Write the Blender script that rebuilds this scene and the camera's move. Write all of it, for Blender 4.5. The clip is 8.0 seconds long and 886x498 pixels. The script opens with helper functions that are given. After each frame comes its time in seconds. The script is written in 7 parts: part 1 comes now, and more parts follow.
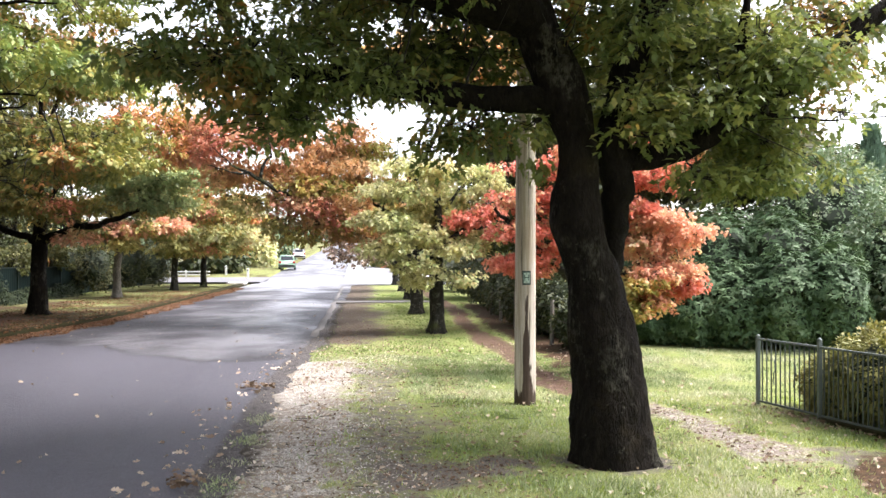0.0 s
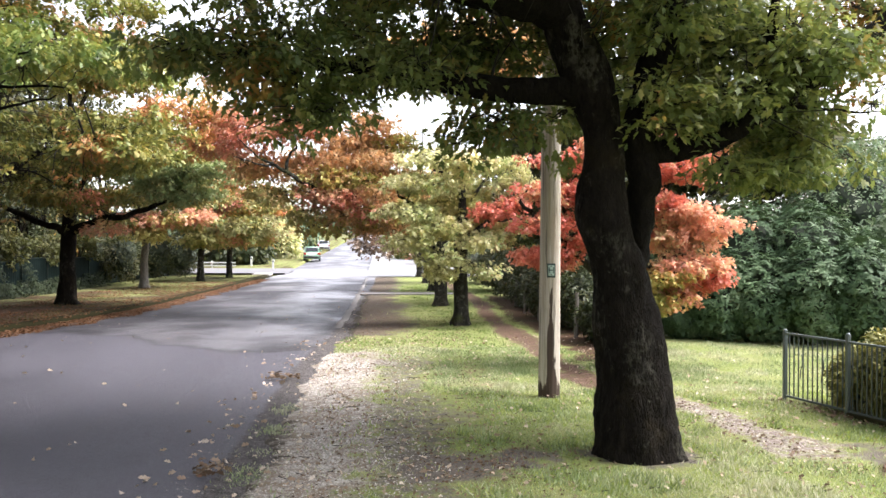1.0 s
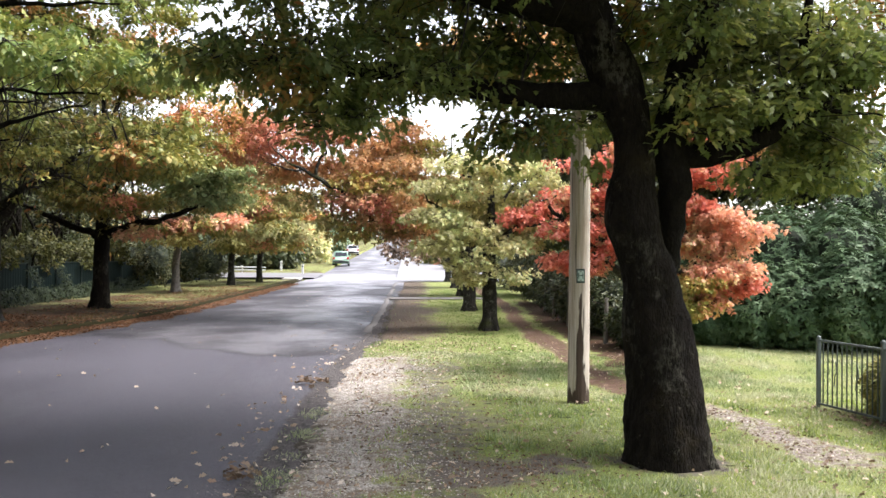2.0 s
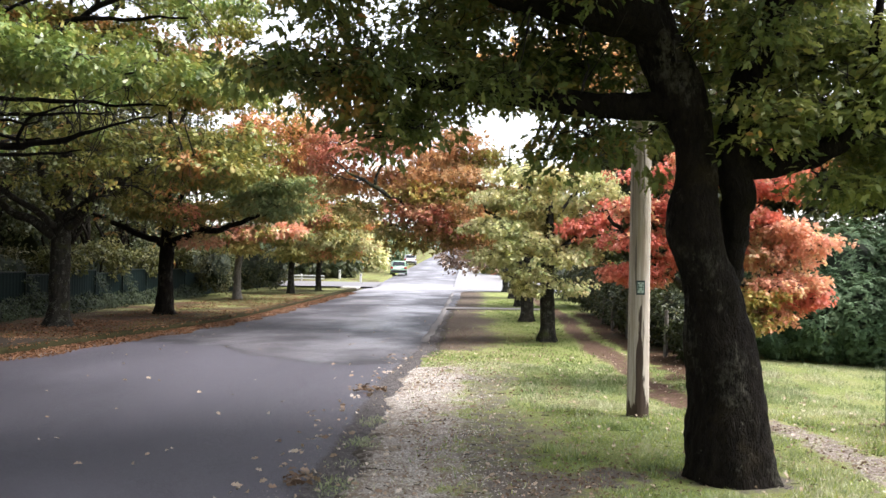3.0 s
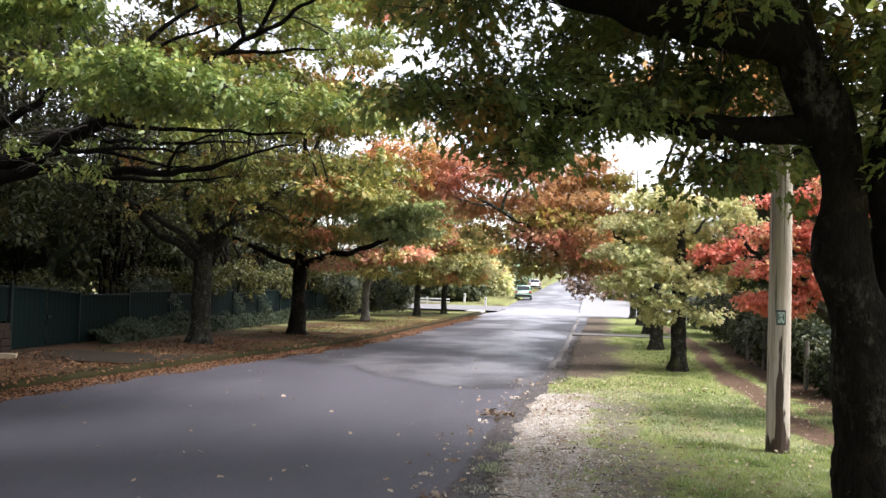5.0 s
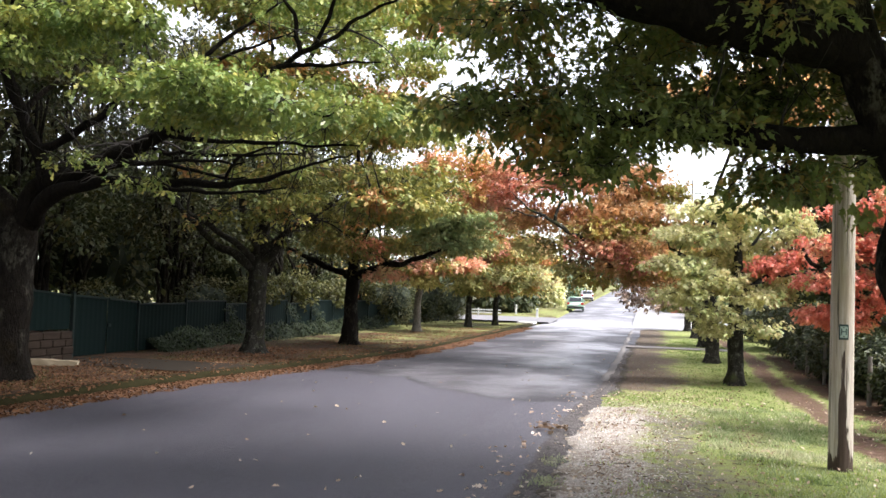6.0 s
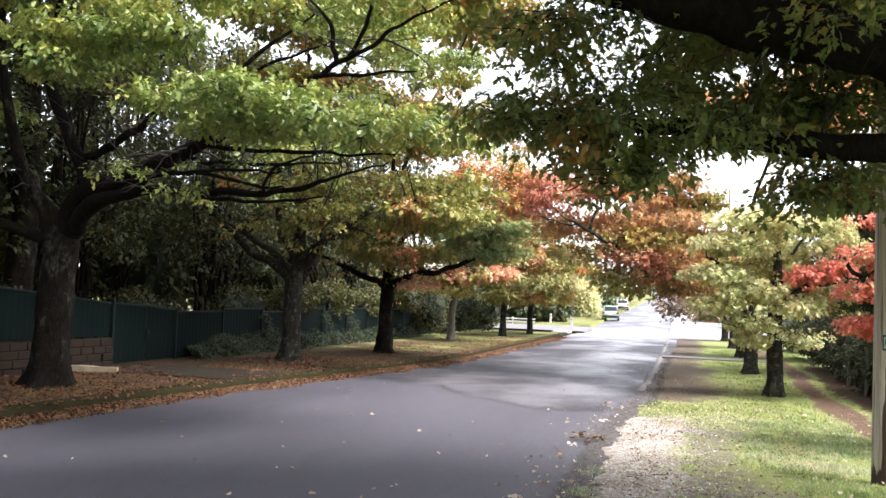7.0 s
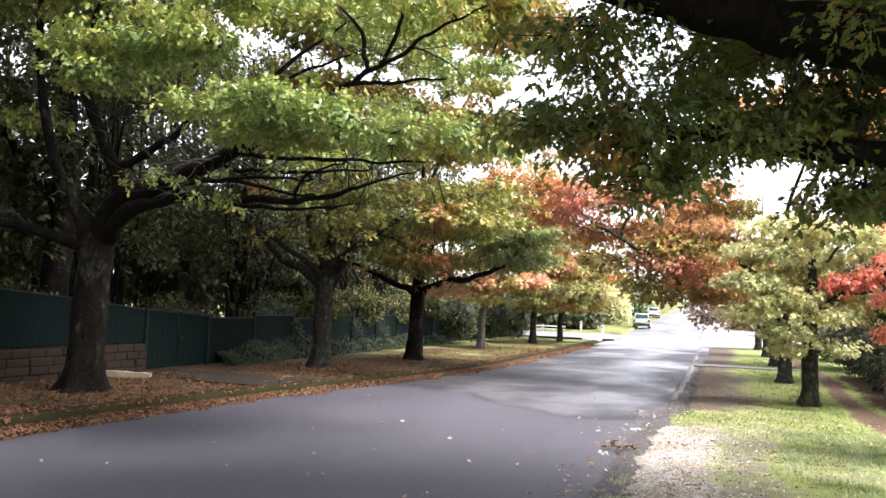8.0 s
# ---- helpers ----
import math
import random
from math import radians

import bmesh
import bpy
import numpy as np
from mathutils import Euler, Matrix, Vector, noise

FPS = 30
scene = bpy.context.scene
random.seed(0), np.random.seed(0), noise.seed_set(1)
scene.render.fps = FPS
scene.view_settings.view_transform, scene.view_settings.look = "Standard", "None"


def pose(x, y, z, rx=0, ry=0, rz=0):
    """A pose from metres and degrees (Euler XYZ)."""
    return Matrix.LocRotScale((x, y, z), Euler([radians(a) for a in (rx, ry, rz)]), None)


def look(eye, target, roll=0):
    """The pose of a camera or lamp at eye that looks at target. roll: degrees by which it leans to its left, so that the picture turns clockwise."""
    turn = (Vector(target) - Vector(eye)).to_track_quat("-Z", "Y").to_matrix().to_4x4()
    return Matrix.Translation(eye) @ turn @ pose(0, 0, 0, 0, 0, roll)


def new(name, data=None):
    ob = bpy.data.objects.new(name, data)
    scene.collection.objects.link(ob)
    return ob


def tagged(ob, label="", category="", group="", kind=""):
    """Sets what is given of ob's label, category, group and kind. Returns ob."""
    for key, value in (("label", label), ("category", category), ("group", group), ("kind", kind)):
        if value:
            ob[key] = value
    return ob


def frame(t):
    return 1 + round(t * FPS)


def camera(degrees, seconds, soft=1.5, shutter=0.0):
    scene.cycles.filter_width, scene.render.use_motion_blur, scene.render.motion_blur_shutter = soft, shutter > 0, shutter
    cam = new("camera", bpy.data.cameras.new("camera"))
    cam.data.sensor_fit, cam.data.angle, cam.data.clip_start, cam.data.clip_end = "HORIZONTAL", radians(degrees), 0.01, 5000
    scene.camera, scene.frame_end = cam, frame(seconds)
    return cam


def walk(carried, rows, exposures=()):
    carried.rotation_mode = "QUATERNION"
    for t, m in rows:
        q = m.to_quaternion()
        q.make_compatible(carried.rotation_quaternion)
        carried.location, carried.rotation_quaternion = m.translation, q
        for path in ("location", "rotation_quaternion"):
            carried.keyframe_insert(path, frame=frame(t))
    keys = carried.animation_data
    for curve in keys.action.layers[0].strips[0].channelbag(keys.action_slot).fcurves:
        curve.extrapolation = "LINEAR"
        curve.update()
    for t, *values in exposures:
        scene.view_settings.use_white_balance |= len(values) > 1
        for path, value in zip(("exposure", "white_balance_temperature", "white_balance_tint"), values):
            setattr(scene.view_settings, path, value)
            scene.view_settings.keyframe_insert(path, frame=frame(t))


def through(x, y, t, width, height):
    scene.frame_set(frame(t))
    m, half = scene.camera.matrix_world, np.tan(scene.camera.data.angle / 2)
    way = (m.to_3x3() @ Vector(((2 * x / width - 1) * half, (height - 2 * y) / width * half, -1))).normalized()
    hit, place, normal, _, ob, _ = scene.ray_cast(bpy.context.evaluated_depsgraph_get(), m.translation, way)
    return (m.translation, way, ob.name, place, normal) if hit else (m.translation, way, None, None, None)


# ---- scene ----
cam = camera(53.05, 8.0)
# seconds, eye, turn in degrees
ROWS = [
    (0.0, 0.000, 0.000, 2.000, 90.47, -0.00, -5.49),
    (0.5, -0.003, 0.001, 2.001, 90.15, -0.23, -4.69),
    (1.0, -0.004, 0.004, 1.999, 89.96, -0.26, -3.93),
    (2.5, -0.012, -0.002, 2.004, 90.56, -0.58, -0.52),
    (3.0, -0.023, -0.021, 2.004, 90.87, -0.84, 1.61),
    (3.5, -0.042, -0.029, 2.007, 91.14, -0.83, 3.82),
    (4.0, -0.057, -0.031, 2.011, 91.45, -0.90, 6.00),
    (4.5, -0.074, -0.049, 2.013, 91.86, -1.25, 7.77),
    (6.0, -0.125, -0.061, 2.025, 92.84, -1.92, 12.88),
    (6.5, -0.133, -0.064, 2.024, 93.07, -1.94, 13.95),
    (7.0, -0.146, -0.064, 2.024, 93.32, -2.10, 15.07),
    (7.5, -0.157, -0.064, 2.026, 93.50, -2.21, 16.12),
    (8.0, -0.161, -0.065, 2.028, 93.70, -2.28, 16.97),
]
EXPOSURE = 2.18
DRIFT = [(0.0, 0.0), (1.0, -0.12), (2.5, -0.33), (3.5, -0.37), (4.5, -0.42), (6.0, -0.24), (8.0, 0.09)]
walk(cam, [(t, pose(x, y, z, rx, ry, rz)) for t, x, y, z, rx, ry, rz in ROWS],
     [(t, EXPOSURE + d) for t, d in DRIFT])

# ---- light: a bright overcast autumn day ----
SUN_UP, SUN_ROUND = radians(57), radians(96)
world = bpy.data.worlds.new("overcast")
scene.world = world
world.use_nodes = True
wn, wl = world.node_tree.nodes, world.node_tree.links
wn.clear()
sky = wn.new("ShaderNodeTexSky")
sky.sky_type, sky.sun_disc = "NISHITA", False
sky.sun_elevation, sky.sun_rotation = SUN_UP, SUN_ROUND
sky.air_density, sky.dust_density, sky.ozone_density = 1.0, 2.0, 1.0
grey = wn.new("ShaderNodeHueSaturation")
grey.inputs["Saturation"].default_value = 0.36
back = wn.new("ShaderNodeBackground")
back.inputs["Strength"].default_value = 0.15
wout = wn.new("ShaderNodeOutputWorld")
wl.new(sky.outputs[0], grey.inputs["Color"])
tint = wn.new("ShaderNodeMixRGB")
tint.blend_type, tint.inputs[0].default_value, tint.inputs[2].default_value = "MULTIPLY", 1.0, (1.03, 0.985, 1.0, 1)
wl.new(grey.outputs[0], tint.inputs[1])
wl.new(tint.outputs[0], back.inputs["Color"])
wl.new(back.outputs[0], wout.inputs["Surface"])
sun = new("sun", bpy.data.lights.new("sun", "SUN"))
sun.data.energy, sun.data.angle, sun.data.color = 2.1, radians(32), (1.0, 0.955, 0.965)
sun.matrix_world = look((0, 0, 0), (-math.sin(SUN_ROUND) * math.cos(SUN_UP), -math.cos(SUN_ROUND) * math.cos(SUN_UP), -math.sin(SUN_UP)))


# ---- materials ----
class Nodes:
    """A material's node tree with short calls."""

    def __init__(self, name):
        self.mat = bpy.data.materials.new(name)
        self.mat.use_nodes = True
        self.t = self.mat.node_tree
        self.t.nodes.clear()
        self.out = self.t.nodes.new("ShaderNodeOutputMaterial")

    def node(self, kind):
        return self.t.nodes.new("ShaderNode" + kind)

    def link(self, a, b):
        self.t.links.new(a, b)

    def put(self, socket, value):
        if isinstance(value, bpy.types.NodeSocket):
            self.link(value, socket)
        elif isinstance(value, tuple) and len(value) == 3 and socket.type == "RGBA":
            socket.default_value = (*value, 1)
        else:
            socket.default_value = value

    def where(self, stretch=(1, 1, 1), kind="Object"):
        m = self.node("Mapping")
        m.inputs["Scale"].default_value = stretch
        self.link(self.node("TexCoord").outputs[kind], m.inputs["Vector"])
        return m.outputs[0]

    def place(self):
        return self.node("NewGeometry").outputs["Position"]

    def noise(self, scale, detail=4, rough=0.55, at=None):
        n = self.node("TexNoise")
        self.put(n.inputs["Scale"], scale), self.put(n.inputs["Detail"], detail), self.put(n.inputs["Roughness"], rough)
        self.link(at or self.place(), n.inputs["Vector"])
        return n.outputs["Fac"]

    def cells(self, scale, at=None, feature="F1", out="Distance"):
        n = self.node("TexVoronoi")
        n.feature = feature
        self.put(n.inputs["Scale"], scale)
        self.link(at or self.place(), n.inputs["Vector"])
        return n.outputs[out]

    def ramp(self, fac, stops):
        r = self.node("ValToRGB")
        self.link(fac, r.inputs[0])
        while len(r.color_ramp.elements) < len(stops):
            r.color_ramp.elements.new(0.5)
        for e, (p, c) in zip(r.color_ramp.elements, stops):
            e.position, e.color = p, (c, c, c, 1) if isinstance(c, (int, float)) else (*c, 1)
        return r.outputs[0]

    def mix(self, fac, a, b, how="MIX"):
        n = self.node("MixRGB")
        n.blend_type = how
        for s, v in zip(n.inputs, (fac, a, b)):
            self.put(s, v)
        return n.outputs[0]

    def math(self, how, a, b=0.0):
        n = self.node("Math")
        n.operation = how
        self.put(n.inputs[0], a), self.put(n.inputs[1], b)
        return n.outputs[0]

    def attr(self, name):
        n = self.node("Attribute")
        n.attribute_name = name
        return n.outputs["Fac"]

    def island(self):
        return self.node("NewGeometry").outputs["Random Per Island"]

    def surface(self, colour, rough=0.8, bump=None, depth=0.02, strength=0.5, **more):
        b = self.node("BsdfPrincipled")
        self.put(b.inputs["Base Color"], colour), self.put(b.inputs["Roughness"], rough)
        for key, value in more.items():
            self.put(b.inputs[key.replace("_", " ")], value)
        if bump is not None:
            n = self.node("Bump")
            self.put(n.inputs["Height"], bump), self.put(n.inputs["Distance"], depth), self.put(n.inputs["Strength"], strength)
            self.link(n.outputs[0], b.inputs["Normal"])
        self.link(b.outputs[0], self.out.inputs["Surface"])
        return self.mat


def leaf_material(name, stops, patch=None, patch_scale=0.5, cut=(0.5, 0.62), through=0.4, rough=0.55, spec=0.5):
    """Leaves: a colour for each leaf out of stops, in patches another set of colours; some light comes through."""
    n = Nodes(name)
    r = n.island()
    spread = n.math("ADD", n.math("MULTIPLY", r, 0.5), n.ramp(n.noise(1.2, 3), [(0.33, 0.0), (0.67, 0.5)]))
    colour = n.ramp(spread, stops)
    if patch:
        other = n.ramp(r, patch)
        jitter = n.math("ADD", n.noise(patch_scale, 3), n.math("MULTIPLY", n.math("SUBTRACT", r, 0.5), 0.12))
        colour = n.mix(n.ramp(jitter, [(cut[0], 0.0), (cut[1], 1.0)]), colour, other)
    colour = n.mix(n.math("MULTIPLY", n.noise(40, 2), 0.35), colour, n.mix(0.5, colour, (0.1, 0.08, 0.03)))
    b = n.node("BsdfPrincipled")
    n.put(b.inputs["Base Color"], colour), n.put(b.inputs["Roughness"], rough)
    n.put(b.inputs["Specular IOR Level"], spec)
    t = n.node("BsdfTranslucent")
    n.put(t.inputs["Color"], n.mix(1.0, colour, (1.15, 1.1, 0.9), "MULTIPLY"))
    m = n.node("MixShader")
    n.put(m.inputs[0], through)
    n.link(b.outputs[0], m.inputs[1]), n.link(t.outputs[0], m.inputs[2])
    n.link(m.outputs[0], n.out.inputs["Surface"])
    return n.mat


def bark_material(name, dark, light, lichen=(0.26, 0.27, 0.22), much=0.56, moss=None, patches=0.0, spec=0.2):
    n = Nodes(name)
    ridges = n.noise(13, 7, 0.72, n.where((1, 1, 0.4)))
    furrow = n.cells(26, n.where((1, 1, 0.3)), "DISTANCE_TO_EDGE")
    colour = n.mix(n.ramp(ridges, [(0.35, 0.0), (0.7, 1.0)]), dark, light)
    colour = n.mix(n.math("MULTIPLY", n.ramp(furrow, [(0.0, 1.0), (0.10, 0.0)]), 0.35), colour, tuple(c * 0.4 for c in dark))
    if moss:
        low = n.ramp(n.noise(1.7, 5, 0.6, n.where()), [(0.55, 0.0), (0.68, 1.0)])
        colour = n.mix(n.math("MULTIPLY", low, 0.7), colour, moss)
    spots = n.ramp(n.noise(7.5, 10, 0.8, n.where()), [(much, 0.0), (much + 0.05, 1.0)])
    spots = n.math("MULTIPLY", spots, n.ramp(n.noise(60, 3, 0.7), [(0.35, 0.2), (0.65, 1.0)]))
    colour = n.mix(n.math("MULTIPLY", spots, 0.55), colour, lichen)
    if patches:
        broad = n.ramp(n.noise(2.6, 6, 0.7, n.where((1, 1, 0.6))), [(0.52, 0.0), (0.66, 1.0)])
        crust = n.ramp(n.math("ADD", n.math("MULTIPLY", n.noise(22, 9, 0.85, n.where((1, 1, 0.55))), 0.7), n.math("MULTIPLY", ridges, 0.3)), [(0.465, 0.0), (0.53, 1.0)])
        colour = n.mix(n.math("MULTIPLY", n.math("MULTIPLY", broad, crust), patches), colour, lichen)
    height = n.math("ADD", n.math("MULTIPLY", n.ramp(furrow, [(0.0, 0.0), (0.2, 1.0)]), 0.12), n.math("MULTIPLY", ridges, 0.9))
    height = n.math("ADD", height, n.math("MULTIPLY", n.noise(34, 5, 0.7, n.where((1, 1, 0.5))), 0.5))
    return n.surface(colour, 0.92, height, 0.06, 1.0, Specular_IOR_Level=spec)


def plain_material(name, colour, rough=0.6, vary=0.25, scale=6.0, bump=0.15, metal=0.0, spec=0.5):
    n = Nodes(name)
    a = n.noise(scale, 5)
    c = n.mix(n.math("MULTIPLY", a, vary * 2), colour, tuple(v * 0.45 for v in colour))
    c = n.mix(n.math("MULTIPLY", n.noise(scale * 9, 3), vary), c, tuple(min(1, v * 1.5) for v in colour))
    return n.surface(c, rough, n.noise(scale * 12, 3), 0.01, bump, Metallic=metal, Specular_IOR_Level=spec)


# ---- mesh helpers ----
def np_mesh(name, pieces):
    """One mesh out of (points, faces) arrays; the faces of one piece all have the same number of corners."""
    me = bpy.data.meshes.new(name)
    V, loops, starts, base, at = [], [], [], 0, 0
    for v, f in pieces:
        v, f = np.asarray(v, dtype=np.float32).reshape(-1, 3), np.asarray(f, dtype=np.int32)
        if not len(f):
            continue
        V.append(v), loops.append((f + base).ravel())
        starts.append(at + np.arange(len(f), dtype=np.int32) * f.shape[1])
        base, at = base + len(v), at + f.size
    V, loops, starts = np.concatenate(V), np.concatenate(loops), np.concatenate(starts)
    me.vertices.add(len(V))
    me.vertices.foreach_set("co", V.ravel())
    me.loops.add(len(loops))
    me.loops.foreach_set("vertex_index", loops)
    me.polygons.add(len(starts))
    me.polygons.foreach_set("loop_start", starts)
    me.update(calc_edges=True)
    return me


def mesh_part(name, pieces, material, parent=None, label="", smooth=False, kind=""):
    me = np_mesh(name, pieces)
    me.materials.append(material)
    if smooth:
        me.polygons.foreach_set("use_smooth", np.ones(len(me.polygons), dtype=bool))
    ob = new(name, me)
    if parent is not None:
        ob.parent = parent
        ob.matrix_parent_inverse = parent.matrix_basis.inverted()
    return tagged(ob, label, kind=kind)


def part(name, bm, material, parent=None, label="", smooth=False):
    me = bpy.data.meshes.new(name)
    bm.to_mesh(me)
    bm.free()
    me.materials.append(material)
    if smooth:
        me.polygons.foreach_set("use_smooth", np.ones(len(me.polygons), dtype=bool))
    ob = new(name, me)
    if parent is not None:
        ob.parent = parent
        ob.matrix_parent_inverse = parent.matrix_basis.inverted()
    return tagged(ob, label)


def thing(name, x, y, z, label, category, group="", turn=0.0):
    ob = new(name)
    ob.empty_display_size = 0.2
    ob.matrix_basis = pose(x, y, z, 0, 0, turn)
    return tagged(ob, label, category, group)


def box(x0, y0, z0, x1, y1, z1, bevel=0.0, m=None):
    bm = bmesh.new()
    bmesh.ops.create_cube(bm, size=1)
    for v in bm.verts:
        v.co = Vector((x0 + (v.co.x + 0.5) * (x1 - x0), y0 + (v.co.y + 0.5) * (y1 - y0), z0 + (v.co.z + 0.5) * (z1 - z0)))
    if bevel:
        bmesh.ops.bevel(bm, geom=bm.edges[:], offset=bevel, segments=1, affect="EDGES")
    if m is not None:
        bm.transform(m)
    return bm


def bent(points, steps=6):
    """A smooth line (Catmull-Rom) through rows x, y, z, radius."""
    p = np.asarray(points, dtype=float)
    if len(p) < 3:
        s = np.linspace(0, 1, steps + 1)[:, None]
        return p[0] + (p[-1] - p[0]) * s
    q = np.vstack([2 * p[0] - p[1], p, 2 * p[-1] - p[-2]])
    out = []
    for i in range(1, len(q) - 2):
        t = np.linspace(0, 1, steps, endpoint=False)[:, None]
        a, b, c, d = q[i - 1], q[i], q[i + 1], q[i + 2]
        out.append(0.5 * (2 * b + (c - a) * t + (2 * a - 5 * b + 4 * c - d) * t ** 2 + (3 * b - a - 3 * c + d) * t ** 3))
    out.append(p[-1:])
    out = np.concatenate(out)
    out[:, 3] = np.maximum(out[:, 3], 0.002)
    return out


def tube(line, sides=8, rough=0.0, rng=None, caps=True):
    """Points and faces of a round, tapered skin along rows x, y, z, radius."""
    line = np.asarray(line, dtype=float)
    c, r, n = line[:, :3], line[:, 3], len(line)
    tang = np.gradient(c, axis=0)
    tang /= np.linalg.norm(tang, axis=1)[:, None] + 1e-9
    ref = np.array([0.0, 1.0, 0.0]) if abs(tang[:, 1]).mean() < 0.8 else np.array([1.0, 0, 0])
    u = np.cross(tang, ref)
    u /= np.linalg.norm(u, axis=1)[:, None] + 1e-9
    w = np.cross(tang, u)
    a = np.linspace(0, 2 * np.pi, sides, endpoint=False)
    rr = np.repeat(r[:, None], sides, 1)
    if rough and rng is not None:
        rr = rr * (1 + rough * rng.standard_normal((n, sides)) * 0.5)
    v = c[:, None] + rr[..., None] * (np.cos(a)[None, :, None] * u[:, None] + np.sin(a)[None, :, None] * w[:, None])
    i, j = np.meshgrid(np.arange(n - 1), np.arange(sides), indexing="ij")
    k = (j + 1) % sides
    f = np.stack([i * sides + j, i * sides + k, (i + 1) * sides + k, (i + 1) * sides + j], -1).reshape(-1, 4)
    return v.reshape(-1, 3), f


def lumpy(line, sides, seed, amount=0.19, foot=0.0):
    """A tube with the bulges, burls and root flare of old wood."""
    v, f = tube(line, sides)
    c = np.repeat(line[:, :3], sides, 0)
    lump = np.array([noise.noise(Vector((p[0] * 2.6 + seed, p[1] * 2.6, p[2] * 1.5))) + 0.5 * noise.noise(Vector((p[0] * 7, p[1] * 7 + seed, p[2] * 4)))
                     + 0.3 * noise.noise(Vector((p[0] * 17, p[1] * 17 + seed, p[2] * 8)))
                     + (0.35 * abs(noise.noise(Vector((p[0] * 30, p[1] * 30, p[2] * 9)))) if sides > 40 else 0.0) for p in v])
    ang, h = np.arctan2(v[:, 1] - line[0, 1], v[:, 0] - line[0, 0]), v[:, 2] - line[0, 2]
    return c + (v - c) * (1 + amount * lump + foot * np.exp(-h / 0.3) * np.sin(ang * 5 + seed))[:, None], f


OAK = np.array([(0, 0), (.2, .05), (.36, .21), (.45, .10), (.66, .25), (.74, .11), (1, .03), (.74, -.11), (.66, -.25), (.45, -.10), (.36, -.21), (.2, -.05)])
FALLEN = np.array([(0, 0), (.36, .27), (.43, .10), (.66, .30), (1, .02), (.66, -.30), (.43, -.10), (.36, -.27)])
LOBED = np.array([(0, 0), (.36, .22), (.43, .07), (.68, .27), (1, .02), (.68, -.27), (.43, -.07), (.36, -.22)])
OVAL = np.array([(0, 0), (.30, .26), (.65, .24), (1, 0), (.65, -.24), (.30, -.26)])
STAR = np.array([(0, 0), (.12, .34), (.45, .20), (.60, .42), (1, 0), (.60, -.42), (.45, -.20), (.12, -.34)])
SLIM = np.array([(0, 0), (.5, .17), (1, 0), (.5, -.17)])
KITE = np.array([(0, 0), (.45, .30), (1, 0), (.45, -.30)])
BLADE = np.array([(0, -.07), (0, .07), (1, 0)])


def leaves(place, ahead, up, size, shape, fold=0.25):
    """Flat leaves: stalk places, directions, rough normals and lengths as arrays. Points and faces."""
    n = len(place)
    ahead = ahead / (np.linalg.norm(ahead, axis=1)[:, None] + 1e-9)
    side = np.cross(up, ahead)
    side /= np.linalg.norm(side, axis=1)[:, None] + 1e-9
    nor = np.cross(ahead, side)
    x, y = shape[:, 0], shape[:, 1]
    z = fold * np.abs(y) - 0.25 * x ** 2
    v = place[:, None] + size[:, None, None] * (x[None, :, None] * ahead[:, None] + y[None, :, None] * side[:, None] + z[None, :, None] * nor[:, None])
    k = len(shape)
    return v.reshape(-1, 3), np.arange(n * k).reshape(n, k)


def ball_points(rng, n):
    d = rng.standard_normal((n, 3))
    d /= np.linalg.norm(d, axis=1)[:, None]
    return d * rng.random((n, 1)) ** (1 / 3)


def tufts(rng, centre, radii, n, each, size, shape, droop=0.35, flat=0.42):
    """Tufts of leaves inside an ellipsoid, as on the ends of twigs."""
    p = centre + ball_points(rng, n) * radii
    out = (p - centre) / (np.linalg.norm(p - centre, axis=1)[:, None] + 1e-6) + rng.standard_normal((n, 3)) * 0.5
    out[:, 2] = out[:, 2] * 0.4 - droop
    place = np.repeat(p, each, 0) + rng.standard_normal((n * each, 3)) * size * 0.35
    ahead = np.repeat(out, each, 0) + rng.standard_normal((n * each, 3)) * 0.75
    up = np.array([0, 0, 1.0]) + rng.standard_normal((n * each, 3)) * flat
    return leaves(place, ahead, up, size * rng.uniform(0.65, 1.25, n * each), shape)


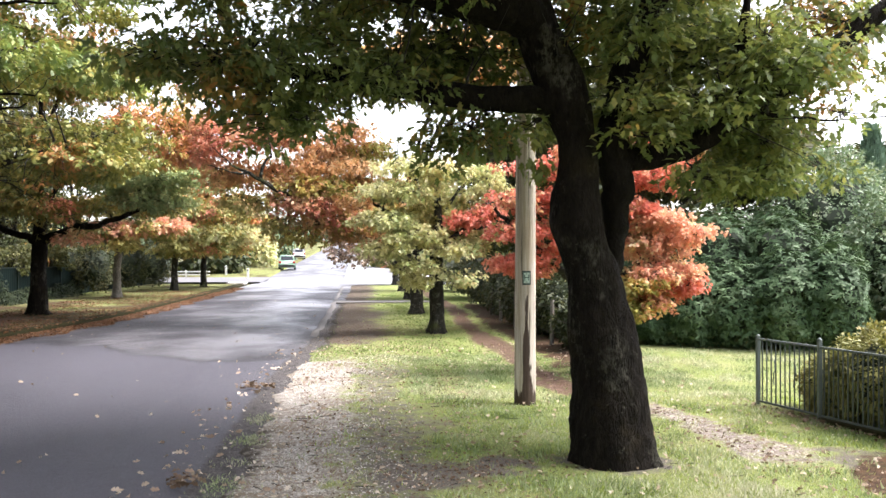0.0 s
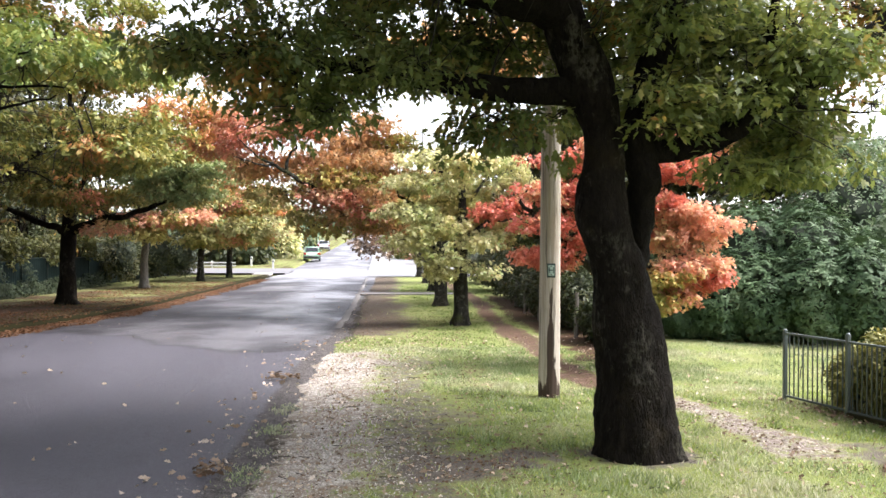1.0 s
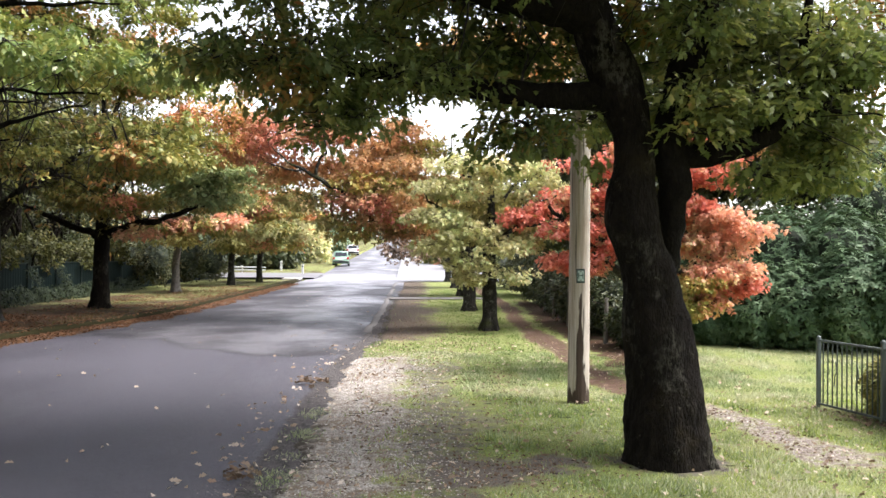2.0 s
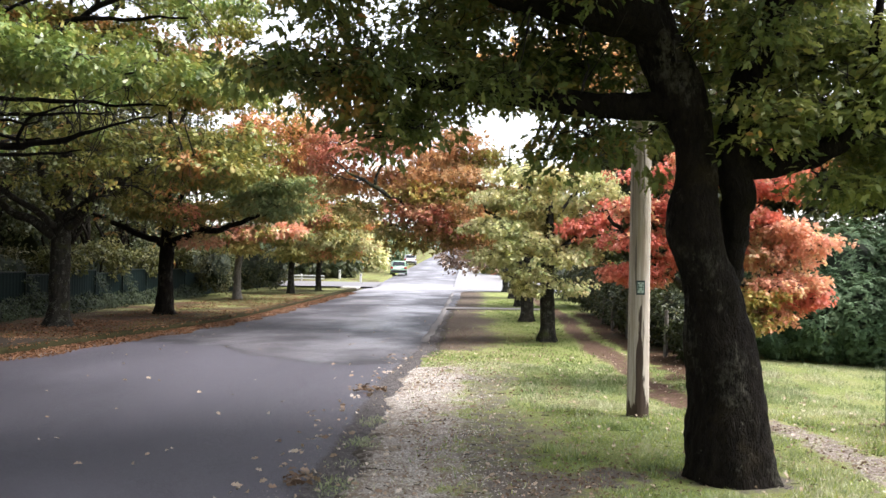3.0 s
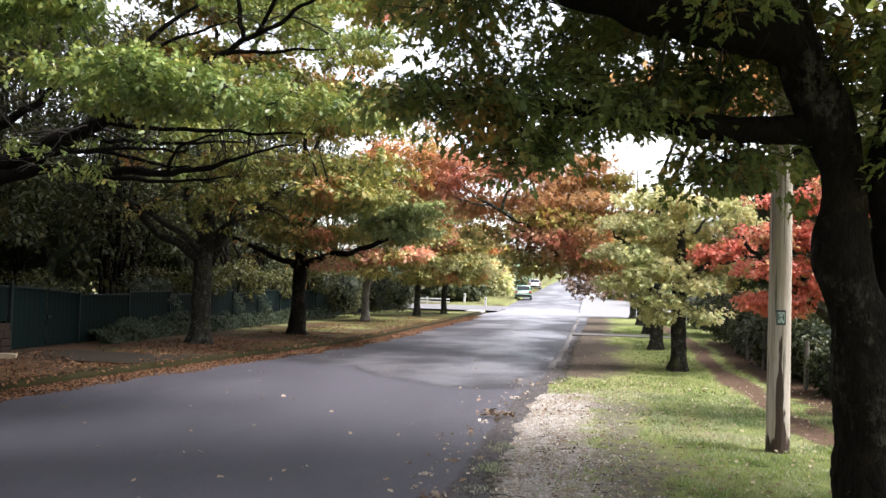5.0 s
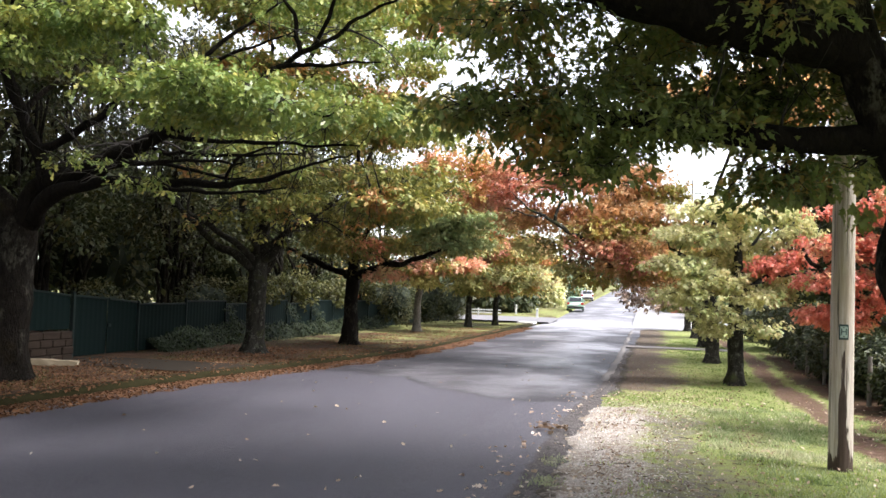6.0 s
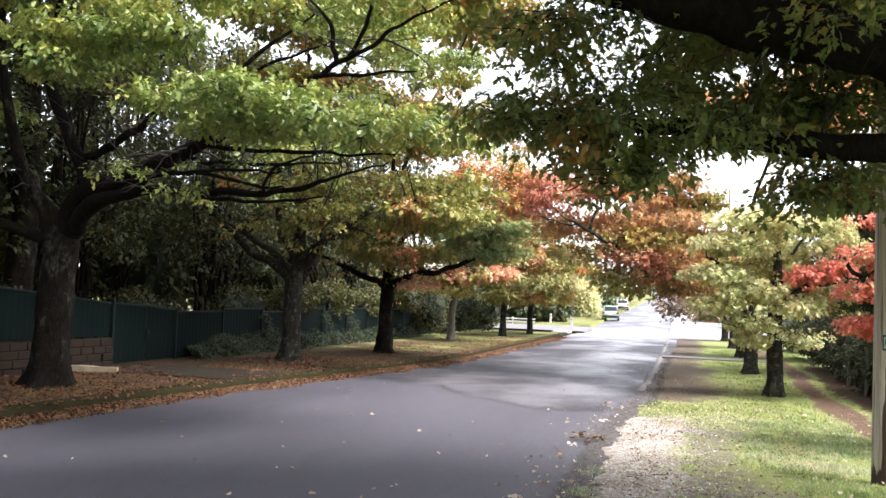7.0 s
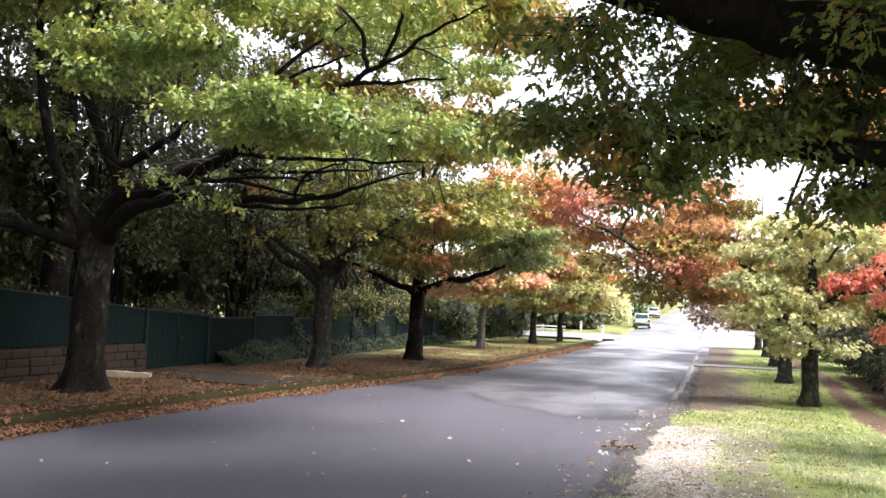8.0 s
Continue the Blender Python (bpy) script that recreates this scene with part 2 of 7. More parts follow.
def grow_tree(name, label, trunk, limbs, masses, leaf_mat, bark, seed, size=0.14, shape=OVAL, each=7,
              clump=(0.55, 0.3), tufts_per=26, group="street trees", sides=14, twig_mat=None, fine=3, flare=1.0, near=1.0, bare=(), shade_roof=(), wiggle=0.11, limb_bark=None):
    """A tree: trunk and main limbs as given, then branches grown out to clumps of leaves.
    masses: (centre, radii, clumps) of the crown's parts, and a leaf material where a part has turned another colour."""
    rng = np.random.default_rng(seed)
    eye = np.array([0, 0, 2.0])
    if near != 1.0:
        def closer(p):
            return (*(eye + (np.asarray(p[:3]) - eye) * near), *[q * near for q in p[3:]])
        trunk, limbs = [closer(p) for p in trunk], [[closer(p) for p in l] for l in limbs]
        masses = [(closer(c), tuple(q * near for q in r), *n) for c, r, *n in masses]
        bare = [(closer(c), tuple(q * near for q in r), n) for c, r, n in bare]
        trunk[0] = (*trunk[0][:2], 0.06, trunk[0][3])
    b = trunk[0]
    ob = thing(name, b[0], b[1], b[2], label, "tree", group)
    line = bent(trunk, 14 if sides > 20 else 7)
    h = line[:, 2] - line[0, 2]
    line[:, 3] *= 1 + 0.45 * flare * np.exp(-h / 0.22)
    v, f = lumpy(line, sides * 2, seed, 0.13 if sides > 20 else 0.2, 0.22 * flare)
    mesh_part("trunk", [(v, f)], bark, ob, smooth=True)
    nodes = [line[len(line) // 2:]]
    for limb in limbs:
        l = bent(limb, 7)
        l[1:-1, :3] += rng.standard_normal((len(l) - 2, 3)) * wiggle * l[1:-1, 3:4] ** 0.4
        l[2:-2, :3] = (l[1:-3, :3] + 2 * l[2:-2, :3] + l[3:-1, :3]) / 4
        v, f = lumpy(l, 20 if limb[0][3] > 0.1 else 10 if sides > 6 else 6, seed + len(nodes), 0.2)
        mesh_part("limb", [(v, f)], limb_bark or bark, ob, smooth=True)
        nodes.append(l[2:])
    nodes = np.concatenate(nodes)
    goals, hues = [], []
    for centre, radii, count, *hue in masses:
        goals.append(np.asarray(centre) + ball_points(rng, count) * np.asarray(radii))
        hues += [hue[0] if hue else leaf_mat] * count
    goals = np.concatenate(goals)
    order = np.argsort([np.linalg.norm(nodes[:, :3] - g, axis=1).min() for g in goals])
    wood, twigs, crown, turned = [], [], [], {}
    for i in order:
        g, into = goals[i], crown if hues[i] is leaf_mat else turned.setdefault(hues[i].name, (hues[i], []))[1]
        away = np.linalg.norm(nodes[:, :3] - g, axis=1) + 0.6 * np.maximum(0, nodes[:, 2] - g[2])
        k = int(np.argmin(away))
        a, dist = nodes[k, :3], np.linalg.norm(nodes[k, :3] - g)
        r0 = min(nodes[k, 3] * 0.7, 0.012 + 0.016 * dist)
        s = np.linspace(0, 1, 8)[:, None]
        mid = np.array([0, 0, 0.14 * dist])
        p = a + (g - a) * s + mid * np.sin(np.pi * s) + rng.standard_normal((8, 3)) * 0.045 * dist * np.sin(np.pi * s)
        l = np.hstack([p, np.linspace(r0, 0.006, 8)[:, None]])
        wood.append(tube(l, 4))
        nodes = np.vstack([nodes, l[2:]])
        for _ in range(fine):
            e = g + ball_points(rng, 1)[0] * np.array([clump[0], clump[0], clump[1]]) * 1.1
            q = p[-3] + (e - p[-3]) * np.linspace(0, 1, 4)[:, None] + rng.standard_normal((4, 3)) * 0.03
            twigs.append(tube(np.hstack([q, np.linspace(0.009, 0.003, 4)[:, None]]), 3))
        into.append(tufts(rng, g, np.array([clump[0], clump[0], clump[1]]) * rng.uniform(0.75, 1.3), max(3, int(tufts_per * rng.uniform(0.6, 1.3))), each, size, shape))
    # unseen leaf layers above the view, added to hold back light
    for centre, radii, count in shade_roof:
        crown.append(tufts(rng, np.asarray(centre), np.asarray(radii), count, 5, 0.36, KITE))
    for centre, radii, count in bare:
        for g in np.asarray(centre) + ball_points(rng, count) * np.asarray(radii):
            away = np.linalg.norm(nodes[:, :3] - g, axis=1) / (0.4 + 8 * np.minimum(nodes[:, 3], 0.12))
            k = int(np.argmin(away))
            a, dist = nodes[k, :3], np.linalg.norm(nodes[k, :3] - g)
            s = np.linspace(0, 1, 9)[:, None]
            p = a + (g - a) * s + np.array([0, 0, 0.10 * dist]) * np.sin(np.pi * s) + np.cumsum(rng.standard_normal((9, 3)) * 0.022 * dist, 0) * s
            r0 = min(nodes[k, 3] * 0.6, 0.014 + 0.011 * dist)
            wood.append(tube(np.hstack([p, np.linspace(r0, 0.006, 9)[:, None]]), 4))
            if count > 24 and rng.random() < 0.5:
                crown.append(tufts(rng, g, np.array([clump[0], clump[0], clump[1]]) * 0.6, 4, each, size, shape))
            for _ in range(2):
                j = rng.integers(3, 9)
                e = p[j] + (g - a) / (dist + 0.01) * rng.uniform(0.2, 0.7) + rng.standard_normal(3) * np.array([0.3, 0.3, 0.18])
                q = p[j] + (e - p[j]) * np.linspace(0, 1, 4)[:, None] + rng.standard_normal((4, 3)) * 0.03 * np.linspace(0, 1, 4)[:, None]
                twigs.append(tube(np.hstack([q, np.linspace(0.008, 0.003, 4)[:, None]]), 3))
    mesh_part("branchwork", wood, twig_mat or bark, ob, smooth=True, kind="stuff")
    mesh_part("twig_growth", twigs, twig_mat or bark, ob, kind="stuff")
    mesh_part("crown", crown, leaf_mat, ob, kind="stuff")
    for hue, pads in turned.values():
        mesh_part("crown", pads, hue, ob, "spray of " + hue.name, kind="stuff")
    return ob


def grow_shrub(name, label, x, y, z, radii, leaf_mat, core_mat, seed, n=900, each=6, size=0.12, shape=OVAL, whorl=False, swell=0.22, category="shrub", group=""):
    """A dense bush: lumpy masses of leaves round an added filler core."""
    rng = np.random.default_rng(seed)
    ob = thing(name, x, y, z, label, category, group)
    radii = np.asarray(radii, dtype=float)
    centre = np.array([x, y, z + radii[2] * 0.92])
    # made-up solid core that keeps the bush from being seen through
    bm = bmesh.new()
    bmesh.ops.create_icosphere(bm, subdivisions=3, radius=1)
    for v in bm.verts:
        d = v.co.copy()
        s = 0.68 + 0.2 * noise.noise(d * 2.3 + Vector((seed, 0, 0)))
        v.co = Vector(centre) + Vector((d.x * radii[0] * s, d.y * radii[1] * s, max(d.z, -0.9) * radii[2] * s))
    part("filler_core", bm, core_mat, ob)
    pieces = []
    d = rng.standard_normal((n, 3))
    d /= np.linalg.norm(d, axis=1)[:, None]
    d[:, 2] = np.maximum(d[:, 2], -0.85)
    bump = np.array([noise.noise(Vector(q * 2.3) + Vector((seed, 0, 0))) + 0.7 * noise.noise(Vector(q * 5.5) + Vector((0, seed, 0))) for q in d])
    p = centre + d * radii * (0.90 + swell * bump + 0.06 * rng.standard_normal(n))[:, None]
    p[:, 2] = np.maximum(p[:, 2], z + 0.03)
    if whorl:
        axis = d * 0.8 + np.array([0, 0, 0.5]) + rng.standard_normal((n, 3)) * 0.2
        axis /= np.linalg.norm(axis, axis=1)[:, None]
        fan = np.cross(np.repeat(axis, each, 0), rng.standard_normal((n * each, 3)))
        fan /= np.linalg.norm(fan, axis=1)[:, None]
        place = np.repeat(p, each, 0) + rng.standard_normal((n * each, 3)) * size * 0.08
        ahead, up = fan + np.repeat(axis, each, 0) * 0.25, np.repeat(axis, each, 0)
    else:
        place = np.repeat(p, each, 0) + rng.standard_normal((n * each, 3)) * size * 0.5
        ahead = np.repeat(d, each, 0) + rng.standard_normal((n * each, 3)) * 0.7
        ahead[:, 2] -= 0.25
        up = np.repeat(d, each, 0) * 0.5 + np.array([0, 0, 0.8]) + rng.standard_normal((n * each, 3)) * 0.4
    pieces.append(leaves(place, ahead, up, size * rng.uniform(0.6, 1.25, n * each), shape))
    mesh_part("foliage", pieces, leaf_mat, ob, kind="stuff")
    return ob


M_OAK = leaf_material("oak leaves, dark olive green", [(0.0, (0.058, 0.10, 0.03)), (0.42, (0.142, 0.195, 0.062)), (0.78, (0.26, 0.295, 0.09)), (1.0, (0.40, 0.36, 0.12))],
                      [(0.0, (0.27, 0.22, 0.045)), (0.6, (0.37, 0.22, 0.055)), (1.0, (0.37, 0.15, 0.05))], 0.7, (0.58, 0.72), through=0.48, rough=0.45, spec=0.4)
M_GREEN = leaf_material("oak leaves, green to yellow", [(0.0, (0.085, 0.165, 0.05)), (0.4, (0.21, 0.295, 0.08)), (0.75, (0.375, 0.41, 0.11)), (1.0, (0.54, 0.45, 0.13))],
                        [(0.0, (0.36, 0.32, 0.08)), (0.6, (0.50, 0.38, 0.10)), (1.0, (0.56, 0.30, 0.11))], 0.29, (0.62, 0.74), through=0.24, rough=0.38)
M_CITRUS = leaf_material("oak leaves, olive to amber", [(0.0, (0.085, 0.125, 0.035)), (0.45, (0.22, 0.25, 0.066)), (0.8, (0.38, 0.345, 0.09)), (1.0, (0.52, 0.36, 0.105))],
                         [(0.0, (0.44, 0.27, 0.07)), (0.6, (0.56, 0.29, 0.09)), (1.0, (0.58, 0.26, 0.12))], 0.45, (0.57, 0.67), through=0.28)
M_GOLD = leaf_material("oak leaves, yellow-green to gold", [(0.0, (0.27, 0.30, 0.08)), (0.5, (0.46, 0.42, 0.12)), (1.0, (0.64, 0.47, 0.15))],
                       [(0.0, (0.60, 0.36, 0.13)), (0.6, (0.66, 0.33, 0.15)), (1.0, (0.68, 0.25, 0.16))], 0.3, (0.48, 0.60), through=0.35)
M_OLIVE = leaf_material("oak leaves, olive, orange and pink", [(0.0, (0.13, 0.20, 0.08)), (0.5, (0.30, 0.29, 0.09)), (1.0, (0.50, 0.36, 0.11))],
                        [(0.0, (0.58, 0.32, 0.12)), (0.6, (0.70, 0.29, 0.16)), (1.0, (0.74, 0.27, 0.22))], 0.4, (0.56, 0.68), through=0.28)
M_YELLOW = leaf_material("leaves, pale yellow-green", [(0.0, (0.33, 0.45, 0.19)), (0.5, (0.67, 0.66, 0.38)), (1.0, (0.80, 0.76, 0.53))],
                         [(0.0, (0.46, 0.53, 0.29)), (0.6, (0.66, 0.63, 0.36)), (1.0, (0.70, 0.54, 0.32))], 0.8, (0.56, 0.68), through=0.5)
M_RUST = leaf_material("rust and bronze leaves", [(0.0, (0.43, 0.36, 0.17)), (0.3, (0.58, 0.40, 0.21)), (0.6, (0.68, 0.395, 0.20)), (0.85, (0.71, 0.46, 0.25)), (1.0, (0.74, 0.56, 0.35))],
                       [(0.0, (0.53, 0.46, 0.22)), (0.6, (0.62, 0.45, 0.23)), (1.0, (0.64, 0.29, 0.21))], 0.6, (0.54, 0.64), through=0.5)
M_WINE = leaf_material("wine-red and pink leaves", [(0.0, (0.50, 0.185, 0.145)), (0.5, (0.63, 0.285, 0.20)), (1.0, (0.72, 0.43, 0.29))],
                       [(0.0, (0.62, 0.40, 0.24)), (1.0, (0.67, 0.48, 0.29))], 0.9, (0.54, 0.64), through=0.5)
M_BRONZE = leaf_material("olive-green turning leaves", [(0.0, (0.29, 0.32, 0.13)), (0.5, (0.46, 0.44, 0.18)), (1.0, (0.62, 0.51, 0.24))],
                         [(0.0, (0.56, 0.40, 0.18)), (1.0, (0.64, 0.42, 0.24))], 0.8, (0.56, 0.66), through=0.45)
M_SAGE = leaf_material("pale grey-green oak leaves", [(0.0, (0.20, 0.31, 0.15)), (0.5, (0.36, 0.45, 0.22)), (1.0, (0.52, 0.53, 0.28))], through=0.4)
M_SALMON = leaf_material("salmon and apricot leaves", [(0.0, (0.66, 0.28, 0.2)), (0.5, (0.76, 0.40, 0.29)), (1.0, (0.80, 0.56, 0.40))],
                         [(0.0, (0.68, 0.52, 0.28)), (1.0, (0.74, 0.62, 0.37))], 1.3, (0.50, 0.60), through=0.42)
M_RED = leaf_material("bright red maple leaves", [(0.0, (0.52, 0.13, 0.10)), (0.5, (0.67, 0.21, 0.16)), (1.0, (0.75, 0.34, 0.26))],
                      [(0.0, (0.68, 0.36, 0.23)), (0.5, (0.73, 0.46, 0.30)), (1.0, (0.64, 0.48, 0.27))], 1.3, (0.54, 0.64), through=0.48)
M_DRYSPRAY = leaf_material("pale pinkish-brown drying leaves", [(0.0, (0.30, 0.20, 0.16)), (0.5, (0.48, 0.37, 0.31)), (1.0, (0.62, 0.52, 0.45))], through=0.4)
M_HEDGE = leaf_material("glossy dark evergreen leaves", [(0.0, (0.02, 0.052, 0.022)), (0.5, (0.056, 0.112, 0.047)), (1.0, (0.16, 0.235, 0.12))], through=0.14, rough=0.6, spec=0.25)
# leaf colours set dark so that they carry the wood's shade
M_WOODS = leaf_material("woodland leaves darkened for shade", [(0.0, (0.018, 0.032, 0.012)), (0.6, (0.043, 0.062, 0.018)), (1.0, (0.125, 0.12, 0.035))], [(0.0, (0.038, 0.052, 0.016)), (1.0, (0.11, 0.10, 0.03))], 0.35, (0.52, 0.62), through=0.24)
M_DULL = leaf_material("dull yellow-green leaves", [(0.0, (0.045, 0.06, 0.018)), (0.6, (0.105, 0.115, 0.032)), (1.0, (0.25, 0.21, 0.06))], through=0.35)
M_GARDEN = leaf_material("grey-green garden leaves", [(0.0, (0.080, 0.140, 0.078)), (0.6, (0.170, 0.250, 0.134)), (1.0, (0.360, 0.380, 0.282))], through=0.3)
M_BOX = leaf_material("yellow-tipped hedge leaves", [(0.0, (0.095, 0.12, 0.04)), (0.6, (0.29, 0.285, 0.08)), (1.0, (0.40, 0.32, 0.115))], through=0.28)
M_CYPRESS = leaf_material("blue-green cypress sprays", [(0.0, (0.070, 0.130, 0.086)), (1.0, (0.150, 0.240, 0.160))], through=0.15)
M_IVY = leaf_material("dark ivy leaves", [(0.0, (0.009, 0.02, 0.009)), (1.0, (0.032, 0.052, 0.022))], through=0.12, rough=0.6, spec=0.22)
M_FALLEN = leaf_material("fallen oak leaves", [(0.0, (0.062, 0.033, 0.020)), (0.5, (0.16, 0.082, 0.048)), (0.85, (0.21, 0.112, 0.064)), (1.0, (0.38, 0.28, 0.18))], through=0.15, rough=0.8, spec=0.12)
M_BROWNLEAF = leaf_material("dead brown leaves", [(0.0, (0.07, 0.045, 0.028)), (0.6, (0.17, 0.11, 0.07)), (1.0, (0.34, 0.26, 0.18))], through=0.15, rough=0.8)
M_PALELEAF = leaf_material("pale curled fallen leaves", [(0.0, (0.20, 0.12, 0.08)), (0.4, (0.40, 0.30, 0.22)), (0.75, (0.58, 0.50, 0.41)), (1.0, (0.74, 0.69, 0.61))], through=0.2, rough=0.7)
M_GRASS = leaf_material("grass blades", [(0.0, (0.09, 0.15, 0.06)), (0.5, (0.30, 0.38, 0.185)), (0.92, (0.50, 0.55, 0.34)), (1.0, (0.68, 0.64, 0.50))],
                        [(0.0, (0.43, 0.46, 0.30)), (1.0, (0.61, 0.60, 0.45))], 0.45, (0.50, 0.64), through=0.32, spec=0.3)
# greener than the verge grass, and darkened to stand in for tree shade
M_SHADEGRASS = leaf_material("green grass blades darkened for shade", [(0.0, (0.055, 0.10, 0.026)), (0.5, (0.185, 0.275, 0.08)), (0.92, (0.33, 0.39, 0.16)), (1.0, (0.60, 0.56, 0.38))],
                        [(0.0, (0.33, 0.37, 0.17)), (1.0, (0.52, 0.52, 0.33))], 0.6, (0.54, 0.68), through=0.32, spec=0.3)
M_LUSH = leaf_material("bright yellow-green grass blades", [(0.0, (0.095, 0.15, 0.032)), (0.5, (0.33, 0.43, 0.105)), (0.92, (0.52, 0.55, 0.19)), (1.0, (0.68, 0.63, 0.40))],
                       [(0.0, (0.42, 0.44, 0.18)), (1.0, (0.58, 0.56, 0.33))], 0.6, (0.54, 0.68), through=0.4, spec=0.3)
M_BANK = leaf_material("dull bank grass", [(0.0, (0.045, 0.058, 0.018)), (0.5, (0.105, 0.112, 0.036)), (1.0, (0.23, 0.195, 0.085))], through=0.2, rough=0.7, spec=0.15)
# dark colour stands in for the shade inside a bush
M_CORE = plain_material("dark filler core of a bush", (0.02, 0.03, 0.015), 0.95, 0.3, 4)
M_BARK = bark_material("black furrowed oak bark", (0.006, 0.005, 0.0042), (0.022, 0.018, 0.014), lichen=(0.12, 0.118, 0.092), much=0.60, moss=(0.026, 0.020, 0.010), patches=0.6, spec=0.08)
# darker copy of the trunk bark with the crown's shade in its colour
M_LIMB = bark_material("bark of the upper limbs, blackened for shade", (0.005, 0.0043, 0.0036), (0.018, 0.015, 0.0115), lichen=(0.06, 0.06, 0.046), much=0.62, spec=0.09)
M_BARK2 = bark_material("grey-brown bark", (0.015, 0.0135, 0.011), (0.044, 0.041, 0.033), much=0.55, moss=(0.06, 0.07, 0.02))
M_BARK3 = bark_material("pale grey bark", (0.10, 0.09, 0.08), (0.26, 0.24, 0.21), much=0.55)
M_TWIG = plain_material("dark twigs", (0.016, 0.013, 0.010), 0.9, 0.3, 8)


# ---- the lie of the land ----
def smooth(a, b, x):
    t = np.clip((np.asarray(x, dtype=float) - a) / (b - a), 0, 1)
    return t * t * (3 - 2 * t)


def road_left(y):
    return -6.9 - 2.3 * smooth(32, 9, y)


def road_right(y):
    return -0.78 - 0.36 * smooth(22, 14, y) + 0.3 * smooth(30, 52, y)


def rise(y):
    """The street climbs beyond the crossing."""
    y = np.asarray(y, dtype=float)
    return 0.028 * np.maximum(0, y - 72) * (1 - smooth(290, 420, y)) + 6.6 * smooth(290, 420, y)


GUTTER, KERB_W, KERB_H = 0.72, 0.27, 0.14
CROSS = (63.0, 71.0)


def land(x, y):
    """Height of the ground beside the road."""
    x, y = np.asarray(x, dtype=float), np.asarray(y, dtype=float)
    left = road_left(y) - GUTTER - KERB_W
    bank = KERB_H - 0.025 + 0.015 * np.sin(x * 1.7 + y * 0.9) * smooth(0.1, 1.0, left - x)
    terrace = 0.68 * smooth(-14.1, -14.35, x) * smooth(19.0, 18.8, y)
    off = x - road_right(y)
    ragged = 0.05 * np.sin(y * 2.1) + 0.04 * np.sin(y * 5.3 + x * 3) + 0.03 * np.sin(y * 11.7 + 1) + 0.035 * np.sin(x * 9 + y * 3.3)
    verge = -0.035 + 0.055 * smooth(-0.12, 0.14, off + ragged) + 0.012 * smooth(0, 1.2, off) + 0.02 * np.sin(x * 1.3) * np.sin(y * 0.8) * smooth(0.5, 2, x)
    side = np.where(x < (road_left(y) + road_right(y)) / 2, bank + terrace, verge)
    inside = (x > left + 0.05) & (off < -0.33)
    crossing = smooth(CROSS[0] - 2, CROSS[0], y) * (1 - smooth(CROSS[1], CROSS[1] + 2, y))
    side = side * (1 - crossing) - 0.05 * crossing
    return np.where(inside, -0.06, side) + rise(y)


def path_x(y):
    """Middle line of the trodden path on the verge."""
    return 3.05 + 0.55 * smooth(23, 34, y) + 0.95 * smooth(13.5, 10.4, y) + 0.14 * smooth(10.4, 8.4, y)


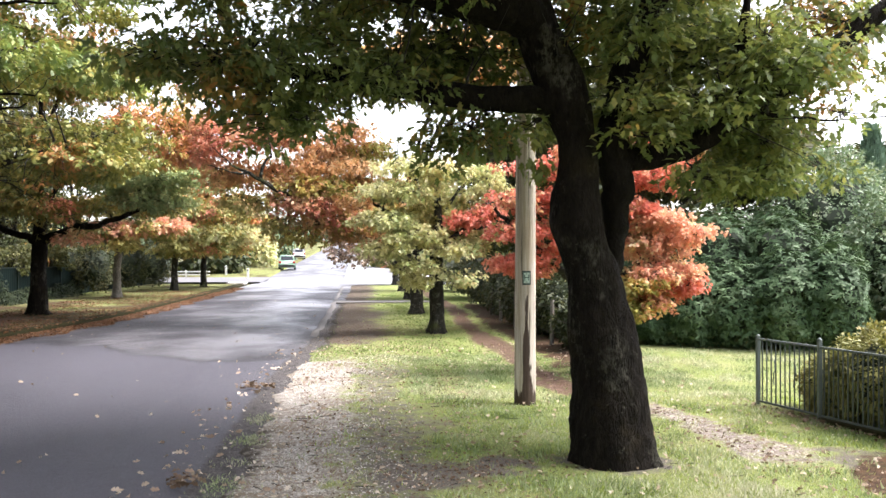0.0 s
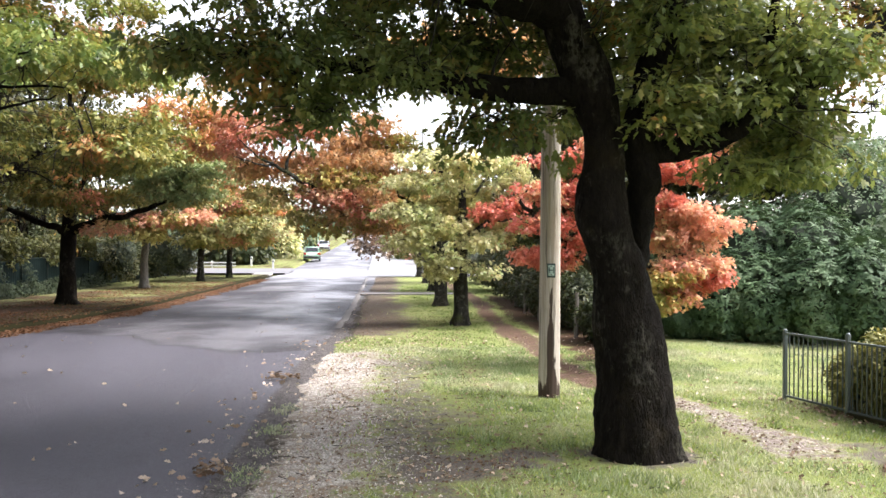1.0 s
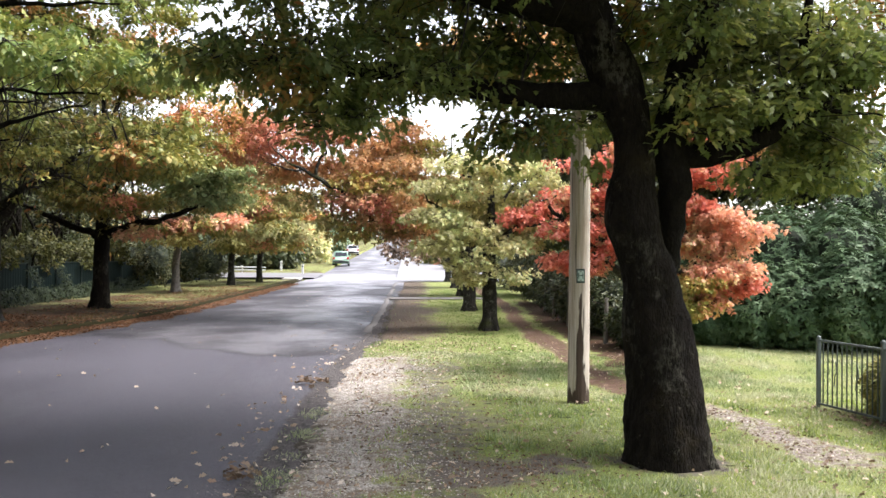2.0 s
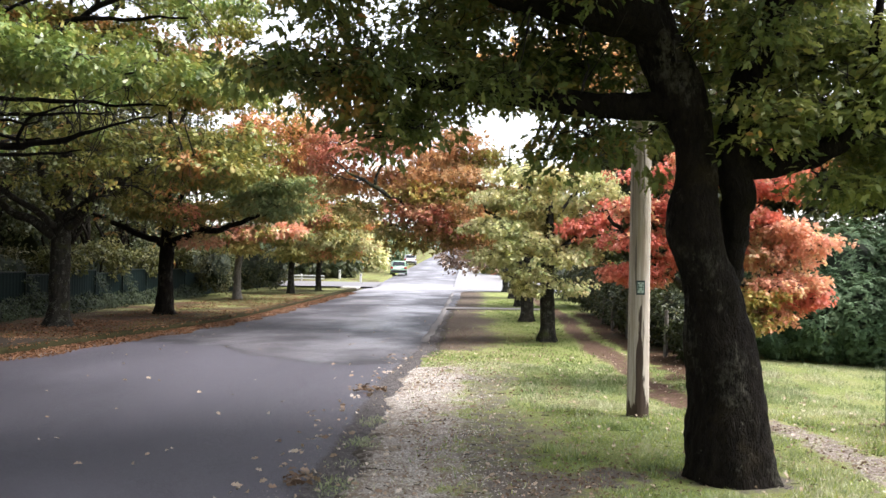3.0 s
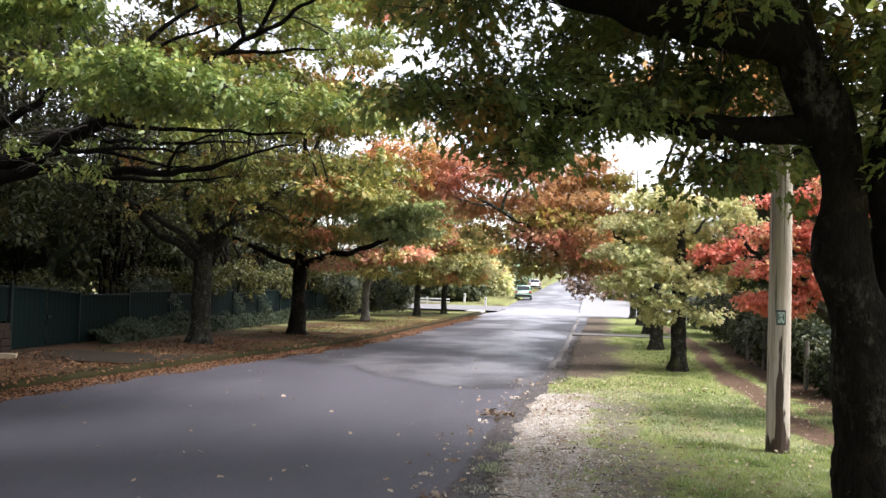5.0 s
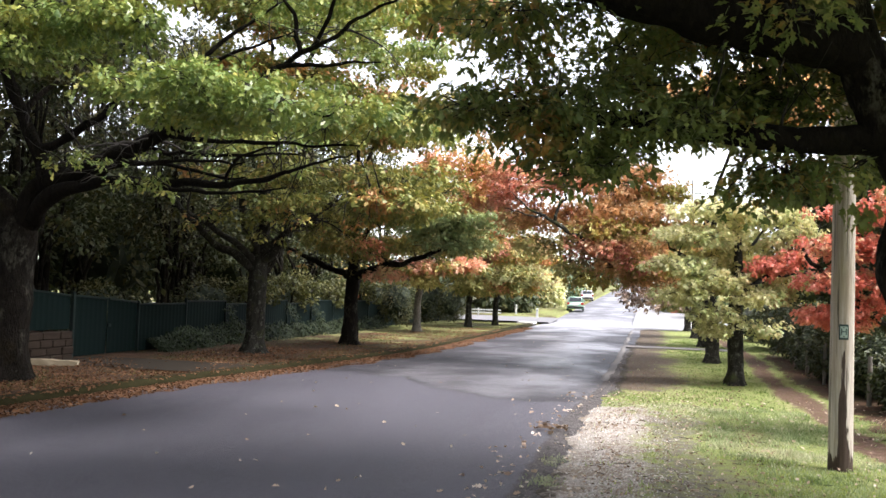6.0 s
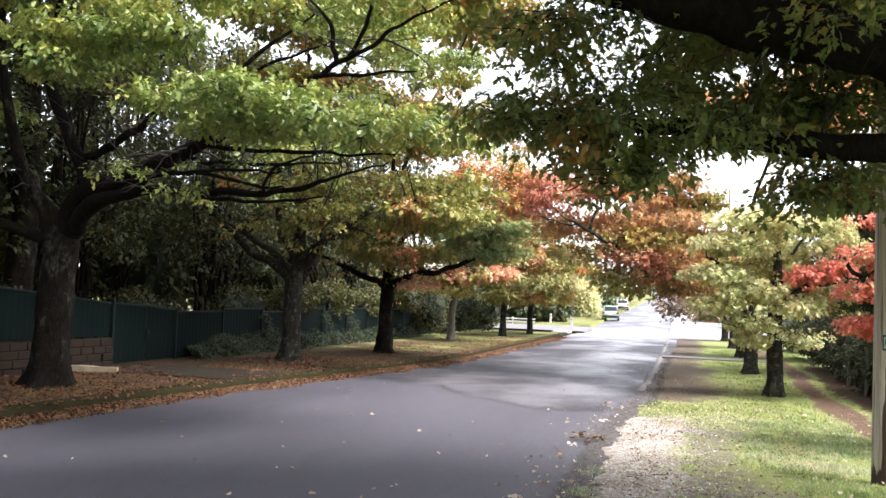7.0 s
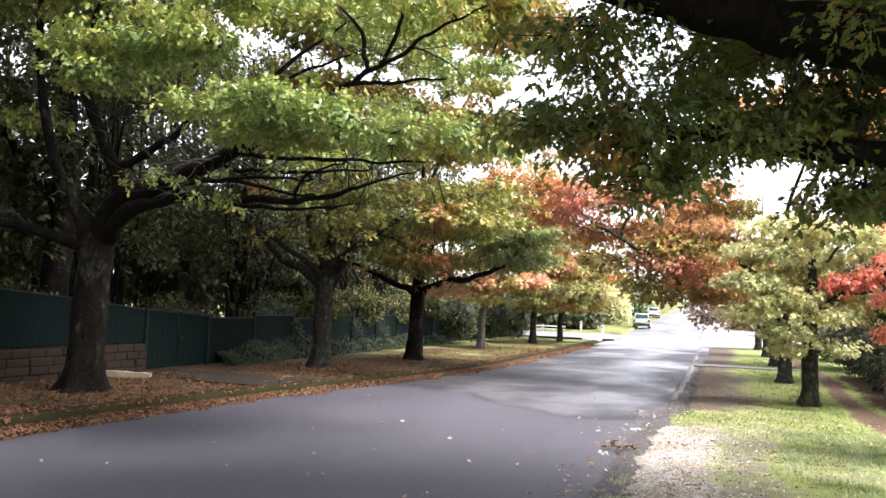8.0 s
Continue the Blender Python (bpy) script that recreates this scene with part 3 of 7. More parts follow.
def ground_material():
    n = Nodes("verge of grass, gravel and earth")
    fine, mid, big = n.noise(55, 4, 0.7), n.noise(7, 5, 0.65), n.noise(0.8, 3)
    grass = n.mix(n.ramp(fine, [(0.3, 0.0), (0.7, 1.0)]), (0.08, 0.105, 0.032), (0.27, 0.31, 0.095))
    grass = n.mix(n.ramp(big, [(0.4, 0.0), (0.7, 0.6)]), grass, (0.25, 0.24, 0.12))
    grass = n.mix(n.ramp(n.noise(2.6, 5, 0.7), [(0.54, 0.0), (0.68, 0.5)]), grass, n.mix(fine, (0.08, 0.075, 0.03), (0.20, 0.16, 0.085)))
    stones = n.cells(60, out="Color")
    gravel = n.mix(n.ramp(stones, [(0.1, 0.0), (0.9, 1.0)]), (0.17, 0.152, 0.13), (0.53, 0.495, 0.445))
    gravel = n.mix(n.ramp(n.math("ADD", n.math("MULTIPLY", mid, 0.6), n.math("MULTIPLY", n.noise(1.3, 4, 0.6), 0.4)), [(0.43, 0.0), (0.57, 0.9)]), gravel, n.mix(fine, (0.10, 0.076, 0.052), (0.26, 0.205, 0.148)))
    dirt = n.mix(fine, (0.05, 0.03, 0.02), (0.125, 0.076, 0.053))
    dirt = n.mix(n.ramp(mid, [(0.5, 0.0), (0.7, 0.4)]), dirt, (0.30, 0.22, 0.17))
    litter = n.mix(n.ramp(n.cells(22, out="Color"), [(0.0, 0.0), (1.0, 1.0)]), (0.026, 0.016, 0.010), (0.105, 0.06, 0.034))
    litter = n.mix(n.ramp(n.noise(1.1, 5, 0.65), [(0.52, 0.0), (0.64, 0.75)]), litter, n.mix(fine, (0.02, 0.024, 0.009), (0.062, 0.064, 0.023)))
    bare = n.mix(n.ramp(fine, [(0.3, 0.0), (0.7, 1.0)]), (0.045, 0.039, 0.033), (0.20, 0.175, 0.145))
    wobble = n.math("MULTIPLY", n.math("SUBTRACT", n.math("ADD", n.math("MULTIPLY", mid, 0.65), n.math("MULTIPLY", fine, 0.35)), 0.5), 1.5)

    def edge(name):
        return n.ramp(n.math("ADD", n.attr(name), wobble), [(0.38, 0.0), (0.62, 1.0)])
    colour = n.mix(edge("gravel"), grass, gravel)
    colour = n.mix(edge("dirt"), colour, dirt)
    colour = n.mix(edge("bare"), colour, bare)
    trodden = n.mix(n.ramp(fine, [(0.3, 0.0), (0.7, 1.0)]), (0.04, 0.029, 0.021), (0.125, 0.094, 0.07))
    trodden = n.mix(n.ramp(mid, [(0.46, 0.0), (0.6, 0.5)]), trodden, (0.16, 0.137, 0.108))
    colour = n.mix(edge("worn"), colour, trodden)
    chips = n.mix(n.ramp(n.cells(38, out="Color"), [(0.2, 0.0), (0.95, 1.0)]), (0.12, 0.093, 0.078), (0.43, 0.375, 0.34))
    colour = n.mix(edge("trail"), colour, n.mix(n.ramp(mid, [(0.46, 0.0), (0.66, 0.7)]), chips, (0.11, 0.085, 0.064)))
    colour = n.mix(edge("mud"), colour, n.mix(fine, (0.02, 0.017, 0.013), (0.085, 0.07, 0.054)))
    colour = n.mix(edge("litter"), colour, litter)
    height = n.math("ADD", n.math("MULTIPLY", fine, 0.6), n.math("MULTIPLY", n.cells(60), 0.5))
    return n.surface(colour, 0.95, height, 0.025, 0.8, Specular_IOR_Level=0.15)


def lump_field(x, y, scale, seed):
    return np.array([noise.noise(Vector((a * scale, b * scale, seed))) for a, b in zip(np.ravel(x), np.ravel(y))]).reshape(np.shape(x))


def masks(x, y):
    """Where gravel, earth, bare patches and leaf litter lie: 0 to 1."""
    r = road_right(y)
    blot = lump_field(x, y, 0.55, 2.0) + 0.5 * lump_field(x, y, 1.6, 5.0)
    speck = lump_field(x, y, 4.2, 11.0)
    wide = 0.95 + 0.35 * smooth(4, 10, y) - 0.1 * smooth(12, 18, y)
    gravel = smooth(1.55, 0.2, (x - r) / wide + 0.45 * blot + 0.25 * speck) * smooth(18.6, 16.4, y + 0.9 * blot + 0.5 * speck) * (x > r - 0.3)
    worn = smooth(1.7, 0.5, (x - r) / 1.5 + 0.4 * blot) * smooth(18.9, 20.6, y + 0.6 * blot) * (x > r - 0.3) * 0.95
    dirt = 0.68 * smooth(0.55, 0.15, np.abs(x - path_x(y)) + 0.22 * blot + 0.1 * speck) * (y > 3) * (x > 0)
    bare = np.maximum(0.8 * smooth(1.5, 0.2, np.hypot((x - 1.05) / 0.85, (y - 8.05) / 0.6) + 1.5 * blot + 0.6 * lump_field(x, y, 3.5, 8.0)), smooth(1.3, 0.4, np.hypot((x - 2.4) / 0.75, (y - 8.3) / 0.65) + 0.4 * blot) * 0.6)
    foot = 0.62 * smooth(0.85, 0.45, np.hypot(x - 2.45, y - 8.35) + 0.2 * blot + 0.12 * speck)
    bare = np.maximum(np.maximum(bare, foot), 0.62 * smooth(1.3, 0.3, np.hypot((x - 4.9) / 0.5, (y - 7.4) / 1.3) + 0.6 * blot + 0.4 * speck))
    edge_left = road_left(y) - GUTTER - x
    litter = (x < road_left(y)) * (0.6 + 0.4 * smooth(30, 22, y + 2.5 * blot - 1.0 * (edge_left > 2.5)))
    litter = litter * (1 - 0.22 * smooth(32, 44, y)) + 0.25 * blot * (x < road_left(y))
    litter = litter + 0.75 * smooth(0.0, 0.35, x - 4.08 - 0.35 * smooth(7.2, 8.4, y) + 0.25 * blot + 0.2 * speck) * smooth(8.7, 7.7, y + 0.4 * blot) * smooth(4.6, 6.2, y + 0.8 * blot) * smooth(6.6, 6.0, x)
    litter = litter + 0.72 * smooth(0.25, 0.75, x - path_x(y) + 0.3 * blot + 0.2 * speck) * smooth(14.5, 16.5, y + blot) * smooth(42, 34, y) * smooth(5.5, 4.8, x + 0.3 * blot) * (x > 0)
    under = 0.56 * smooth(1.5, 0.2, np.hypot((x - 0.45) / 1.0, (y - 10.8) / 1.6) + 0.7 * blot + 0.5 * speck)
    under = np.maximum(under, 0.46 * smooth(9.0, 6.5, y + 1.6 * blot + 0.8 * speck) * smooth(2.2, 0.8, np.abs(x + 0.1)))
    strip = 0.54 * smooth(0.75, 0.2, np.abs(x - r - 1.45) + 0.35 * blot + 0.25 * speck) * smooth(18.0, 15.0, y) * (x > r)
    under = np.maximum(under, strip)
    trail = 0.6 * smooth(0.5, 0.1, np.abs(x - path_x(y)) - 0.06 - 0.1 * smooth(8.5, 10.5, y) + 0.25 * blot + 0.15 * speck) * smooth(12.5, 11.2, y) * smooth(6.9, 8.3, y + 0.5 * blot) * (x > 0)
    mud = 0.75 * smooth(0.34, 0.08, np.abs(x - r - 0.02) + 0.15 * blot) * np.maximum(0.8 * smooth(12, 9.5, y), smooth(17.6, 19, y) * smooth(48, 38, y)) * (x > r - 0.3)
    return {"mud": mud, "gravel": gravel, "trail": trail, "dirt": dirt * smooth(11.0, 12.4, y), "bare": np.maximum(bare, under), "worn": 0.74 * worn, "litter": litter}


def sheet(name, xs, ys, height, material, label, fields=None, lift=0.0):
    """A ground sheet over rows ys; xs(y) gives the columns of a row."""
    X = np.array([xs(y) for y in ys])
    Y = np.repeat(np.asarray(ys)[:, None], X.shape[1], 1)
    Z = height(X, Y) + lift
    r, c = X.shape
    i, j = np.meshgrid(np.arange(r - 1), np.arange(c - 1), indexing="ij")
    f = np.stack([i * c + j, i * c + j + 1, (i + 1) * c + j + 1, (i + 1) * c + j], -1).reshape(-1, 4)
    ob = mesh_part(name, [(np.stack([X, Y, Z], -1).reshape(-1, 3), f)], material, smooth=True)
    if fields:
        for key, values in fields(X, Y).items():
            a = ob.data.attributes.new(key, "FLOAT", "POINT")
            a.data.foreach_set("value", np.asarray(values, dtype=np.float32).ravel())
    return tagged(ob, label, kind="structure")


def ground_columns(y):
    l, r = float(road_left(y)) - GUTTER - KERB_W, float(road_right(y))
    a = np.concatenate([[-900, -400, -200, -110, -70, -48, -36, -30, -26, -23, -20], np.linspace(-18, l - 0.35, 26), [l - 0.15, l + 0.04]])
    b = np.concatenate([[l + 0.08], np.linspace(l + 1, r - 0.6, 6), [r - 0.36]])
    c = np.concatenate([[r - 0.30, r - 0.22, r - 0.15, r - 0.09, r - 0.03, r + 0.03, r + 0.10], np.linspace(r + 0.18, 7, 66), np.linspace(7.4, 16, 20), [18, 21, 25, 30, 38, 50, 75, 120, 200, 400, 900]])
    return np.concatenate([a, b, c])


YS = np.concatenate([[-300, -120, -60, -30, -15, -8, -4, 0, 2, 3.5], np.linspace(4.5, 20, 156), np.linspace(20.25, 46, 80), np.linspace(47, 80, 40), np.linspace(84, 140, 15), [155, 175, 200, 240, 290, 340, 420, 520, 700, 1000, 1600]])
M_GROUND = ground_material()
ground = sheet("ground", ground_columns, YS, land, M_GROUND, "grassy verge with gravel shoulder, trodden earth path and leaf litter", masks)


def asphalt_material():
    n = Nodes("worn grey asphalt")
    fine, grit = n.noise(160, 3, 0.7), n.cells(75, out="Color")
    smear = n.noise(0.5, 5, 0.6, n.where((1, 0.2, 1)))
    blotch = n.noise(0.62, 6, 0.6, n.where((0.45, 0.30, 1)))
    blotch = n.math("ADD", blotch, n.math("MULTIPLY", n.attr("track_sheen"), 0.085))
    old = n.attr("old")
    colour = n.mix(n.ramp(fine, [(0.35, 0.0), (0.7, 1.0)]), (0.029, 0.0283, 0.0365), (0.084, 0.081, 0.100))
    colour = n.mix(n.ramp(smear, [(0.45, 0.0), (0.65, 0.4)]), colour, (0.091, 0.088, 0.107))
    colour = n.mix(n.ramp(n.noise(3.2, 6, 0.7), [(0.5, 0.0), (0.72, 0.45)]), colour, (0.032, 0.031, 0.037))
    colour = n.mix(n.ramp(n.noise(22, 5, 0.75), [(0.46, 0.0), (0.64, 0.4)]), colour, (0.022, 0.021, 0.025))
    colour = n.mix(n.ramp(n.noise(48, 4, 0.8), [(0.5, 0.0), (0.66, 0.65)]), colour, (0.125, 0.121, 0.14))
    # pale blotches put sky sheen into the colour along with wear
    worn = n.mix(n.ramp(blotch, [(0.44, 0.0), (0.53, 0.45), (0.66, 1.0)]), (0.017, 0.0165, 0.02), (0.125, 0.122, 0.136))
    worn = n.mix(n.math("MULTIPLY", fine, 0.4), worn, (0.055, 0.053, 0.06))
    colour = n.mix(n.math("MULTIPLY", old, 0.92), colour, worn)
    seam = n.ramp(n.math("ABSOLUTE", n.math("SUBTRACT", n.math("ADD", old, n.math("MULTIPLY", n.math("SUBTRACT", n.noise(2.2, 5), 0.5), 0.5)), 0.5)), [(0.0, 1.0), (0.42, 0.0)])
    seam = n.math("MULTIPLY", seam, n.ramp(n.noise(0.9, 3), [(0.35, 0.25), (0.6, 1.0)]))
    colour = n.mix(n.math("MULTIPLY", seam, 0.9), colour, (0.010, 0.0095, 0.011))
    # far road mixed paler, standing in for the bright open sky there
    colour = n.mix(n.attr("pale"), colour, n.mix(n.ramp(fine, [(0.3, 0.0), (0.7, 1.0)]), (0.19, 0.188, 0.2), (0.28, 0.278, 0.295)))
    mud = n.ramp(n.math("ADD", n.attr("rim"), n.math("MULTIPLY", n.math("SUBTRACT", n.noise(4, 6, 0.7), 0.5), 1.1)), [(0.38, 0.0), (0.62, 1.0)])
    broken = n.mix(n.ramp(grit, [(0.2, 0.0), (0.95, 1.0)]), (0.032, 0.028, 0.025), (0.17, 0.153, 0.142))
    broken = n.mix(n.ramp(n.noise(7, 5, 0.7), [(0.48, 0.0), (0.6, 0.8)]), broken, (0.022, 0.018, 0.015))
    colour = n.mix(n.math("MULTIPLY", mud, 0.85), colour, broken)
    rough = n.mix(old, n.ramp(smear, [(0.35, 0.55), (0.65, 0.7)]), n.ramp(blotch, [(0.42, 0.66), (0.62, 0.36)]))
    rough = n.mix(mud, rough, (0.9, 0.9, 0.9))
    height = n.math("ADD", fine, n.math("MULTIPLY", n.noise(9, 4), 0.4))
    height = n.math("ADD", height, n.math("MULTIPLY", n.math("MULTIPLY", mud, n.cells(75)), 2.5))
    return n.surface(colour, rough, height, 0.009, 0.8, Specular_IOR_Level=0.38)


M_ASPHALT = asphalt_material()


def road_columns(y):
    l, r = float(road_left(y)), float(road_right(y))
    return np.concatenate([[l - GUTTER - 0.02, l - 0.3], np.linspace(l, r - 0.4, 36), [r - 0.25, r - 0.12, r, r + 0.15, r + 0.3]])


def road_height(x, y):
    l, r = road_left(y), road_right(y)
    u = np.clip((x - (l + r) / 2) / ((r - l) / 2), -1.3, 1)
    rut = 0.006 * np.sin(y * 4.1 + x * 6) * np.sin(y * 1.7 + 2) * smooth(0.9, 0.3, np.abs(r - x))
    return 0.05 * (1 - u * u) + rut + rise(y)


def road_fields(x, y):
    r = road_right(y)
    seam = np.interp(x, [-9.5, -8.2, -5.6, -4.2, -3.2, -2.2, -1.7, -1.0], [22.0, 21.3, 20.0, 17.9, 17.3, 16.8, 17.2, 18.6])
    wave = 0.14 * np.sin(x * 3.7) + 0.09 * np.sin(x * 8.3 + 1) + 0.05 * np.sin(x * 17)
    # wheel-track wear, plus a painted light pool near y 19 and shade at left
    track_sheen = np.exp(-((x + 3.1) / 0.9) ** 2) + 0.55 * np.exp(-((x + 5.6) / 0.8) ** 2) - 0.8 * smooth(1.1, 0.2, r - x) - 0.75 * smooth(-4.6, -7.0, x) + 0.9 * np.exp(-((x + 3.0) / 1.1) ** 2 - ((y - 18.9) / 1.5) ** 2)
    # pale puts the open crossing's brightness into the road colour
    return {"rim": smooth(0.52, 0.1, r - x) * smooth(46, 26, y), "old": smooth(-0.22, 0.22, y - seam + wave), "pale": smooth(50, 66, y) * (1 - 0.62 * smooth(72, 82, y)), "track_sheen": track_sheen}


RY = np.concatenate([[-300, -100, -40, -15, -5, 0, 3], np.linspace(5, 40, 140), np.linspace(41, 110, 60), np.linspace(115, 300, 20), [340, 420, 500]])
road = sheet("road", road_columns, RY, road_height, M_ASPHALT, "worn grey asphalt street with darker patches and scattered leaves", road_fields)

M_PALE = plain_material("pale weathered concrete", (0.42, 0.40, 0.37), 0.85, 0.2, 2)
# asphalt colour raised to stand in for open-sky glare
M_GLAREROAD = plain_material("old asphalt paled for open-sky glare", (0.22, 0.217, 0.22), 0.7, 0.2, 1.5)


M_SIDEROAD = plain_material("grey old asphalt", (0.15, 0.147, 0.15), 0.7, 0.2, 1.5)
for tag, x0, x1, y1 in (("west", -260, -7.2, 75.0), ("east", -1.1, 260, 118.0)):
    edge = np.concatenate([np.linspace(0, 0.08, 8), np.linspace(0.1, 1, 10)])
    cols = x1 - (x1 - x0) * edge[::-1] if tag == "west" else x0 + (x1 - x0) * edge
    sheet("side_road", lambda y, cols=cols: cols, np.linspace(CROSS[0] - 1 if tag == "east" else 66.0, y1, 24), lambda x, y: 0.012 + 0.0 * x + rise(y) + 0.17 * smooth(69, 72, y) + 0.13 * smooth(67.5, 65.5, y) * (x < -7), M_GLAREROAD if tag == "east" else M_SIDEROAD, "pale side street at the end of the block")


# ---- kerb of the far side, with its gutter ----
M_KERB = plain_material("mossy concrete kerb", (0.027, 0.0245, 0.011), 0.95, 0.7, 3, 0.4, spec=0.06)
# brown dirt, with the colour lowered further to carry tree shade
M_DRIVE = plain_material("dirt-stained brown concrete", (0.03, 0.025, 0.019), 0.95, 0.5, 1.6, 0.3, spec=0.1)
M_CONC = plain_material("stained grey concrete", (0.15, 0.14, 0.132), 0.9, 0.35, 2)


def long_block(name, edge, ys, w, h, material, label, lift=0.0):
    """A strip of concrete that follows a line edge(y) of its road side."""
    sec = [(0, -0.1), (0, h * 0.45), (-0.015, h * 0.75), (-0.05, h * 0.93), (-0.10, h), (-w, h), (-w, -0.1)]
    V = np.array([[(edge(y) + a, y, float(rise(y)) + b + (lift(y) if callable(lift) else lift)) for a, b in sec] for y in ys])
    n, k = len(ys), len(sec)
    i, j = np.meshgrid(np.arange(n - 1), np.arange(k - 1), indexing="ij")
    f = np.stack([i * k + j, i * k + j + 1, (i + 1) * k + j + 1, (i + 1) * k + j], -1).reshape(-1, 4)
    return tagged(mesh_part(name, [(V.reshape(-1, 3), f)], material), label, kind="structure")


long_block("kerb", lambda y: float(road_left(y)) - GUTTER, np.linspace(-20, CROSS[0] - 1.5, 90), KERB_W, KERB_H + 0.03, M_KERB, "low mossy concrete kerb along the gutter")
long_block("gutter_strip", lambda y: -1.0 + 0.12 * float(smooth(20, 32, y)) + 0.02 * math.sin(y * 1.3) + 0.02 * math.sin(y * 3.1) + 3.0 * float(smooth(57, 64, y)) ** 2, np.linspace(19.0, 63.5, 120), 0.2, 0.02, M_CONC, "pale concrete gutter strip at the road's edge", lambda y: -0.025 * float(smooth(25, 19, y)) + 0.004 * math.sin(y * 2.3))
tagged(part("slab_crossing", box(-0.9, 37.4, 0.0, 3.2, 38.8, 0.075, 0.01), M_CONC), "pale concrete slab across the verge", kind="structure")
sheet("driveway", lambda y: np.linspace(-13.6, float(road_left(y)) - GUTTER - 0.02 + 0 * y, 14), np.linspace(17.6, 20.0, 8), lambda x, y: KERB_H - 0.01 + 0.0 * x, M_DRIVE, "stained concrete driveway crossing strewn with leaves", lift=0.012)

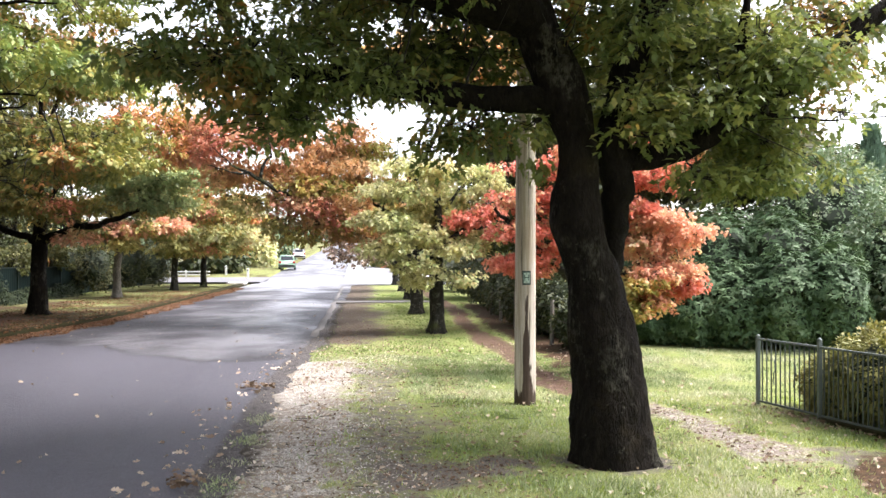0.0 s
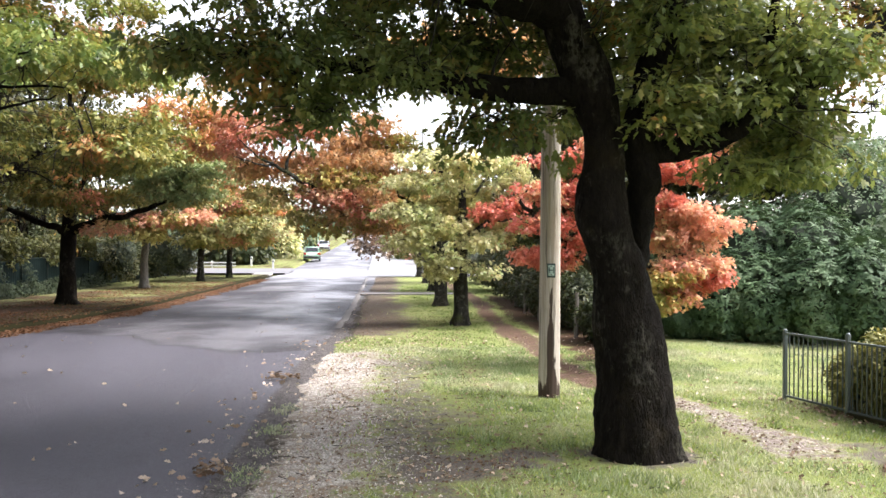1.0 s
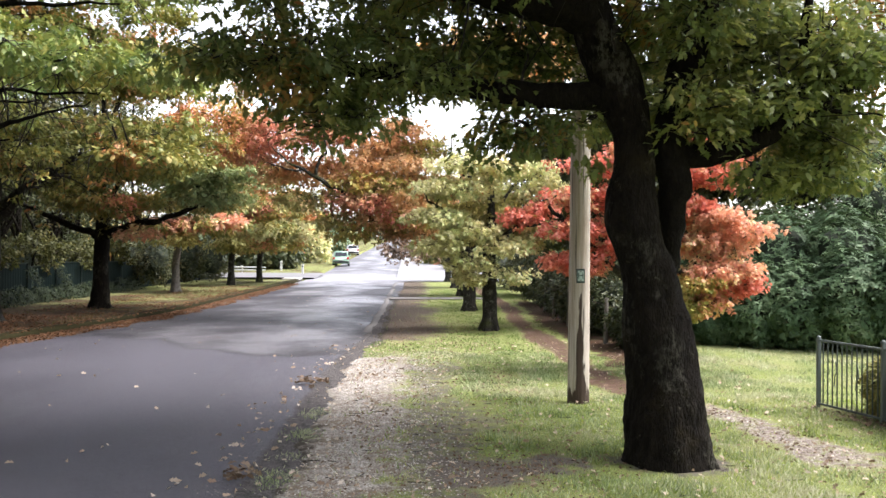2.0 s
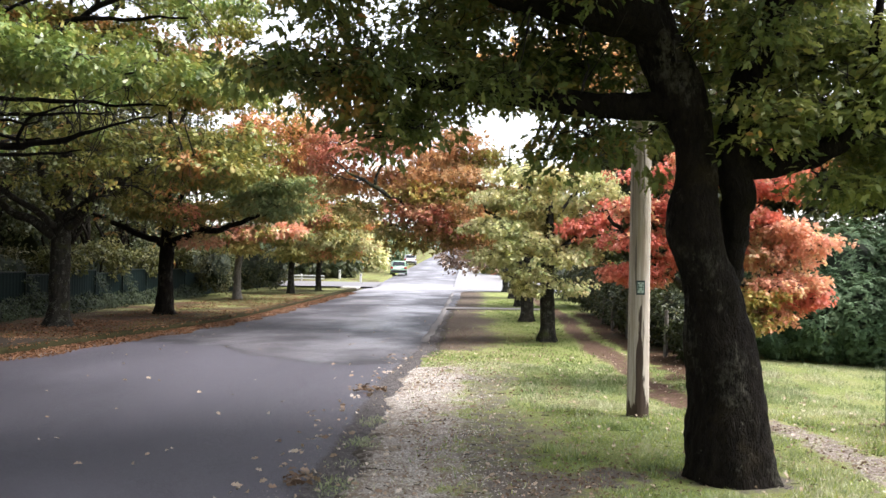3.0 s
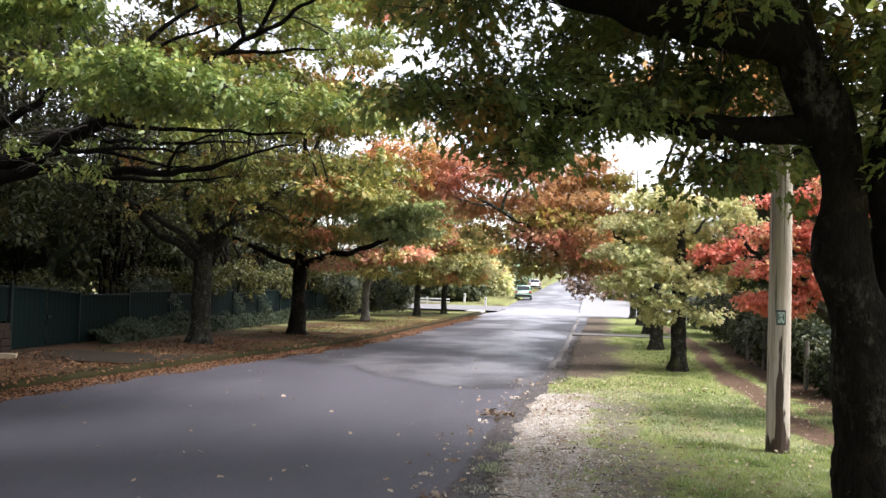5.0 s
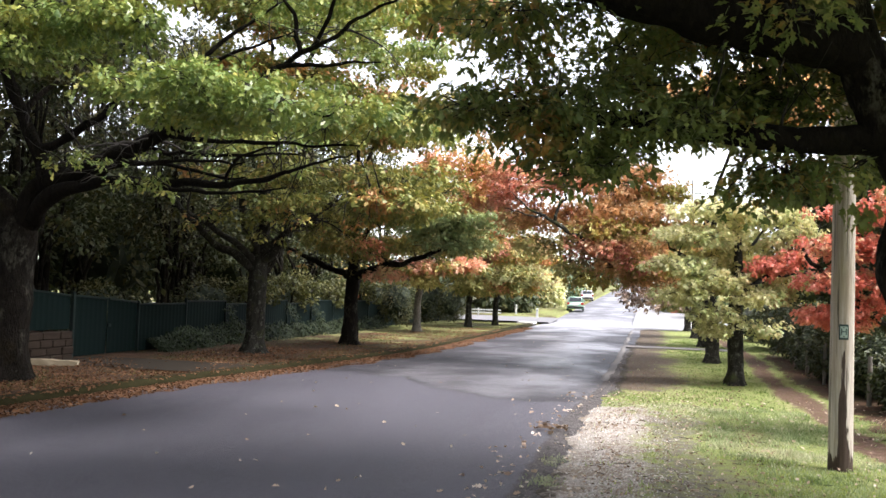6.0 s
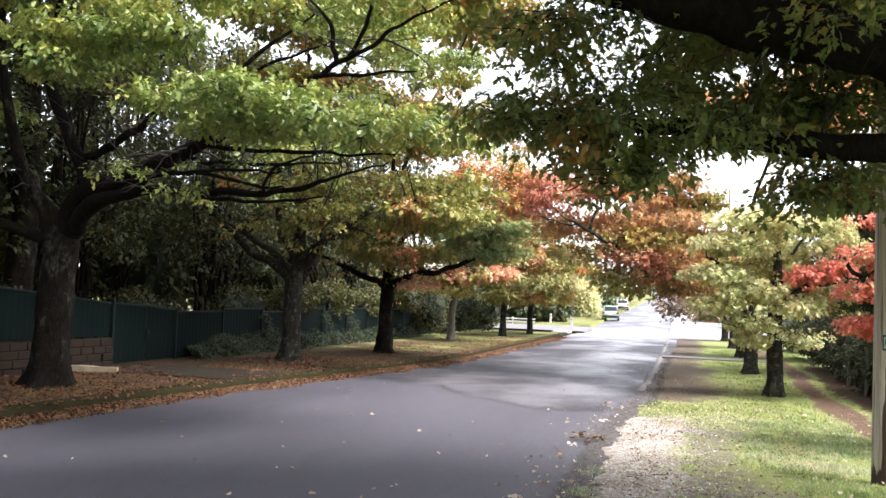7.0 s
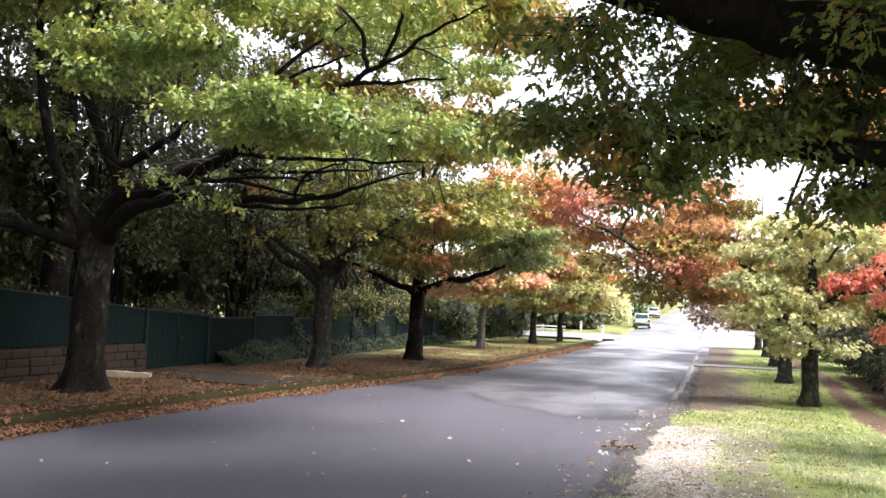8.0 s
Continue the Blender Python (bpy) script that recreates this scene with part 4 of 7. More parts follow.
# ---- trees of the near verge ----
near_oak = grow_tree("oak_tree", "old oak with black lichen-spotted forked trunk and dark green leaves",
          [(2.48, 8.38, -0.12, 0.42), (2.44, 8.38, 0.34, 0.385), (2.43, 8.38, 0.67, 0.355), (2.39, 8.39, 0.99, 0.325), (2.33, 8.4, 1.43, 0.29), (2.29, 8.4, 1.75, 0.265), (2.19, 8.4, 2.02, 0.225),
           (2.12, 8.4, 2.29, 0.245), (2.10, 8.42, 2.56, 0.235), (2.12, 8.43, 2.83, 0.195), (2.11, 8.45, 3.1, 0.19), (2.05, 8.46, 3.38, 0.21), (1.93, 8.48, 3.76, 0.23), (1.70, 8.45, 4.3, 0.20), (1.5, 8.4, 5.2, 0.15), (1.4, 8.3, 6.8, 0.07)],
          [[(2.44, 8.50, 1.35, 0.13), (2.49, 8.52, 1.75, 0.11), (2.50, 8.52, 2.05, 0.105), (2.51, 8.52, 2.35, 0.13), (2.52, 8.52, 2.7, 0.165), (2.50, 8.5, 3.1, 0.165), (2.58, 8.5, 3.7, 0.15), (2.9, 8.4, 4.6, 0.12), (3.4, 8.4, 6.2, 0.06)],
           [(2.0, 8.45, 3.52, 0.15), (1.4, 8.5, 3.53, 0.125), (0.74, 8.5, 3.55, 0.11), (0.0, 8.6, 3.72, 0.09), (-0.8, 8.6, 3.80, 0.065), (-1.7, 8.5, 3.9, 0.03)],
           [(1.72, 8.45, 4.25, 0.19), (1.3, 8.3, 4.43, 0.25), (0.36, 8.1, 4.60, 0.24), (-0.6, 8.0, 4.88, 0.20), (-2.0, 7.8, 5.2, 0.08)],
           [(2.55, 8.5, 2.95, 0.13), (3.0, 8.45, 3.0, 0.115), (3.34, 8.4, 3.13, 0.105), (3.97, 8.4, 3.55, 0.10), (4.62, 8.4, 3.99, 0.095), (5.23, 8.4, 4.48, 0.09), (6.2, 8.4, 5.2, 0.05)],
           [(3.72, 8.4, 3.4, 0.06), (3.78, 8.4, 4.0, 0.055), (3.75, 8.3, 4.4, 0.04), (3.9, 8.2, 5.0, 0.02)], [(3.7, 8.4, 3.42, 0.03), (4.2, 8.4, 3.38, 0.018), (4.75, 8.4, 3.35, 0.008)],
           [(2.9, 8.4, 4.5, 0.10), (3.2, 7.0, 5.2, 0.08), (3.0, 5.2, 5.6, 0.05)],
           # limb added to carry the unseen shading leaves over the road
           [(-0.6, 8.0, 4.88, 0.12), (-1.4, 7.4, 6.0, 0.08), (-2.8, 6.6, 7.0, 0.03)]],
          [((-0.8, 8.9, 3.92), (1.4, 0.7, 0.34), 30), ((-1.5, 8.2, 3.85), (0.6, 0.4, 0.25), 10), ((-0.3, 9.2, 4.5), (1.5, 0.9, 0.4), 26), ((1.2, 8.75, 3.27), (0.2, 0.2, 0.08), 6), ((0.85, 8.6, 3.05), (0.12, 0.2, 0.05), 2), ((1.75, 8.9, 3.35), (0.15, 0.15, 0.05), 2), ((-0.75, 8.3, 3.28), (0.4, 0.4, 0.12), 8), ((1.0, 9.2, 4.0), (0.9, 0.5, 0.4), 22), ((-1.4, 7.9, 4.55), (0.4, 0.5, 0.15), 4), ((-0.79, 8.3, 4.74), (0.5, 0.3, 0.14), 7), ((0.93, 7.5, 4.41), (0.2, 0.15, 0.12), 3), ((0.9, 9.0, 3.95), (0.6, 0.3, 0.12), 9), ((0.0, 8.2, 3.62), (0.5, 0.2, 0.12), 7), ((-0.8, 8.2, 3.75), (0.5, 0.3, 0.15), 8), ((-1.5, 8.8, 4.7), (0.4, 0.5, 0.2), 4), ((-0.9, 8.5, 3.45), (0.7, 0.6, 0.06), 6),
           ((3.2, 8.9, 4.1), (0.9, 0.5, 0.3), 18), ((3.8, 8.9, 4.2), (0.6, 0.5, 0.3), 14), ((3.0, 8.8, 3.5), (0.6, 0.4, 0.3), 12), ((3.7, 8.7, 3.1), (0.6, 0.4, 0.25), 4), ((4.0, 8.7, 3.3), (0.3, 0.4, 0.3), 7), ((3.5, 8.6, 2.75), (0.5, 0.3, 0.1), 4), ((4.0, 8.6, 2.75), (0.25, 0.3, 0.1), 4), ((2.75, 8.2, 3.3), (0.25, 0.2, 0.35), 7), ((2.55, 8.15, 4.2), (0.35, 0.2, 0.3), 8), ((4.8, 9.2, 4.6), (0.7, 0.8, 0.25), 10), ((5.1, 8.8, 3.3), (0.3, 0.5, 0.5), 3), ((5.3, 8.9, 4.35), (0.5, 0.4, 0.3), 6), ((5.0, 8.8, 3.95), (0.35, 0.4, 0.2), 4), ((4.1, 8.0, 4.0), (0.35, 0.2, 0.3), 6),
           ((4.05, 8.15, 3.7), (0.4, 0.2, 0.22), 7), ((3.6, 8.2, 3.4), (0.4, 0.2, 0.22), 7), ((3.9, 9.0, 3.8), (0.5, 0.4, 0.35), 14), ((4.1, 8.9, 3.2), (0.3, 0.4, 0.3), 8), ((4.45, 8.3, 4.1), (0.35, 0.2, 0.15), 5), ((2.2, 9.6, 4.4), (1.3, 0.6, 0.8), 34), ((3.6, 9.8, 4.4), (1.2, 0.6, 0.6), 20), ((2.6, 9.9, 3.7), (0.8, 0.4, 0.4), 10), ((2.8, 9.6, 5.4), (2.2, 0.8, 0.5), 26), ((0.7, 9.8, 5.0), (1.5, 0.7, 0.4), 22),
           ((2.0, 8.8, 6.4), (3.4, 2.6, 0.8), 18)],
          # leaf layers overhead are unseen, placed to shade limbs, road and verge
          M_OAK, M_BARK, 11, limb_bark=M_LIMB, size=0.122, wiggle=0.05, shade_roof=[((3.9, 4.6, 6.1), (2.8, 2.4, 0.5), 360), ((1.6, 8.4, 7.2), (3.6, 2.8, 1.0), 620), ((1.6, 7.4, 5.8), (1.8, 1.2, 0.3), 150), ((2.6, 8.2, 5.5), (1.4, 1.2, 0.3), 250), ((2.6, 10.6, 5.6), (3.0, 0.8, 0.6), 150), ((-2.3, 6.8, 7.0), (2.0, 2.4, 0.5), 420), ((-0.2, 8.2, 6.4), (1.7, 1.2, 0.3), 230)], shape=OAK, each=6, clump=(0.48, 0.18), tufts_per=17, sides=32, twig_mat=M_TWIG, flare=0.4, bare=[((1.0, 8.6, 3.9), (1.4, 0.8, 0.4), 12), ((3.4, 8.5, 3.7), (1.0, 0.5, 0.6), 12)])

grow_tree("verge_tree", "small street tree with pale yellow-green leaves and a red tuft",
          [(2.02, 22.7, 0.0, 0.19), (2.02, 22.7, 1.0, 0.18), (2.0, 22.7, 2.2, 0.17), (2.05, 22.7, 3.2, 0.10), (2.0, 22.7, 4.2, 0.05)],
          [[(2.0, 22.7, 2.2, 0.09), (1.2, 22.5, 2.9, 0.07), (0.4, 22.3, 3.3, 0.03)], [(2.0, 22.7, 2.2, 0.1), (2.8, 22.6, 2.7, 0.07), (3.6, 22.5, 2.8, 0.03)]],
          [((1.6, 23.2, 3.0), (1.4, 0.8, 0.9), 26, M_BRONZE), ((2.9, 23.0, 2.7), (0.8, 0.7, 0.7), 12, M_BRONZE), ((1.5, 22.2, 4.2), (0.9, 0.8, 0.18), 14), ((2.5, 22.2, 4.1), (0.9, 0.8, 0.2), 14), ((0.7, 22.2, 3.6), (0.6, 0.7, 0.2), 11), ((1.6, 22.0, 3.6), (0.6, 0.6, 0.16), 8), ((3.1, 22.4, 3.65), (0.6, 0.7, 0.2), 8),
           ((0.6, 22.0, 2.9), (0.6, 0.7, 0.15), 10), ((1.3, 21.9, 2.5), (0.6, 0.6, 0.15), 9), ((0.6, 22.0, 2.2), (0.5, 0.5, 0.15), 8), ((1.5, 21.9, 1.75), (0.5, 0.5, 0.12), 6), ((2.6, 21.9, 2.2), (0.5, 0.5, 0.15), 6), ((1.6, 22.1, 1.35), (0.3, 0.3, 0.1), 3), ((2.5, 21.8, 1.5), (0.3, 0.3, 0.2), 3), ((2.6, 21.7, 2.95), (0.4, 0.3, 0.1), 6, M_RED), ((3.2, 21.9, 3.1), (0.25, 0.3, 0.1), 3, M_RED)],
          M_YELLOW, M_BARK2, 12, size=0.085, shape=STAR, clump=(0.44, 0.19), tufts_per=34, twig_mat=M_TWIG)

grow_tree("rust_tree", "wide street tree with rust-red leaves arching over the road",
          [(2.01, 30.4, 0.0, 0.20), (2.01, 30.4, 1.2, 0.19), (1.9, 30.3, 2.4, 0.17), (1.5, 30.0, 3.6, 0.12), (1.2, 29.8, 5.0, 0.06)],
          [[(1.9, 30.3, 2.4, 0.13), (0.4, 28.0, 2.95, 0.10), (-1.05, 25.8, 3.48, 0.065), (-2.04, 25.2, 3.75, 0.06), (-2.7, 25.0, 4.13, 0.055), (-3.4, 25.0, 4.5, 0.03), (-4.0, 25.0, 5.0, 0.012)],
           [(-2.68, 25.0, 4.1, 0.05), (-2.62, 24.9, 4.5, 0.04), (-2.4, 24.9, 4.9, 0.028), (-2.5, 24.8, 5.4, 0.012)], [(-3.0, 25.0, 4.3, 0.03), (-3.3, 24.9, 4.3, 0.025), (-4.1, 24.8, 4.5, 0.01)],
           [(1.5, 30.0, 3.6, 0.08), (2.0, 29.2, 5.6, 0.06), (2.6, 28.0, 7.6, 0.03)], [(1.5, 30.0, 3.6, 0.10), (2.4, 30.3, 5.6, 0.08), (3.4, 30.6, 7.6, 0.06), (4.6, 31.0, 9.2, 0.03)], [(-1.4, 25.7, 3.6, 0.05), (-1.5, 25.4, 4.2, 0.04), (-1.2, 25.2, 4.9, 0.02)], [(1.9, 30.3, 2.6, 0.1), (3.0, 30, 3.6, 0.07), (3.6, 30, 4.6, 0.03)]],
          [((-3.6, 26.0, 5.45), (1.2, 0.8, 0.4), 22, M_WINE), ((-4.4, 25.9, 4.9), (0.7, 0.7, 0.25), 8, M_WINE), ((-2.2, 25.9, 5.5), (1.0, 0.7, 0.2), 12, M_WINE), ((-1.5, 25.0, 3.4), (0.8, 0.4, 0.06), 5, M_WINE), ((-0.3, 25.0, 3.0), (0.5, 0.4, 0.06), 2, M_WINE),
           ((-0.9, 26.0, 5.05), (1.2, 1.0, 0.2), 18), ((-0.7, 26.0, 4.5), (1.5, 1.2, 0.2), 24), ((-1.1, 26.0, 4.0), (1.7, 1.2, 0.2), 26), ((-0.6, 26.0, 3.5), (1.6, 1.2, 0.2), 24), ((-0.4, 26.0, 2.95), (1.4, 1.1, 0.2), 12), ((0.0, 25.6, 3.0), (1.2, 0.7, 0.15), 9, M_GOLD), ((-1.2, 25.4, 3.9), (0.9, 0.5, 0.12), 7, M_GOLD), ((0.1, 26.0, 2.5), (1.0, 0.9, 0.15), 10), ((-2.7, 26.4, 4.6), (1.0, 0.8, 0.3), 14), ((-3.8, 26.4, 4.3), (0.8, 0.6, 0.3), 10), ((-4.6, 26.6, 5.7), (0.8, 0.6, 0.4), 9, M_GOLD), ((-5.4, 26.0, 5.0), (0.8, 0.8, 0.3), 10, M_GOLD), ((0.4, 26.0, 3.6), (0.8, 0.8, 0.3), 10), ((-0.5, 26.0, 5.6), (0.7, 0.7, 0.2), 10), ((-5.4, 26.4, 5.9), (0.8, 0.7, 0.25), 10, M_GOLD), ((-6.6, 26.4, 5.9), (0.9, 0.7, 0.3), 12, M_GOLD),
           ((-3.0, 26.0, 3.55), (1.0, 0.9, 0.25), 11, M_BRONZE), ((-2.5, 26.0, 3.0), (0.9, 0.9, 0.22), 7, M_BRONZE), ((-1.6, 26.0, 2.6), (0.8, 0.8, 0.15), 6, M_GOLD), ((0.1, 26.1, 5.0), (0.6, 0.6, 0.25), 8, M_GOLD), ((0.8, 27.0, 4.0), (1.0, 0.9, 0.5), 18, M_BRONZE), ((1.2, 27.5, 3.0), (1.2, 1.0, 0.5), 16, M_BRONZE),
           ((-0.5, 25.0, 2.05), (0.45, 0.4, 0.1), 2, M_DRYSPRAY), ((0.2, 25.0, 2.05), (0.35, 0.4, 0.12), 2, M_DRYSPRAY)],
          # unseen leaf layers added above this crown to shade the verge
          M_RUST, M_BARK2, 13, shade_roof=[((4.6, 31.0, 9.2), (2.4, 4.0, 0.6), 320), ((2.6, 27.6, 7.9), (2.9, 3.2, 0.6), 420)], size=0.105, shape=OVAL, clump=(0.56, 0.28), tufts_per=31, twig_mat=M_TWIG)

grow_tree("red_maple", "low spreading maple with bright red and orange leaves",
          [(4.2, 15.6, 0.0, 0.15), (4.2, 15.5, 0.8, 0.13), (4.1, 15.4, 1.5, 0.12), (4.1, 15.3, 2.5, 0.08), (4.0, 15.2, 3.6, 0.04)],
          [[(4.1, 15.4, 1.3, 0.08), (3.0, 15.0, 2.2, 0.06), (2.3, 14.8, 2.8, 0.03)], [(4.1, 15.4, 1.2, 0.08), (4.9, 14.6, 1.9, 0.05), (5.4, 14.0, 1.6, 0.03)], [(4.1, 15.4, 2.2, 0.07), (5.0, 14.9, 3.2, 0.05), (6.0, 14.6, 3.8, 0.02)]],
          [((3.35, 14.9, 3.5), (0.85, 0.8, 0.16), 15), ((3.25, 14.8, 2.95), (0.9, 0.8, 0.16), 18), ((3.0, 14.7, 2.4), (0.7, 0.8, 0.16), 14), ((2.75, 14.6, 1.85), (0.5, 0.7, 0.14), 9), ((4.2, 14.7, 3.8), (0.9, 0.8, 0.16), 12), ((3.6, 14.8, 2.1), (0.6, 0.6, 0.14), 8),
           ((5.9, 14.6, 3.95), (0.45, 0.5, 0.13), 9, M_SALMON), ((5.1, 14.5, 3.6), (0.6, 0.6, 0.12), 9), ((4.9, 14.4, 3.3), (0.5, 0.5, 0.12), 9), ((4.5, 14.4, 2.8), (0.6, 0.6, 0.13), 10), ((4.95, 14.1, 2.6), (0.5, 0.5, 0.12), 10, M_SALMON), ((5.3, 14.0, 2.35), (0.35, 0.4, 0.1), 7, M_SALMON),
           ((4.65, 14.2, 2.15), (0.6, 0.5, 0.13), 13, M_SALMON), ((4.95, 13.9, 1.75), (0.5, 0.5, 0.12), 11, M_SALMON), ((5.2, 13.9, 1.5), (0.3, 0.4, 0.1), 6), ((4.5, 13.9, 1.55), (0.45, 0.4, 0.13), 10, M_GOLD), ((4.4, 13.9, 1.15), (0.35, 0.4, 0.12), 7, M_GOLD), ((4.8, 13.9, 1.25), (0.35, 0.3, 0.08), 5, M_SALMON)],
          M_RED, M_BARK2, 14, size=0.066, shape=STAR, clump=(0.33, 0.13), tufts_per=36, group="", twig_mat=M_TWIG)

for i, (x, y, r, cz) in enumerate([(2.3, 40.5, 0.17, 4.4), (2.5, 50.0, 0.2, 4.2), (2.6, 61.5, 0.22, 4.0), (4.0, 62.0, 0.22, 4.5)]):
    grow_tree("verge_tree", "street tree with yellow-green leaves farther along the verge",
              [(x, y, 0, r), (x, y, 1.4, r * 0.9), (x, y, 3, r * 0.7), (x, y, 5, r * 0.3)], [[(x, y, 2.2, r * 0.5), (x - 1.5, y, 3.4, 0.04)], [(x, y, 2.2, r * 0.5), (x + 1.5, y, 3.4, 0.04)]],
              [((x + 0.4, y, cz), (2.4, 2.4, 1.5), 60)], M_GOLD if i % 2 else M_YELLOW, M_BARK2, 30 + i, size=0.22, shape=KITE, clump=(0.6, 0.3), tufts_per=16, twig_mat=M_TWIG, sides=8)


# ---- the avenue on the far side ----
def layers(x, y, rows, flat=0.32):
    """Flat layers of a broad crown: height, reach, shift towards the road, clumps."""
    return [((x + dx, y, z), (r, r * 0.85, flat), n) for z, r, dx, n in rows]


